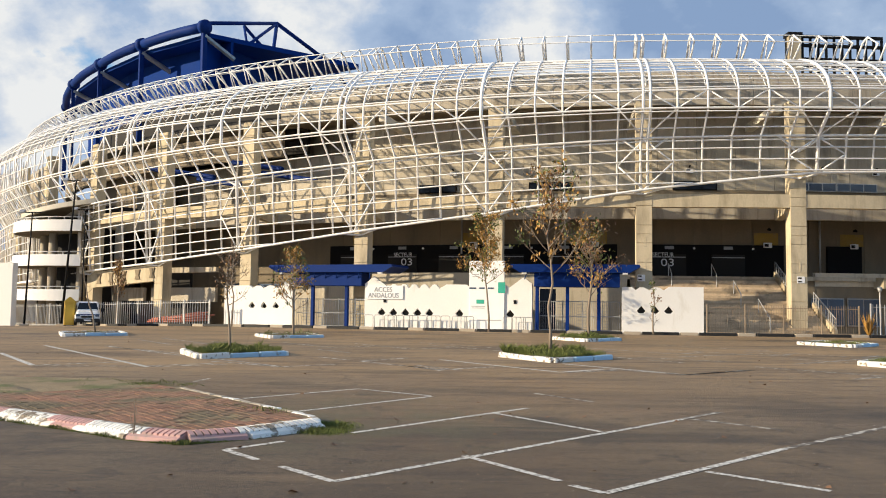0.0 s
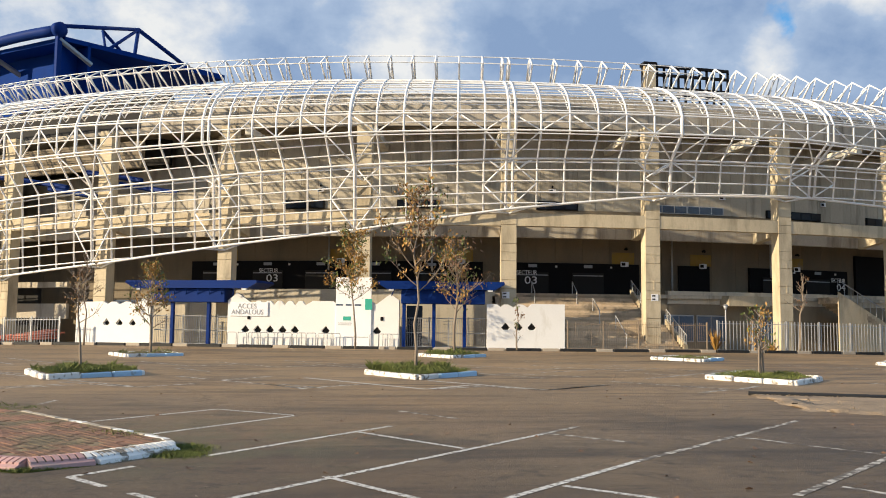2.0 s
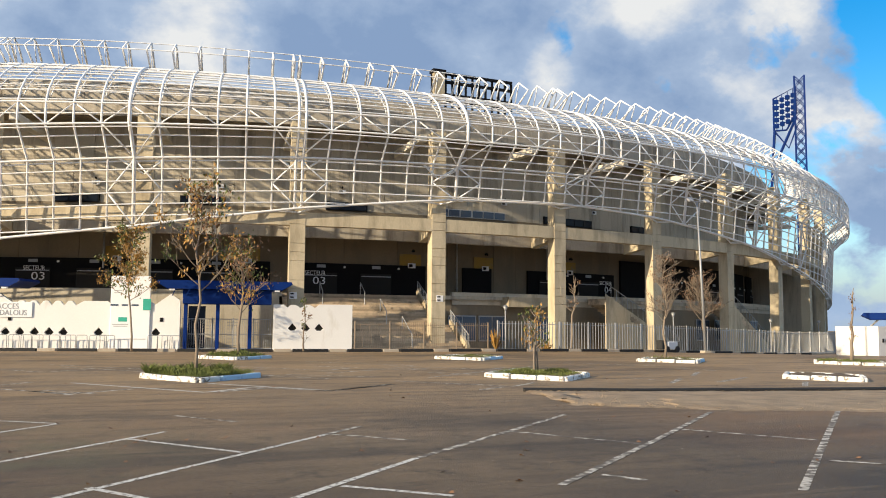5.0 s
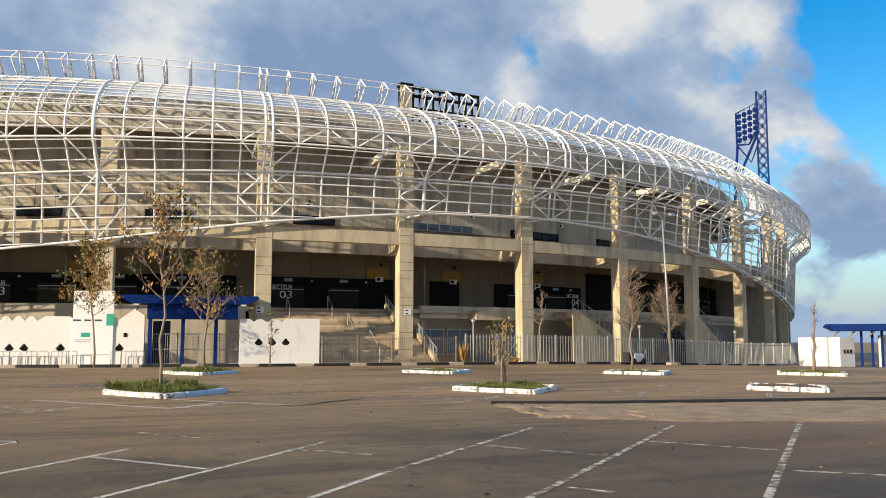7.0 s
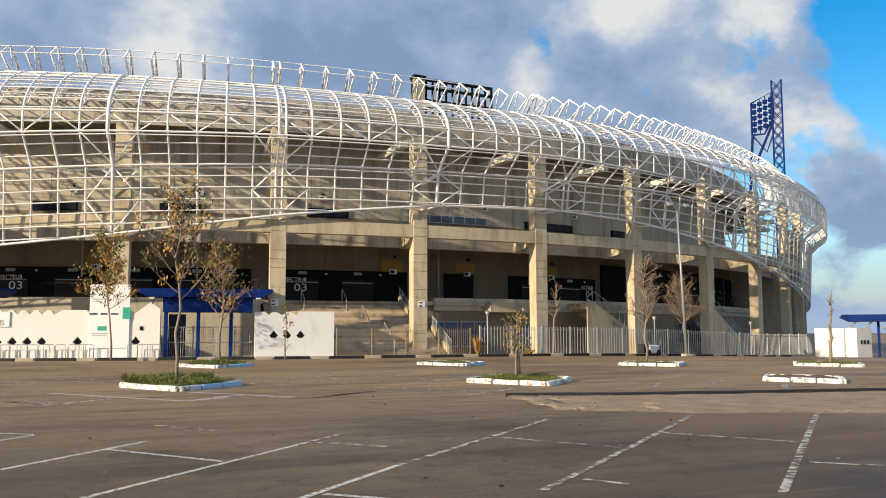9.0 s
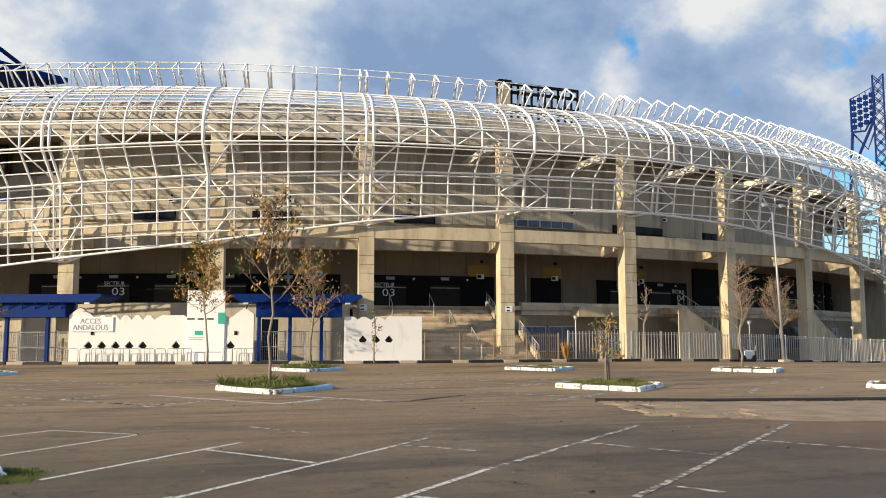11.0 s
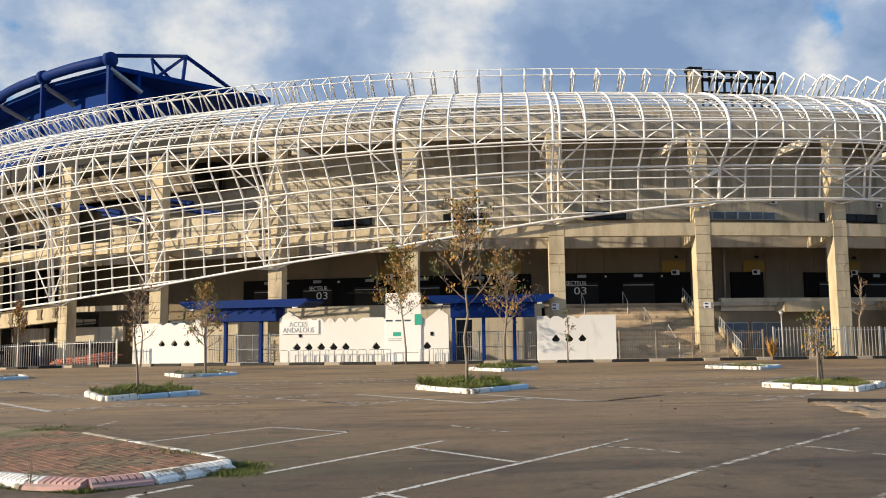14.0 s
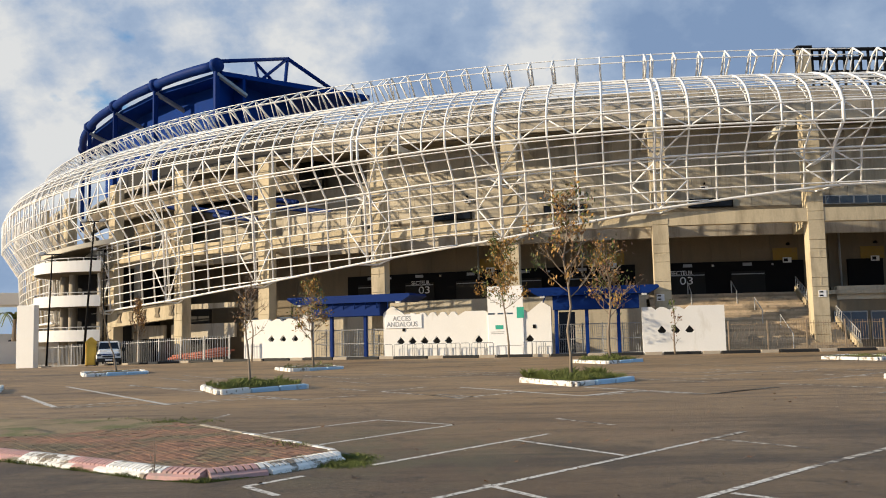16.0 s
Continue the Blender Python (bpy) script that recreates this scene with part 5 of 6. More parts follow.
def build_scoreboard():
    a, b = Vector((29.5, 74.5, 0)), Vector((38.0, 75.0, 0))
    d = b - a
    g = thing("scoreboard", (a.x, a.y, 17.5), "black steel scoreboard frame on the stadium rim", "scoreboard", turn=math.degrees(math.atan2(d.y, d.x)))
    L = d.length
    for z in (25.4, 24.6, 23.4, 22.8):
        part("beam", Mesh().box(pose(L / 2, 0, z - 17.5), (L, 0.25, 0.26), 0.02), M["black_wall"], g)
    for i in range(13):
        part("upright", Mesh().box(pose(L * i / 12, 0.1, 4.0), (0.16, 0.2, 8.0)), M["black_wall"], g)
    part("box", Mesh().box(pose(0.55, 0, 6.4), (1.1, 0.8, 3.0), 0.03), M["concrete"], g, "beige cabin at the end of the frame")
    part("cap", Mesh().box(pose(0.55, 0, 7.95), (1.3, 1.0, 0.35), 0.03), M["black_wall"], g)


build_scoreboard()


def build_tower():
    g = thing("floodlight_tower", (105.5, 107.5, 0), "deep blue lattice floodlight tower behind the stadium", "floodlight tower", turn=-45)
    def mast(x, y, z0, z1, w, n):
        pts = [(x + a * w, y + b * w) for a, b in ((-1, -1), (1, -1), (1, 1), (-1, 1))]
        for p in pts:
            part("mast_leg", Mesh().box(pose(p[0], p[1], (z0 + z1) / 2), (0.28, 0.28, z1 - z0)), M["blue"], g)
        m = Mesh()
        for k in range(n):
            za, zb = z0 + (z1 - z0) * k / n, z0 + (z1 - z0) * (k + 1) / n
            for i in range(4):
                p, q = pts[i], pts[(i + 1) % 4]
                m.tube((*p, za), (*q, zb), 0.09, 4)
                m.tube((*p, zb), (*q, za), 0.09, 4)
        tagged(part("mast_lacing", m, M["blue"], g), kind="stuff")
    mast(0.9, 0, 0, 42.6, 0.75, 26)
    part("stay", Mesh().tube((0.3, 0, 36.0), (-3.6, 0, 27.0), 0.22, 6), M["blue"], g)
    part("stay", Mesh().tube((-3.0, 0, 34), (-3.7, 0, 24), 0.22, 6), M["blue"], g)
    edge = [(-3.1, 0.1, 34.0), (-1.2, 0.1, 34.0), (0.3, 0.1, 36.6), (0.3, 0.1, 41.0), (-3.1, 0.1, 39.3)]
    part("lamp_rack", Mesh().path(edge + edge[:1], 0.17, 5), M["blue"], g)
    for k in range(4):
        x = -2.65 + k * 0.85
        part("rack_rail", Mesh().tube((x, 0.1, 34.1 + 1.6 * max(0, k - 2)), (x, 0.1, 39.5 + 0.42 * k), 0.07, 5), M["blue"], g)
    for i in range(5):
        part("rack_bar", Mesh().tube((-3.1, 0.1, 34.7 + i), (0.3, 0.1, 35.8 + i), 0.07, 5), M["blue"], g)
        for k in range(4):
            z = 34.7 + i * 1.0 + k * 0.3
            part("floodlight", Mesh().box(pose(-2.65 + k * 0.85, -0.2, z, 20), (0.72, 0.4, 0.74), 0.08), M["blue"], g)
    part("bracket", Mesh().path([(-3.1, 0, 34), (-0.9, 0, 31.0), (0.4, 0, 34.5)], 0.16, 5), M["blue"], g)


build_tower()


# ================= spiral ramp and west end =================
def build_ramp():
    cx, cy, R = -33.5, 86.6, 8.15
    g = thing("spiral_ramp", (cx, cy, -0.5), "white spiral ramp tower with curved parapets and round core", "ramp")
    def arc(r, z, a0, a1, n=40, dz=0.0):
        return [(r * math.cos(radians(a0 + (a1 - a0) * k / n)), r * math.sin(radians(a0 + (a1 - a0) * k / n)), z + dz * k / n) for k in range(n + 1)]
    for z in (8.5, 5.36, 2.22):
        for name, r0, r1, z0, z1, mat in (("parapet", R, R - 0.22, z - 0.5, z + 0.52, "ramp_white"), ("deck", R - 0.1, 1.8, z - 0.5, z - 0.2, "concrete_dark")):
            rings = []
            for p, q in zip(arc(r0, 0.5, 100, 277, 44), arc(r1, 0.5, 100, 277, 44)):
                rings.append([(p[0], p[1], z0 + 0.5), (q[0], q[1], z0 + 0.5), (q[0], q[1], z1 + 0.5), (p[0], p[1], z1 + 0.5)])
            part(name, Mesh().sweep(rings), M[mat], g, smooth=False)
        part("rail", Mesh().path([(x, y, z + 1.27) for x, y, _ in arc(R - 0.1, 0, 100, 277)], 0.05, 5), M["grey_steel"], g)
        for x, y, _ in arc(R - 0.1, 0, 100, 277, 16):
            part("rail_post", Mesh().tube((x, y, z + 0.98), (x, y, z + 1.27), 0.05, 5), M["grey_steel"], g)
    for name, r0, r1, lift, thick, mat in (("upper_edge", R - 0.1, R - 0.45, 0.0, 0.42, "concrete_pale"), ("upper_deck", R - 0.45, R - 3.4, 0.05, 0.3, "concrete_dark")):
        rise = [arc(r0, 9.75 + lift, 226, 285, 20, 1.35), arc(r1, 9.75 + lift, 226, 285, 20, 1.35)]
        part(name, Mesh().sweep([[p, q, (q[0], q[1], q[2] + thick), (p[0], p[1], p[2] + thick)] for p, q in zip(*rise)]), M[mat], g, "sloping upper flight of the ramp")
    part("core", Mesh().tube((0, 0, 0), (0, 0, 11), 2.0, 20), M["concrete_dark"], g, smooth=True)
    # added drum wall, its near-black colour painting the shade between decks
    wall = [[(p[0], p[1], 0), (q[0], q[1], 0), (q[0], q[1], 11.2), (p[0], p[1], 11.2)] for p, q in zip(arc(4.6, 0, 60, 330), arc(4.3, 0, 60, 330))]
    part("inner_wall", Mesh().sweep(wall), M["dark"], g, "inner drum wall, near-black for the shade between the decks")
    for a in (200, 235, 270, 305):
        x, y = 5.4 * math.cos(radians(a)), 5.4 * math.sin(radians(a))
        part("pillar", Mesh().tube((x, y, 0), (x, y, 10.5), 0.4, 14), M["concrete_grey"], g, "round concrete pillar", smooth=True)
    single("ramp_back_wall", Mesh().box(pose(cx + 4, cy + 8, 7.6, 0, 0, -35), (17, 0.4, 16.0)), M["concrete_grey"], "grey concrete wall behind the spiral ramp", "wall", kind="structure")


build_ramp()
single("gate_pillar", Mesh().box(pose(-35.65, 71.7, 2.1, 0, 0, -14), (1.7, 0.6, 5.3), 0.03), M["white_wall"], "tall white rendered wall slab at the west end", "wall")
single("ramp_hem", Mesh().sweep([[E(s, -2.0, zf(Z1, s) - 0.55), E(s, -2.5, zf(Z1, s) - 0.55), E(s, -2.5, zf(Z1, s) - 0.1), E(s, -2.0, zf(Z1, s) - 0.1)] for s in along(-76, -65.3, 1.5)]), M["steel_white"], "white edge beam of the lattice above the ramp", "beam")
single("hem_beam", Mesh().sweep([[E(s, -2.7, zf(ZB, s) - 1.5), E(s, -3.3, zf(ZB, s) - 1.5), E(s, -3.3, zf(ZB, s) - 0.1), E(s, -2.7, zf(ZB, s) - 0.1)] for s in along(-64.2, -54, 1.5)]), M["concrete"], "sunlit concrete beam below the lattice", "beam")
for k in range(5):
    f = facing(-62.6 + 2.0 * k, -2.66, zf(ZB, -62.6 + 2.0 * k) - 0.75)
    single("beam_clamp", Mesh().prism([(-0.34, -0.45), (0.34, -0.45), (0.18, -0.1), (0.34, 0.4), (-0.34, 0.4), (-0.18, -0.1)], f @ pose(0, -0.05, 0), 0.1), M["concrete_dark"], "dark steel clamp on the concrete beam", "clamp", "beam clamps")

# half-open storeys under the west end: balustrade strips before near-black panels painted as shade
for a, b in ((-68.2, -59.4), (-58.2, -49.5)):
    single("balustrade", band(a, b, -5.2, -5.5, 1.8, 3.0, 2), M["concrete_grey"], "pale concrete balustrade strip between two columns", "balustrade", "west balustrades")
    single("opening_west", band(a, b - 5.0, -6.6, -6.9, -0.8, 4.3, 2), M["dark"], "near-black panel for the shaded storey behind the balustrade", "opening", kind="structure")
    single("lintel_west", band(a, b, -5.2, -5.6, 4.3, 4.75, 2), M["concrete_wall"], "beige concrete lintel over the dark storey", "lintel", "west lintels")

# ================= trees =================
def tree(at, height, spread, seed, leaves=0, leaf_mats=("leaf_yellow",), lean=(0.0, 0.0), trunk_r=0.06, fork=0.42, leaf_size=0.09, bushy=1.0, label="young bare street tree", narrow=False, leaf_from=0.3):
    """A tapered trunk, two orders of limbs with twigs, and many small separate leaves."""
    rng = random.Random(seed)
    g = thing("tree", at, label, "tree", "car park trees")
    wood, tips = Mesh(), []
    top = Vector((lean[0], lean[1], height))
    n = 9
    trunk = []
    for i in range(n):
        u = i / (n - 1)
        trunk.append(top * u + Vector((rng.uniform(-1, 1), rng.uniform(-1, 1), 0)) * 0.022 * height * math.sin(u * 3.1))
    part("trunk", Mesh().path(trunk, trunk_r, 8, trunk_r * 0.18), M["bark"], g, smooth=True)

    def limb(p, d, length, r, depth):
        pts, q, dd = [p], p, d.copy()
        k = 4
        for i in range(k):
            dd = (dd + Vector((rng.uniform(-1, 1), rng.uniform(-1, 1), rng.uniform(-0.5, 0.8))) * 0.22).normalized()
            q = q + dd * length / k
            pts.append(q)
            if i >= 1 or depth > 0:
                tips.append((q, length))
        wood.path(pts, r, 5, r * 0.3)
        if depth < 2:
            for _ in range(int((3 if depth == 0 else 2) * bushy + rng.random())):
                i = rng.randint(1, k)
                e = (dd + Vector((rng.uniform(-1, 1), rng.uniform(-1, 1), rng.uniform(-0.2, 0.9))) * 0.8).normalized()
                limb(pts[i], e, length * rng.uniform(0.4, 0.65), r * 0.5, depth + 1)

    count = int((9 + 5 * spread) * bushy)
    for i in range(count):
        u = fork + (0.97 - fork) * i / count
        a = i * 2.4 + rng.uniform(-0.4, 0.4)
        p = trunk[min(n - 1, int(u * (n - 1)))].lerp(trunk[min(n - 1, int(u * (n - 1)) + 1)], u * (n - 1) % 1)
        up = 2.4 if narrow else rng.uniform(0.5, 1.1)
        d = Vector((math.cos(a), math.sin(a), up)).normalized()
        limb(p, d, spread * (1.15 - 0.75 * (u - fork) / (1 - fork)) * rng.uniform(0.6, 1.1), trunk_r * 0.38, 0)
    part("branchwork", wood, M["bark"], g, smooth=True)
    if leaves:
        per = max(1, leaves // len(leaf_mats))
        for k, lm in enumerate(leaf_mats):
            m = Mesh()
            pool = [t for t in tips if t[0].z > leaf_from * height] or tips
            groups = [rng.choice(pool) for _ in range(max(6, per // 10))]
            for _ in range(per):
                c = rng.choice(groups)[0] + Vector((rng.gauss(0, 1), rng.gauss(0, 1), rng.gauss(0, 1))) * 0.13 * spread ** 0.5
                s = leaf_size * rng.uniform(0.5, 1.2)
                e = Euler((rng.uniform(0, 6), rng.uniform(0, 6), rng.uniform(0, 6))).to_matrix()
                m.add([c + e @ Vector(v) for v in ((-s, 0, 0), (0, -s * 0.45, s * 0.12), (s, 0, 0), (0, s * 0.45, s * 0.12))], [(0, 1, 2), (0, 2, 3)])
            tagged(part("leaves", m, M[lm], g, lm.replace("_", " ") + " foliage"), kind="stuff")
    return g


def grass_patch(pts, count, seed, parent=None, h=(0.06, 0.2), name="grass"):
    """Single blades over scattered centres given as a function of a random generator."""
    rng = random.Random(seed)
    m = Mesh()
    for _ in range(int(count * 3.2)):
        c = pts(rng)
        lush = max(0.16, 0.72 + 1.5 * noise.noise(Vector((c.x * 1.5, c.y * 1.5, seed)))) * rng.choice((0.45, 0.7, 0.9, 1.1))
        a, l, w = rng.uniform(0, 6.3), rng.uniform(*h) * 0.55 * lush, rng.uniform(0.003, 0.009)
        b = Vector((math.cos(a), math.sin(a), 0))
        bend = Vector((rng.uniform(-1, 1), rng.uniform(-1, 1), 0)) * l * 0.9
        m.add([c - b * w, c + b * w, c + bend * 0.4 + Vector((0, 0, l * 0.6)) + b * w * 0.7, c + bend + Vector((0, 0, l))], [(0, 1, 2), (0, 2, 3)])
    if parent:
        return tagged(part(name, m, M["grass"], parent), kind="stuff")
    return single(name, m, M["grass"], "rough green grass growing at the kerb", "grass", kind="stuff")


# ================= planted kerb islands =================
A_AX, B_AX = Vector((1.38, -2.9, 0)), Vector((2.2, 2.2, 0))


def island(c, seed, grass=900, tall=0.26, blue_shade=True, scale=1.0, worn=False):
    rng = random.Random(seed)
    x, y = c
    g = thing("planted_island", (x, y, ground_z(x, y)), "diamond island of white kerb stones " + ("with dry soil" if grass < 200 else "planted with rough grass"), "kerb island", "kerb islands")
    A, B = A_AX * scale, B_AX * scale
    corners = [(-A - B) / 2, (A - B) / 2, (A + B) / 2, (-A + B) / 2]
    for i in range(4):
        p, q = corners[i], corners[(i + 1) % 4]
        d = q - p
        ang = math.degrees(math.atan2(d.y, d.x))
        k = 3
        for j in range(k):
            if worn and rng.random() < 0.2:
                continue
            c0 = p.lerp(q, (j + 0.5) / k)
            # the right front side gets its bluish shade as colour
            blue = blue_shade and i == 1 and j > 0
            part("kerb_stone", Mesh().box(pose(c0.x, c0.y, 0.03, rng.uniform(-5, 5), rng.uniform(-1.5, 1.5), ang + rng.uniform(-2.5, 2.5)), (d.length / k - 0.03 - rng.uniform(0, 0.06), 0.17, 0.25 + rng.uniform(-0.03, 0.02)), 0.03), M["kerb_shade_blue" if blue else "kerb_white"], g, "white kerb stone coloured pale blue as skylit shade" if blue else "")
    n, vs, fs = 9, [], []
    for i in range(n):
        for j in range(n):
            p = (A * (i / (n - 1) - 0.5) + B * (j / (n - 1) - 0.5)) * 0.94
            inner = 0 < i < n - 1 and 0 < j < n - 1
            vs.append((p.x, p.y, 0.085 + (rng.uniform(0.0, 0.1) if inner else 0)))
    for i in range(n - 1):
        for j in range(n - 1):
            a = i * n + j
            fs.append((a, a + n, a + n + 1, a + 1))
    part("soil", Mesh().add(vs, fs), M["soil"], g, smooth=True)
    if grass:
        mid = [(rng.uniform(-.4, .4), rng.uniform(-.4, .4)) for _ in range(9)]

        def spot(r):
            if r.random() < 0.6:
                m = r.choice(mid)
                u, v = m[0] + r.gauss(0, 0.09), m[1] + r.gauss(0, 0.09)
            else:
                u, v = r.uniform(-.46, .46), r.uniform(-.46, .46)
            u, v = max(-.47, min(.47, u)), max(-.47, min(.47, v))
            p = A * u + B * v
            return Vector((p.x, p.y, 0.15))
        grass_patch(spot, grass, seed, g, (0.08, tall))
    return g


island((3.75, 29.15), 1, 5200, 0.42)
island((14.65, 26.8), 2, 2600, 0.2, False, worn=True)
island((7.5, 46.0), 3, 2400, 0.4)
island((19.4, 43.2), 4, 500, 0.2)
island((28.4, 37.8), 5, 260, 0.25)
island((23.9, 23.3), 6, 0, blue_shade=False, scale=0.8)
island((35.8, 33.3), 7, 1200, 0.2, False)
island((-6.8, 28.8), 8, 4200, 0.36)
island((-7.8, 45.0), 9, 300, 0.3)
island((-17.5, 44.2), 10, 120, 0.15)
island((-17.3, 29.6), 11, 700, 0.3, False)

tree((3.6, 29.3, 0.1), 6.3, 1.25, 21, 900, ("leaf_yellow", "leaf_yellow", "leaf_brown", "leaf_green"), trunk_r=0.058, fork=0.42, bushy=1.3, leaf_size=0.085, label="young tree with sparse yellowing leaves on a grassy island")
tree((7.7, 46.0, 0.1), 6.0, 1.55, 22, 1000, ("leaf_green", "leaf_yellow", "leaf_brown"), trunk_r=0.085, fork=0.36, bushy=1.4, leaf_size=0.1, leaf_from=0.2, label="young tree with twiggy crown and a few green leaves")
tree((-6.9, 28.7, 0.1), 3.3, 0.6, 23, 110, ("leaf_yellow", "leaf_brown"), lean=(-0.15, 0), trunk_r=0.045, fork=0.45, leaf_size=0.06, label="thin young tree nearly bare on a grassy island")
tree((-7.6, 45.1, 0.1), 4.2, 1.15, 24, 900, ("leaf_yellow", "leaf_green", "leaf_yellow"), trunk_r=0.07, fork=0.28, bushy=1.3, leaf_from=0.2, label="young tree with yellow-green leaves on a kerb island")
tree((-17.3, 44.0, 0.1), 3.6, 0.4, 25, 0, lean=(-0.85, 0), trunk_r=0.05, fork=0.55, bushy=0.3, label="bare leaning sapling on a kerb island")
tree((14.6, 26.9, 0.1), 2.15, 0.75, 26, 260, ("leaf_green", "leaf_yellow"), trunk_r=0.055, fork=0.3, leaf_size=0.07, label="small staked tree with sparse leaves on a kerb island")
tree((28.2, 38.0, 0.1), 5.4, 1.15, 27, 420, ("leaf_brown",), trunk_r=0.07, fork=0.34, bushy=2.3, leaf_size=0.055, label="twiggy tree with dry brown leaves")
tree((36.0, 33.3, 0.1), 3.7, 0.26, 28, 120, ("leaf_brown",), trunk_r=0.10, fork=0.2, narrow=True, lean=(0.3, 0), bushy=1.6, leaf_size=0.05, label="narrow cut-back tree with dry twigs")
p = E(-21.9, 2.2)
tree((p.x, p.y, 0.05), 7.4, 1.55, 29, 2300, ("leaf_yellow", "leaf_yellow", "leaf_green"), lean=(-0.35, 0), trunk_r=0.075, fork=0.42, bushy=1.4, leaf_size=0.11, label="slender tree with yellow leaves before the white wall")
p = E(-11.6, 1.6)
tree((p.x, p.y, 0.05), 3.6, 0.55, 30, 130, ("leaf_green", "leaf_brown"), trunk_r=0.06, fork=0.12, narrow=True, label="small upright shrub-like tree before the white wall")
p = E(9.4, -0.6)
tree((p.x, p.y, -0.15), 5.7, 0.9, 31, 60, ("leaf_brown",), lean=(0.4, 0), trunk_r=0.1, fork=0.5, label="bare pale tree behind the fence")
p = E(20.4, 2.6)
tree((p.x, p.y, -0.3), 6.3, 1.6, 32, 700, ("leaf_brown", "leaf_brown"), lean=(-0.8, 0), trunk_r=0.08, fork=0.4, bushy=2.1, leaf_size=0.08, label="leaning tree with rusty brown twigs by the fence")
p = Vector((-26.9, 72.7, 0))
tree((p.x, p.y, -0.35), 5.4, 0.9, 33, 900, ("leaf_brown", "leaf_yellow"), trunk_r=0.1, fork=0.4, narrow=True, bushy=1.5, leaf_size=0.1, label="narrow tree with dry brown leaves by the fence")
p = Vector((-15.4, 64.4, 0))
tree((p.x, p.y, -0.1), 6.2, 1.1, 34, 160, ("leaf_brown",), trunk_r=0.07, fork=0.5, bushy=1.3, label="bare twiggy tree by the white wall")
# stakes of the small tree
for dx, dy in ((-0.12, -0.1), (0.14, 0.05)):
    single("tree_stake", Mesh().tube((14.6 + dx, 26.9 + dy, 0.1), (14.6 + dx * 0.5, 26.9 + dy * 0.5, 1.1), 0.03, 6), M["bark"], "wooden stake tied to a small tree", "stake", "tree stakes")
# spiky plant at the foot of the stairs
def spiky(at, seed, h=1.5):
    rng = random.Random(seed)
    m = Mesh()
    for _ in range(46):
        a, r = rng.uniform(0, 6.3), rng.uniform(0.1, 0.75)
        t = Vector((math.cos(a) * r, math.sin(a) * r, h * rng.uniform(0.5, 1.1)))
        n = Vector((-math.sin(a), math.cos(a), 0)) * 0.05
        m.add([-n * 0.6, n * 0.6, t * 0.5 + n, t * 0.5 - n, t], [(0, 1, 2, 3), (3, 2, 4)])
    single("spiky_plant", m, M["leaf_yellow"], "spiky yellow-green plant at the foot of the stairs", "plant", at=Matrix.Translation(at))


p = E(2.0, 0.9)
spiky((p.x, p.y, 0.05), 3)
p = E(6.2, 0.9)
spiky((p.x, p.y, 0.0), 4, 0.7)


# ================= brick-paved island in the foreground =================
OUT = [(-1.67, 11.92), (-2.44, 10.98), (-3.03, 10.58), (-3.73, 10.87), (-4.62, 11.52), (-6.28, 12.63), (-8.4, 14.05), (-11.5, 16.1), (-11.2, 18.4), (-9.07, 18.3), (-6.52, 17.88), (-4.75, 16.16), (-1.81, 12.35)]


def inside(x, y, poly):
    c = False
    for (x0, y0), (x1, y1) in zip(poly, poly[1:] + poly[:1]):
        if (y0 > y) != (y1 > y) and x < (x1 - x0) * (y - y0) / (y1 - y0) + x0:
            c = not c
    return c


RED_RUNS = [(-3.58, -2.5), (-5.2, -4.5), (-7.0, -6.1), (-8.9, -7.9), (-11.0, -9.9)]


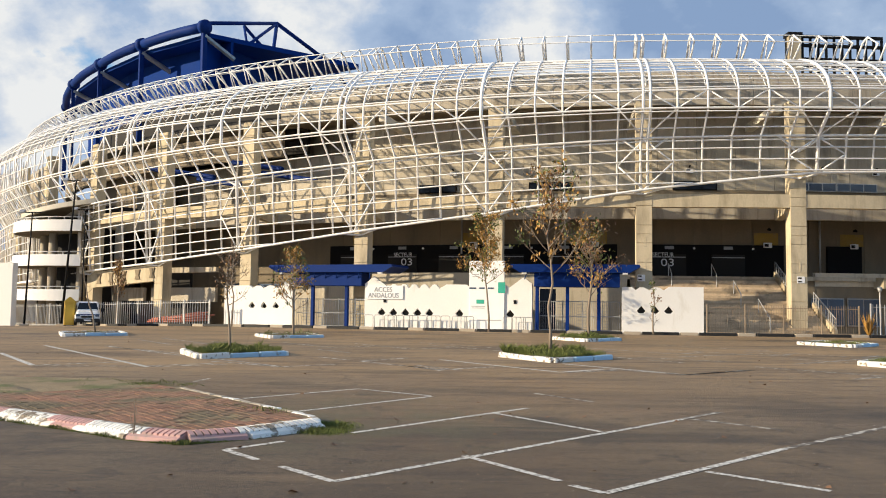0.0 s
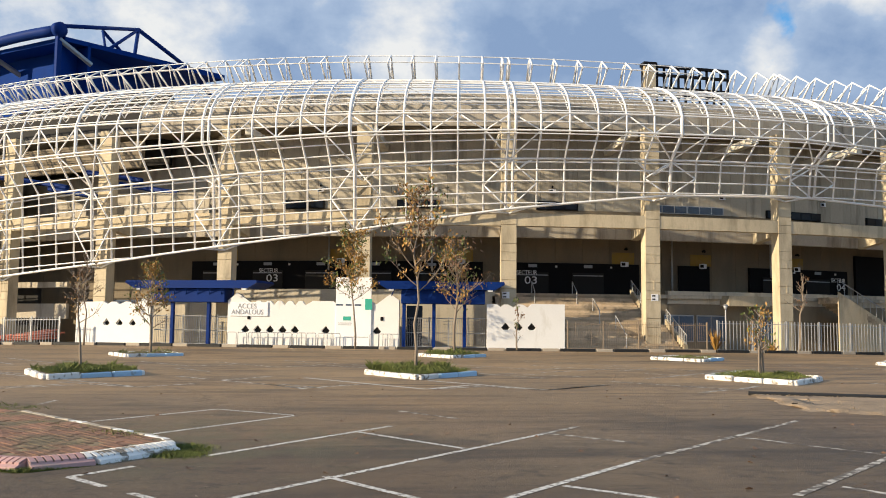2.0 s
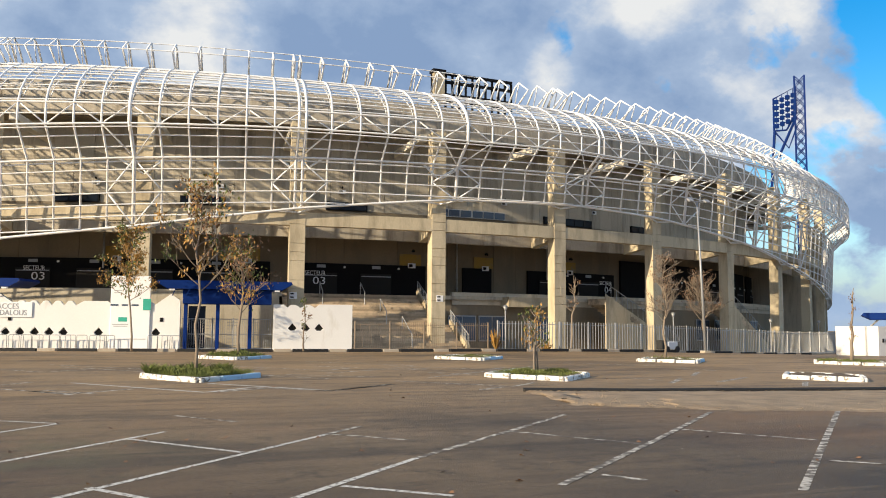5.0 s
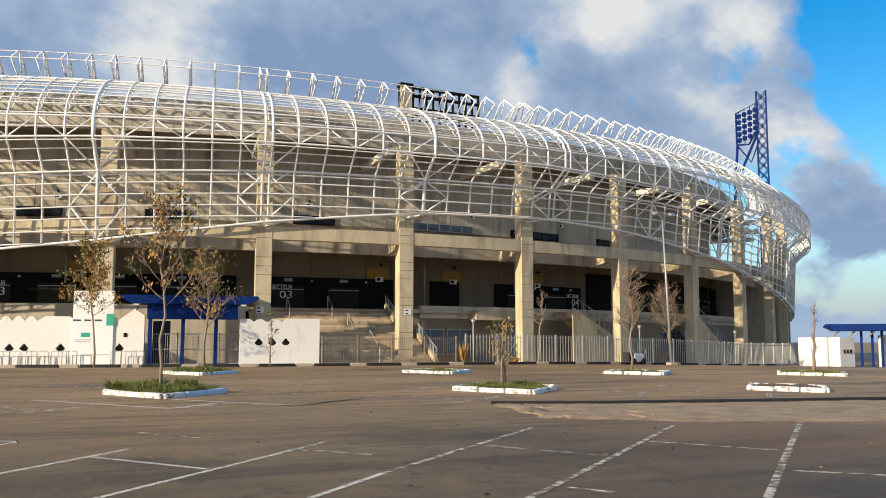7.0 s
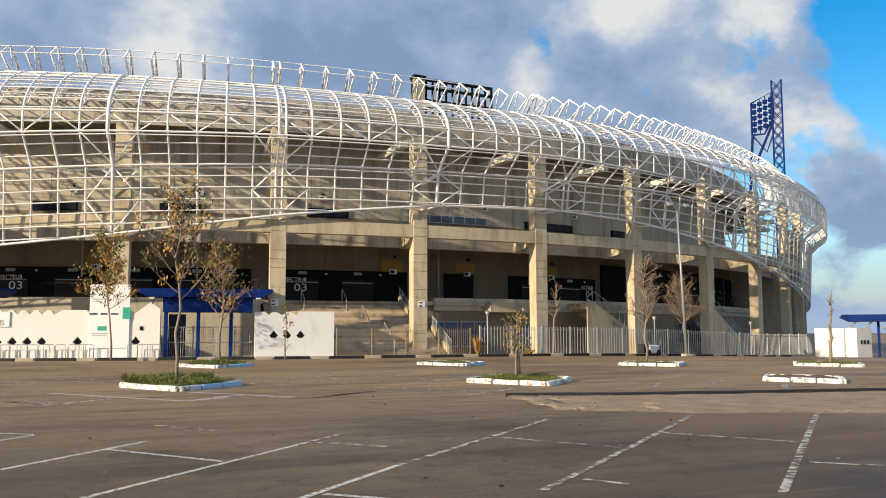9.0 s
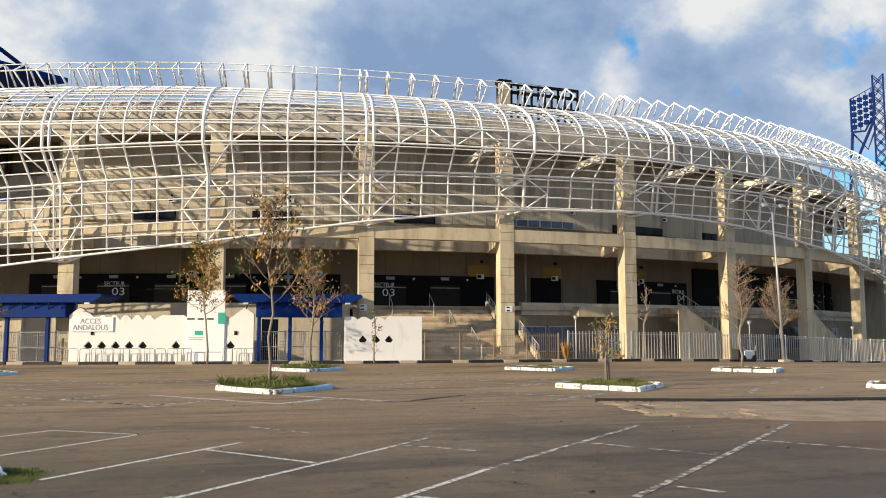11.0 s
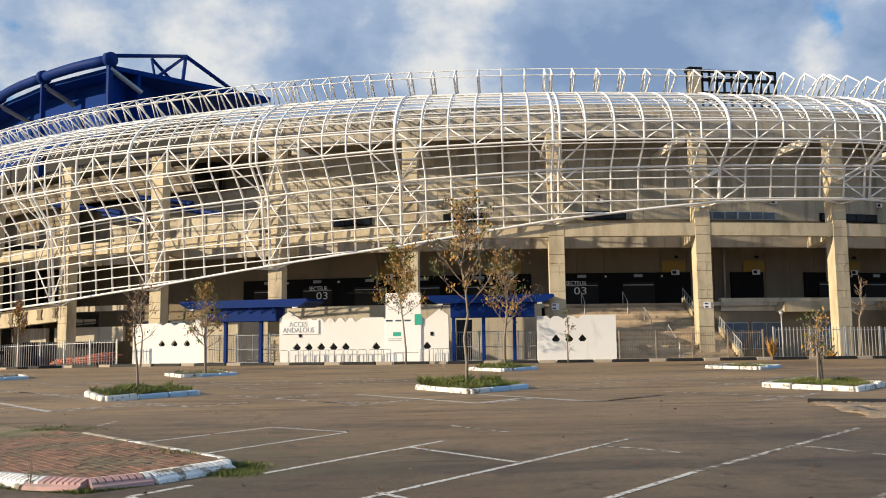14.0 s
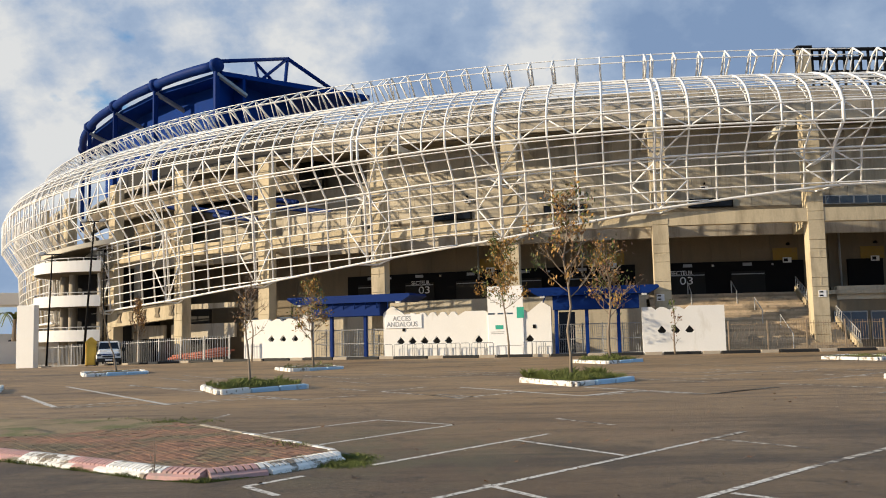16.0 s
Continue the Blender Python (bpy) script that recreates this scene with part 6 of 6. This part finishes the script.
def build_brick_island():
    rng = random.Random(77)
    g = thing("paved_island", (-4.5, 14, 0), "raised traffic island of red pavers with striped red and white kerbs", "traffic island")
    o = Vector((-4.5, 14, 0))
    cx = sum(p[0] for p in OUT) / len(OUT); cy = sum(p[1] for p in OUT) / len(OUT)
    bed = [((x - cx) * 0.985 + cx, (y - cy) * 0.985 + cy) for x, y in OUT]
    m = Mesh()
    m.add([Vector((x, y, 0.106)) - o for x, y in bed] + [Vector((x, y, -0.05)) - o for x, y in bed],
          [tuple(range(len(bed)))] + [(i, (i + 1) % len(bed), (i + 1) % len(bed) + len(bed), i + len(bed)) for i in range(len(bed))])
    part("bed", m, M["dirt"], g, "sandy soil bed between the pavers")
    # kerb stones, each a short block with a rounded upper edge
    k = 0
    for (x0, y0), (x1, y1) in zip(OUT, OUT[1:] + OUT[:1]):
        d = Vector((x1 - x0, y1 - y0, 0))
        back = y0 > 15.0 or y1 > 16.0 or x0 == -1.81
        if min(y0, y1) > 15.9:
            continue
        n = max(1, round(d.length / 0.085)) if not back else max(1, round(d.length / 0.5))
        ang = math.degrees(math.atan2(d.y, d.x))
        at0 = Matrix.Translation(Vector((x0, y0, 0)) - o) @ pose(0, 0, 0, 0, 0, ang)
        if back:
            for i in range(n):
                w = d.length / n
                part("kerb_stone", Mesh().box(at0 @ pose((i + 0.5) * w, 0, 0.04, rng.uniform(-2, 2), rng.uniform(-2, 2), rng.uniform(-2, 2)), (w - 0.02, 0.13, 0.15), 0.02), M["kerb_white" if rng.random() < 0.7 else "kerb_stone"], g)
            continue
        # sloping kerb: a low wedge and raised ribs, painted in runs of red and white
        wedge = [(-0.14, -0.04), (-0.14, 0.12), (-0.02, 0.13), (0.17, 0.055), (0.20, -0.04)]
        run = max(1, round(d.length / 0.52))
        for i in range(run):
            a, b = d.length * i / run, d.length * (i + 1) / run
            c = Vector((x0, y0, 0)) + d * (i + 0.5) / run
            mat = "kerb_pink" if any(lo < c.x < hi for lo, hi in RED_RUNS) else "kerb_white"
            rings = [[at0 @ Vector((x, yy, zz * 0.85)) for yy, zz in wedge] for x in (a + 0.004, b - 0.004)]
            slot = [(-0.12, 0.10), (-0.12, 0.127), (-0.02, 0.136), (0.09, 0.093), (0.09, 0.06)]
            part("kerb_slot", Mesh().sweep([[at0 @ Vector((x, yy, zz * 0.85)) for yy, zz in slot] for x in (a + 0.01, b - 0.01)]), M["soil"], g, "dark brown strip between the kerb ribs")
            part("kerb_stone", Mesh().sweep(rings), M[mat], g, "faded red kerb stone" if mat == "kerb_pink" else "")
        for i in range(n):
            a, b = d.length * (i + 0.14) / n, d.length * (i + 0.86) / n
            c = Vector((x0, y0, 0)) + d * (i + 0.5) / n
            mat = "kerb_pink" if any(lo < c.x < hi for lo, hi in RED_RUNS) else "kerb_white"
            rib = [(-0.12, 0.11), (-0.12, 0.142), (-0.02, 0.15), (0.10, 0.107), (0.11, 0.07)]
            part("kerb_rib", Mesh().sweep([[at0 @ Vector((x, yy, zz * 0.85)) for yy, zz in rib] for x in (a, b)]), M[mat], g)
    # pavers in running bond
    u = Vector((0.62, -0.785, 0)).normalized()
    v = Vector((-u.y, u.x, 0))
    L, W = 0.235, 0.118
    shape = Mesh().box(ID, (L - 0.007, W - 0.007, 0.06), 0.005).data("paver", M["paver"])
    ang = math.degrees(math.atan2(u.y, u.x))
    spots = []
    for i in range(-70, 70):
        for j in range(-110, 110):
            c = Vector((-4.5, 14, 0)) + u * (i + (0.5 if j % 2 else 0)) * L + v * j * W
            q = (c.x - cx) * 1.045 + cx, (c.y - cy) * 1.045 + cy
            if inside(*q, OUT):
                dirt = noise.noise(Vector((c.x * 0.5, c.y * 0.5, 3)))
                if dirt > 0.3 and rng.random() < 0.06:
                    continue
                spots.append(c)
    spots.sort(key=lambda c: c.y + 0.2 * abs(c.x + 3))
    rest = Mesh()
    for i, c in enumerate(spots):
        at = Matrix.Translation(c - o) @ pose(0, 0, 0.082 + rng.uniform(-0.003, 0.005), rng.uniform(-0.6, 0.6), rng.uniform(-0.6, 0.6), ang + rng.uniform(-1, 1))
        if i < 300:
            part("paver", shape, None, g, at=at)
        else:
            rest.box(at, (L - 0.007, W - 0.007, 0.06))
    tagged(part("pavers", rest, M["paver"], g), kind="stuff")
    # trodden dirt over the far corner
    ring = [(-5.2, 16.3), (-5.9, 17.2), (-6.6, 17.75), (-9.0, 18.15), (-11.0, 18.2), (-11.3, 16.4), (-10.0, 15.5), (-8.6, 14.7), (-7.6, 14.7), (-6.8, 15.1), (-6.0, 15.7)]
    dirt = Mesh()
    mid = Vector((-8.3, 16.5, 0.14))
    fine = []
    for (x0, y0), (x1, y1) in zip(ring, ring[1:] + ring[:1]):
        for k in range(6):
            fine.append(Vector((x0 + (x1 - x0) * k / 6 + rng.uniform(-.1, .1), y0 + (y1 - y0) * k / 6 + rng.uniform(-.1, .1), 0.114)))
    inner = [mid.lerp(q, 0.8) + Vector((0, 0, 0.004 + rng.uniform(0, 0.014))) for q in fine]
    n = len(fine)
    dirt.add([q - o for q in fine + inner] + [mid - o], [(i, (i + 1) % n, n + (i + 1) % n, n + i) for i in range(n)] + [(n + i, n + (i + 1) % n, 2 * n) for i in range(n)])
    part("dirt_cover", dirt, M["dirt"], g, "trodden olive-brown dirt over the pavers", smooth=True)
    # grass at the tip, along the back edge and in the joints of the kerb
    def tip(r):
        return Vector((-1.55 + r.gauss(0, 0.17), 11.85 + r.gauss(0, 0.24), 0.0))
    grass_patch(tip, 3000, 5, None, (0.025, 0.10), "kerb_grass")

    def foot(r):
        pts = OUT[:7]
        i = r.randint(0, len(pts) - 2)
        a, b = Vector((*pts[i], 0)), Vector((*pts[i + 1], 0))
        c = a.lerp(b, r.random())
        return Vector((c.x + r.uniform(-0.05, 0.05), c.y - r.uniform(0.1, 0.26), 0))
    grass_patch(foot, 4200, 6, None, (0.02, 0.085), "kerb_grass")

    def back(r):
        a, b = Vector((-6.6, 17.7, 0)), Vector((-2.0, 12.5, 0))
        c = a.lerp(b, r.random())
        return Vector((c.x + r.gauss(-0.1, 0.16), c.y + r.gauss(-0.05, 0.16), 0.09))
    grass_patch(back, 1100, 7, None, (0.02, 0.09), "kerb_grass")

    def patch(r):
        return Vector((-5.9 + r.gauss(0, 0.5), 16.9 + r.gauss(0, 0.25), 0.09))
    grass_patch(patch, 1300, 8, None, (0.03, 0.12), "kerb_grass")
    # one dry weed stalk
    m = Mesh()
    for _ in range(5):
        m.tube((0, 0, 0), (rng.uniform(-0.07, 0.07), rng.uniform(-0.1, 0.1), rng.uniform(0.2, 0.6)), 0.004, 4)
    single("dry_weed", m, M["bark"], "dry weed stalks at the kerb", "weed", at=Matrix.Translation((-3.72, 10.75, 0.02)))


build_brick_island()


# ================= lamp posts, van, booth =================
def floodlight_pole(at, h, label, heads=2, lean=0.0, r=0.11, mat="grey_steel"):
    g = thing("lamp_post", at, label, "lamp post", "lamp posts")
    part("base", Mesh().box(pose(0, 0, 0.08), (0.6, 0.6, 0.2), 0.03), M["kerb_stone"], g)
    part("pole", Mesh().tube((0, 0, 0), (lean, 0, h), r, 10, r * 0.55), M[mat], g, smooth=True)
    part("crossbar", Mesh().tube((lean - 0.8, 0, h), (lean + 0.8, 0, h), 0.05, 6), M[mat], g)
    for i in range(heads):
        x = lean + (-0.75 if i % 2 == 0 else 0.75)
        part("lamp_head", Mesh().box(pose(x, -0.2, h + 0.05 + 0.12 * (i // 2), 35), (0.46, 0.4, 0.16), 0.04), M["grey_steel"], g, "grey floodlight head")


def at_ground(az, d):
    x, y = d * math.sin(radians(az)), d * math.cos(radians(az))
    return (x, y, ground_z(x, y))


floodlight_pole(at_ground(-23.4, 76), 11.6, "tall dark floodlight pole beside the spiral ramp", 2, 0.75, mat="black_wall")
floodlight_pole(at_ground(-25.4, 80), 9.4, "dark floodlight pole by the ramp", 1, 0.3, 0.09, mat="black_wall")
floodlight_pole(at_ground(-22.3, 78), 9.6, "thin dark pole by the lattice", 1, 0.0, 0.08, mat="black_wall")
floodlight_pole(at_ground(39.0, 68), 11.2, "tall grey floodlight pole near the fence", 2, -0.55)


def park_lamp(s, off, h):
    p = E(s, off)
    g = thing("park_lamp", (p.x, p.y, ground_z(p.x, p.y)), "low park lamp with a white globe hood behind the fence", "lamp post", "park lamps")
    part("pole", Mesh().tube((0, 0, 0), (0, 0, h), 0.05, 8), M["grey_steel"], g)
    part("hood", Mesh().path([(0, 0, h), (0, 0, h + 0.12), (0, 0, h + 0.28)], 0.08, 10, 0.17), M["fence"], g, smooth=True)
    part("cap", Mesh().path([(0, 0, h + 0.28), (0, 0, h + 0.36)], 0.22, 10, 0.07), M["grey_steel"], g)


for s in (3.9, 21.0, 36.5, 50.0):
    park_lamp(s, -1.2, 3.0)


def build_van():
    x, y, z = at_ground(-21.95, 71.5)
    g = thing("van", (x, y, z), "white panel van with a black bumper parked by the fence", "van", turn=22)
    prof = [(-0.90, 0.36), (-0.92, 0.85), (-0.88, 1.08), (-0.76, 1.72), (-0.64, 1.84), (0.64, 1.84), (0.76, 1.72), (0.88, 1.08), (0.92, 0.85), (0.90, 0.36)]
    rings = []
    for y0, k, top in ((0.0, 0.90, 0.36), (0.12, 0.96, 0.46), (0.85, 1.0, 0.54), (1.02, 1.0, 0.60), (1.75, 1.0, 0.97), (2.1, 1.0, 1.0), (4.1, 1.0, 1.0), (4.25, 0.97, 0.97)):
        rings.append([(a * k, y0, 0.36 + (b - 0.36) * (top if b > 1.0 else max(top, 0.95))) for a, b in prof])
    part("body", Mesh().sweep(rings), M["car_white"], g)
    part("windscreen", Mesh().prism([(-0.74, 0.0), (0.74, 0.0), (0.62, 0.78), (-0.62, 0.78)], pose(0, 0.98, 1.22, -50), 0.03), M["glass_dark"], g, "dark raked windscreen")
    part("bumper", Mesh().box(pose(0, -0.02, 0.40), (1.74, 0.22, 0.30), 0.05), M["rubber"], g, "black bumper")
    part("grille", Mesh().box(pose(0, -0.01, 0.68), (0.9, 0.06, 0.14), 0.02), M["rubber"], g, "black grille")
    part("stripe", Mesh().box(pose(0, 0.02, 0.84), (1.3, 0.06, 0.07)), M["blue"], g, "blue stripe across the nose")
    part("plate", Mesh().box(pose(0, -0.14, 0.42), (0.5, 0.03, 0.11)), M["white_paint"], g)
    for sx in (-1, 1):
        part("headlight", Mesh().box(pose(sx * 0.68, 0.0, 0.80), (0.30, 0.12, 0.2), 0.04), M["window_blue"], g, "clear headlight")
        part("mirror", Mesh().box(pose(sx * 1.04, 1.2, 1.2), (0.22, 0.12, 0.28), 0.03), M["rubber"], g, "black wing mirror")
        part("side_window", Mesh().box(pose(sx * 0.83, 2.0, 1.42), (0.04, 0.9, 0.46), 0.01), M["glass_dark"], g, "dark side window")
        for yy in (0.85, 3.45):
            w = part("wheel", Mesh().tube((sx * 0.74, yy, 0.31), (sx * 0.93, yy, 0.31), 0.31, 18), M["rubber"], g, "black tyre with a grey rim", smooth=False)
            part("rim", Mesh().tube((sx * 0.9, yy, 0.31), (sx * 0.94, yy, 0.31), 0.18, 12), M["grey_steel"], w)


build_van()


def build_booth():
    x, y, z = at_ground(-22.95, 73.0)
    g = thing("sentry_booth", (x, y, z), "narrow yellow sentry booth with a pointed roof", "booth", turn=20)
    part("cabin", Mesh().box(pose(0, 0, 0.95), (0.78, 0.8, 1.75), 0.03), M["yellow"], g)
    part("roof", Mesh().prism([(-0.46, 1.8), (0.46, 1.8), (0.05, 2.2), (-0.05, 2.2)], pose(0, -0.45, 0), 0.9), M["yellow"], g)
    for sx in (-1, 1):
        part("foot", Mesh().box(pose(sx * 0.3, 0, 0.04), (0.12, 0.7, 0.1)), M["rubber"], g)
    part("door_panel", Mesh().box(pose(0, -0.42, 0.9), (0.6, 0.04, 1.45), 0.01), M["yellow"], g)


build_booth()

# bundles of red pipes behind the west fence
for i in range(14):
    rng = random.Random(200 + i)
    s = -49.5 + rng.uniform(-0.4, 0.4)
    a, b = E(s - 2.6 + rng.uniform(-.5, .5), -0.9 - 0.13 * (i % 5), 0.1 + 0.12 * (i // 5)), E(s + 2.9 + rng.uniform(-.5, .5), -1.3 - 0.13 * (i % 5), 0.35 + 0.2 * (i // 4))
    single("pipe", Mesh().path([a, a.lerp(b, 0.5) + Vector((0, 0, -0.06)), b], 0.07, 7), M["red_pipe"], "long brick-red plastic pipe in a pile behind the fence", "pipe", "red pipes", smooth=True)
f = facing(-47.0, -8.5, 0)
single("blue_container", Mesh().box(f @ pose(0, 0, 1.8), (5.5, 1.5, 3.2), 0.04), M["window_blue"], "blue-grey site container under the stand", "container")

# small equipment by the east fence
def build_generator():
    p = E(17.2, 1.7)
    g = thing("generator_cart", (p.x, p.y, ground_z(p.x, p.y)), "small white generator cart with black parts by the fence", "generator", turn=15)
    part("body", Mesh().box(pose(0, 0, 0.55), (1.2, 0.7, 0.6), 0.06), M["car_white"], g)
    part("engine", Mesh().box(pose(-0.95, 0, 0.6), (0.6, 0.6, 0.7), 0.05), M["rubber"], g)
    for sx in (-0.7, 0.5):
        part("wheel", Mesh().tube((sx, -0.42, 0.25), (sx, -0.3, 0.25), 0.25, 14), M["rubber"], g)
    part("handle", Mesh().path([(0.6, 0, 0.5), (1.2, 0, 0.9), (1.2, 0, 1.2)], 0.03, 6), M["grey_steel"], g)


build_generator()


# ================= distance =================
def build_far_east():
    g = thing("gate_building", (65.2, 57.3, -0.65), "white gate building with lozenge openings and a blue canopy", "building", turn=-47)
    part("wall", Mesh().sweep([[(-3.48, 2.7, z), (0, 0, z), (1.25, 1.6, z), (-2.2, 4.3, z)] for z in (0, 2.7)]), M["white_wall"], g)
    part("wall", Mesh().box(pose(5.0, 3.4, 1.45, 0, 0, 12), (3.4, 0.4, 2.9), 0.03), M["white_wall"], g)
    part("canopy", Mesh().prism([(-1.3, 3.7), (-0.5, 3.3), (9.0, 3.3), (9.8, 3.7), (9.6, 3.92), (-1.1, 3.92)], pose(0, 1.2, 0), 4.0), M["blue"], g)
    for x in (1.9, 2.8, 3.6):
        part("post", Mesh().box(pose(x, 2.6, 1.65), (0.22, 0.22, 3.3)), M["blue"], g)
    for x in (-0.6, 0.7, 2.3):
        part("strut", Mesh().tube((x, 2.4, 2.65), (x + 0.7, 1.6, 3.32), 0.09, 6), M["fence"], g, "pale slanting strut under the canopy")
    # the openings are plates, their inner shade given as near-black colour
    for i in range(3):
        w = 0.3 + 0.22 * i
        part("opening", Mesh().box(pose(1.25 * w, 1.6 * w - 0.02, 1.45, 0, 0, 52), (0.2, 0.08, 0.34)), M["dark"], g, "small dark opening")


build_far_east()


def build_far_west():
    g = thing("low_pavilion", (-62, 118, -0.65), "low white flat-roofed pavilion beyond the ramp", "building", turn=25)
    part("roof", Mesh().box(pose(0, 0, 8.2), (26, 8, 1.6), 0.05), M["white_wall"], g)
    part("wall", Mesh().box(pose(0, 1, 2.6), (24, 6, 2.0), 0.05), M["white_wall"], g)
    for i in range(6):
        part("post", Mesh().box(pose(-11 + 4.4 * i, -2.5, 3.7), (0.5, 0.5, 7.4)), M["concrete_grey"], g)
    # near-black panels paint the shade below the pavilion roof
    for i in range(4):
        part("shade", Mesh().box(pose(-9 + 6 * i, -3.2, 1.6), (4.5, 0.2, 2.4)), M["dark"], g)
    for k, (x, y) in enumerate(((-53, 103), (-56, 104), (-50.5, 106))):
        rng = random.Random(k)
        t = thing("palm", (x, y, -0.65), "palm tree with drooping fronds far behind the wall", "palm", "far palms")
        part("trunk", Mesh().tube((0, 0, 0), (0.2, 0, 5.2), 0.28, 8, 0.2), M["bark"], t)
        for i in range(20):
            a = rng.uniform(0, 6.3)
            m = Mesh()
            prev = None
            for j in range(6):
                u = j / 5
                r = 2.4 * u
                p = Vector((0.2 + math.cos(a) * r, math.sin(a) * r, 5.2 + 1.2 * math.sin(u * 2.6) - 1.5 * u * u + rng.uniform(-.05, .05)))
                w = Vector((-math.sin(a), math.cos(a), 0)) * 0.22 * (1 - u * 0.8)
                if prev:
                    m.add([prev[0] - prev[1], prev[0] + prev[1], p + w, p - w], [(0, 1, 2, 3)])
                prev = (p, w)
            part("frond", m, M["leaf_green"], t)
    single("far_wall", Mesh().box(pose(-70, 92, 0.6, 0, 0, 25), (50, 0.3, 2.6)), M["white_wall"], "low white boundary wall in the distance", "wall", kind="structure")


build_far_west()


def build_litter():
    """Dead leaves, chips and twigs blown over the asphalt."""
    rng = random.Random(41)
    for name, mat, label, count, size in (("dead_leaves", "leaf_brown", "dead brown leaves scattered over the asphalt", 260, 0.042), ("stone_chips", "kerb_stone", "pale stone chips scattered over the asphalt", 240, 0.016)):
        m = Mesh()
        for _ in range(count):
            d, a = 5 + 45 * rng.random() ** 1.4, radians(rng.uniform(-30, 54))
            x, y = d * math.sin(a), d * math.cos(a)
            r = size * rng.uniform(0.4, 1.2)
            t = rng.uniform(0, 6.3)
            m.add([(x + r * math.cos(t + k), y + r * math.sin(t + k), ground_z(x, y) + 0.008 + (0.6 * r if k == 1.6 else 0)) for k in (0, 1.6, 3.1, 4.6)], [(0, 1, 2), (0, 2, 3)])
        single(name, m, M[mat], label, "litter", kind="stuff")
    # grit worn out of the asphalt close to the lane
    m = Mesh()
    for _ in range(3000):
        d, a = 6.0 + 13 * rng.random() ** 1.3, radians(rng.uniform(-30, 54))
        x, y = d * math.sin(a), d * math.cos(a)
        if inside(x, y - 0.15, OUT) or inside(x, y + 0.3, OUT) or noise.noise(Vector((x * 0.5, y * 0.5, 9))) < -0.12:
            continue
        r = rng.uniform(0.003, 0.009)
        c = Vector((x, y, ground_z(x, y) + r * 0.3))
        m.add([c + Vector((rng.uniform(.7, 1.4) * r * p, rng.uniform(.7, 1.4) * r * q, rng.uniform(.5, .9) * r * w)) for p, q, w in ((1, 0, 0), (-1, 0, 0), (0, 1, 0), (0, -1, 0), (0, 0, 1))], [(0, 2, 4), (2, 1, 4), (1, 3, 4), (3, 0, 4)])
    single("grit", m, M["gravel"], "loose dark grit worn out of the asphalt", "grit", kind="stuff")


build_litter()
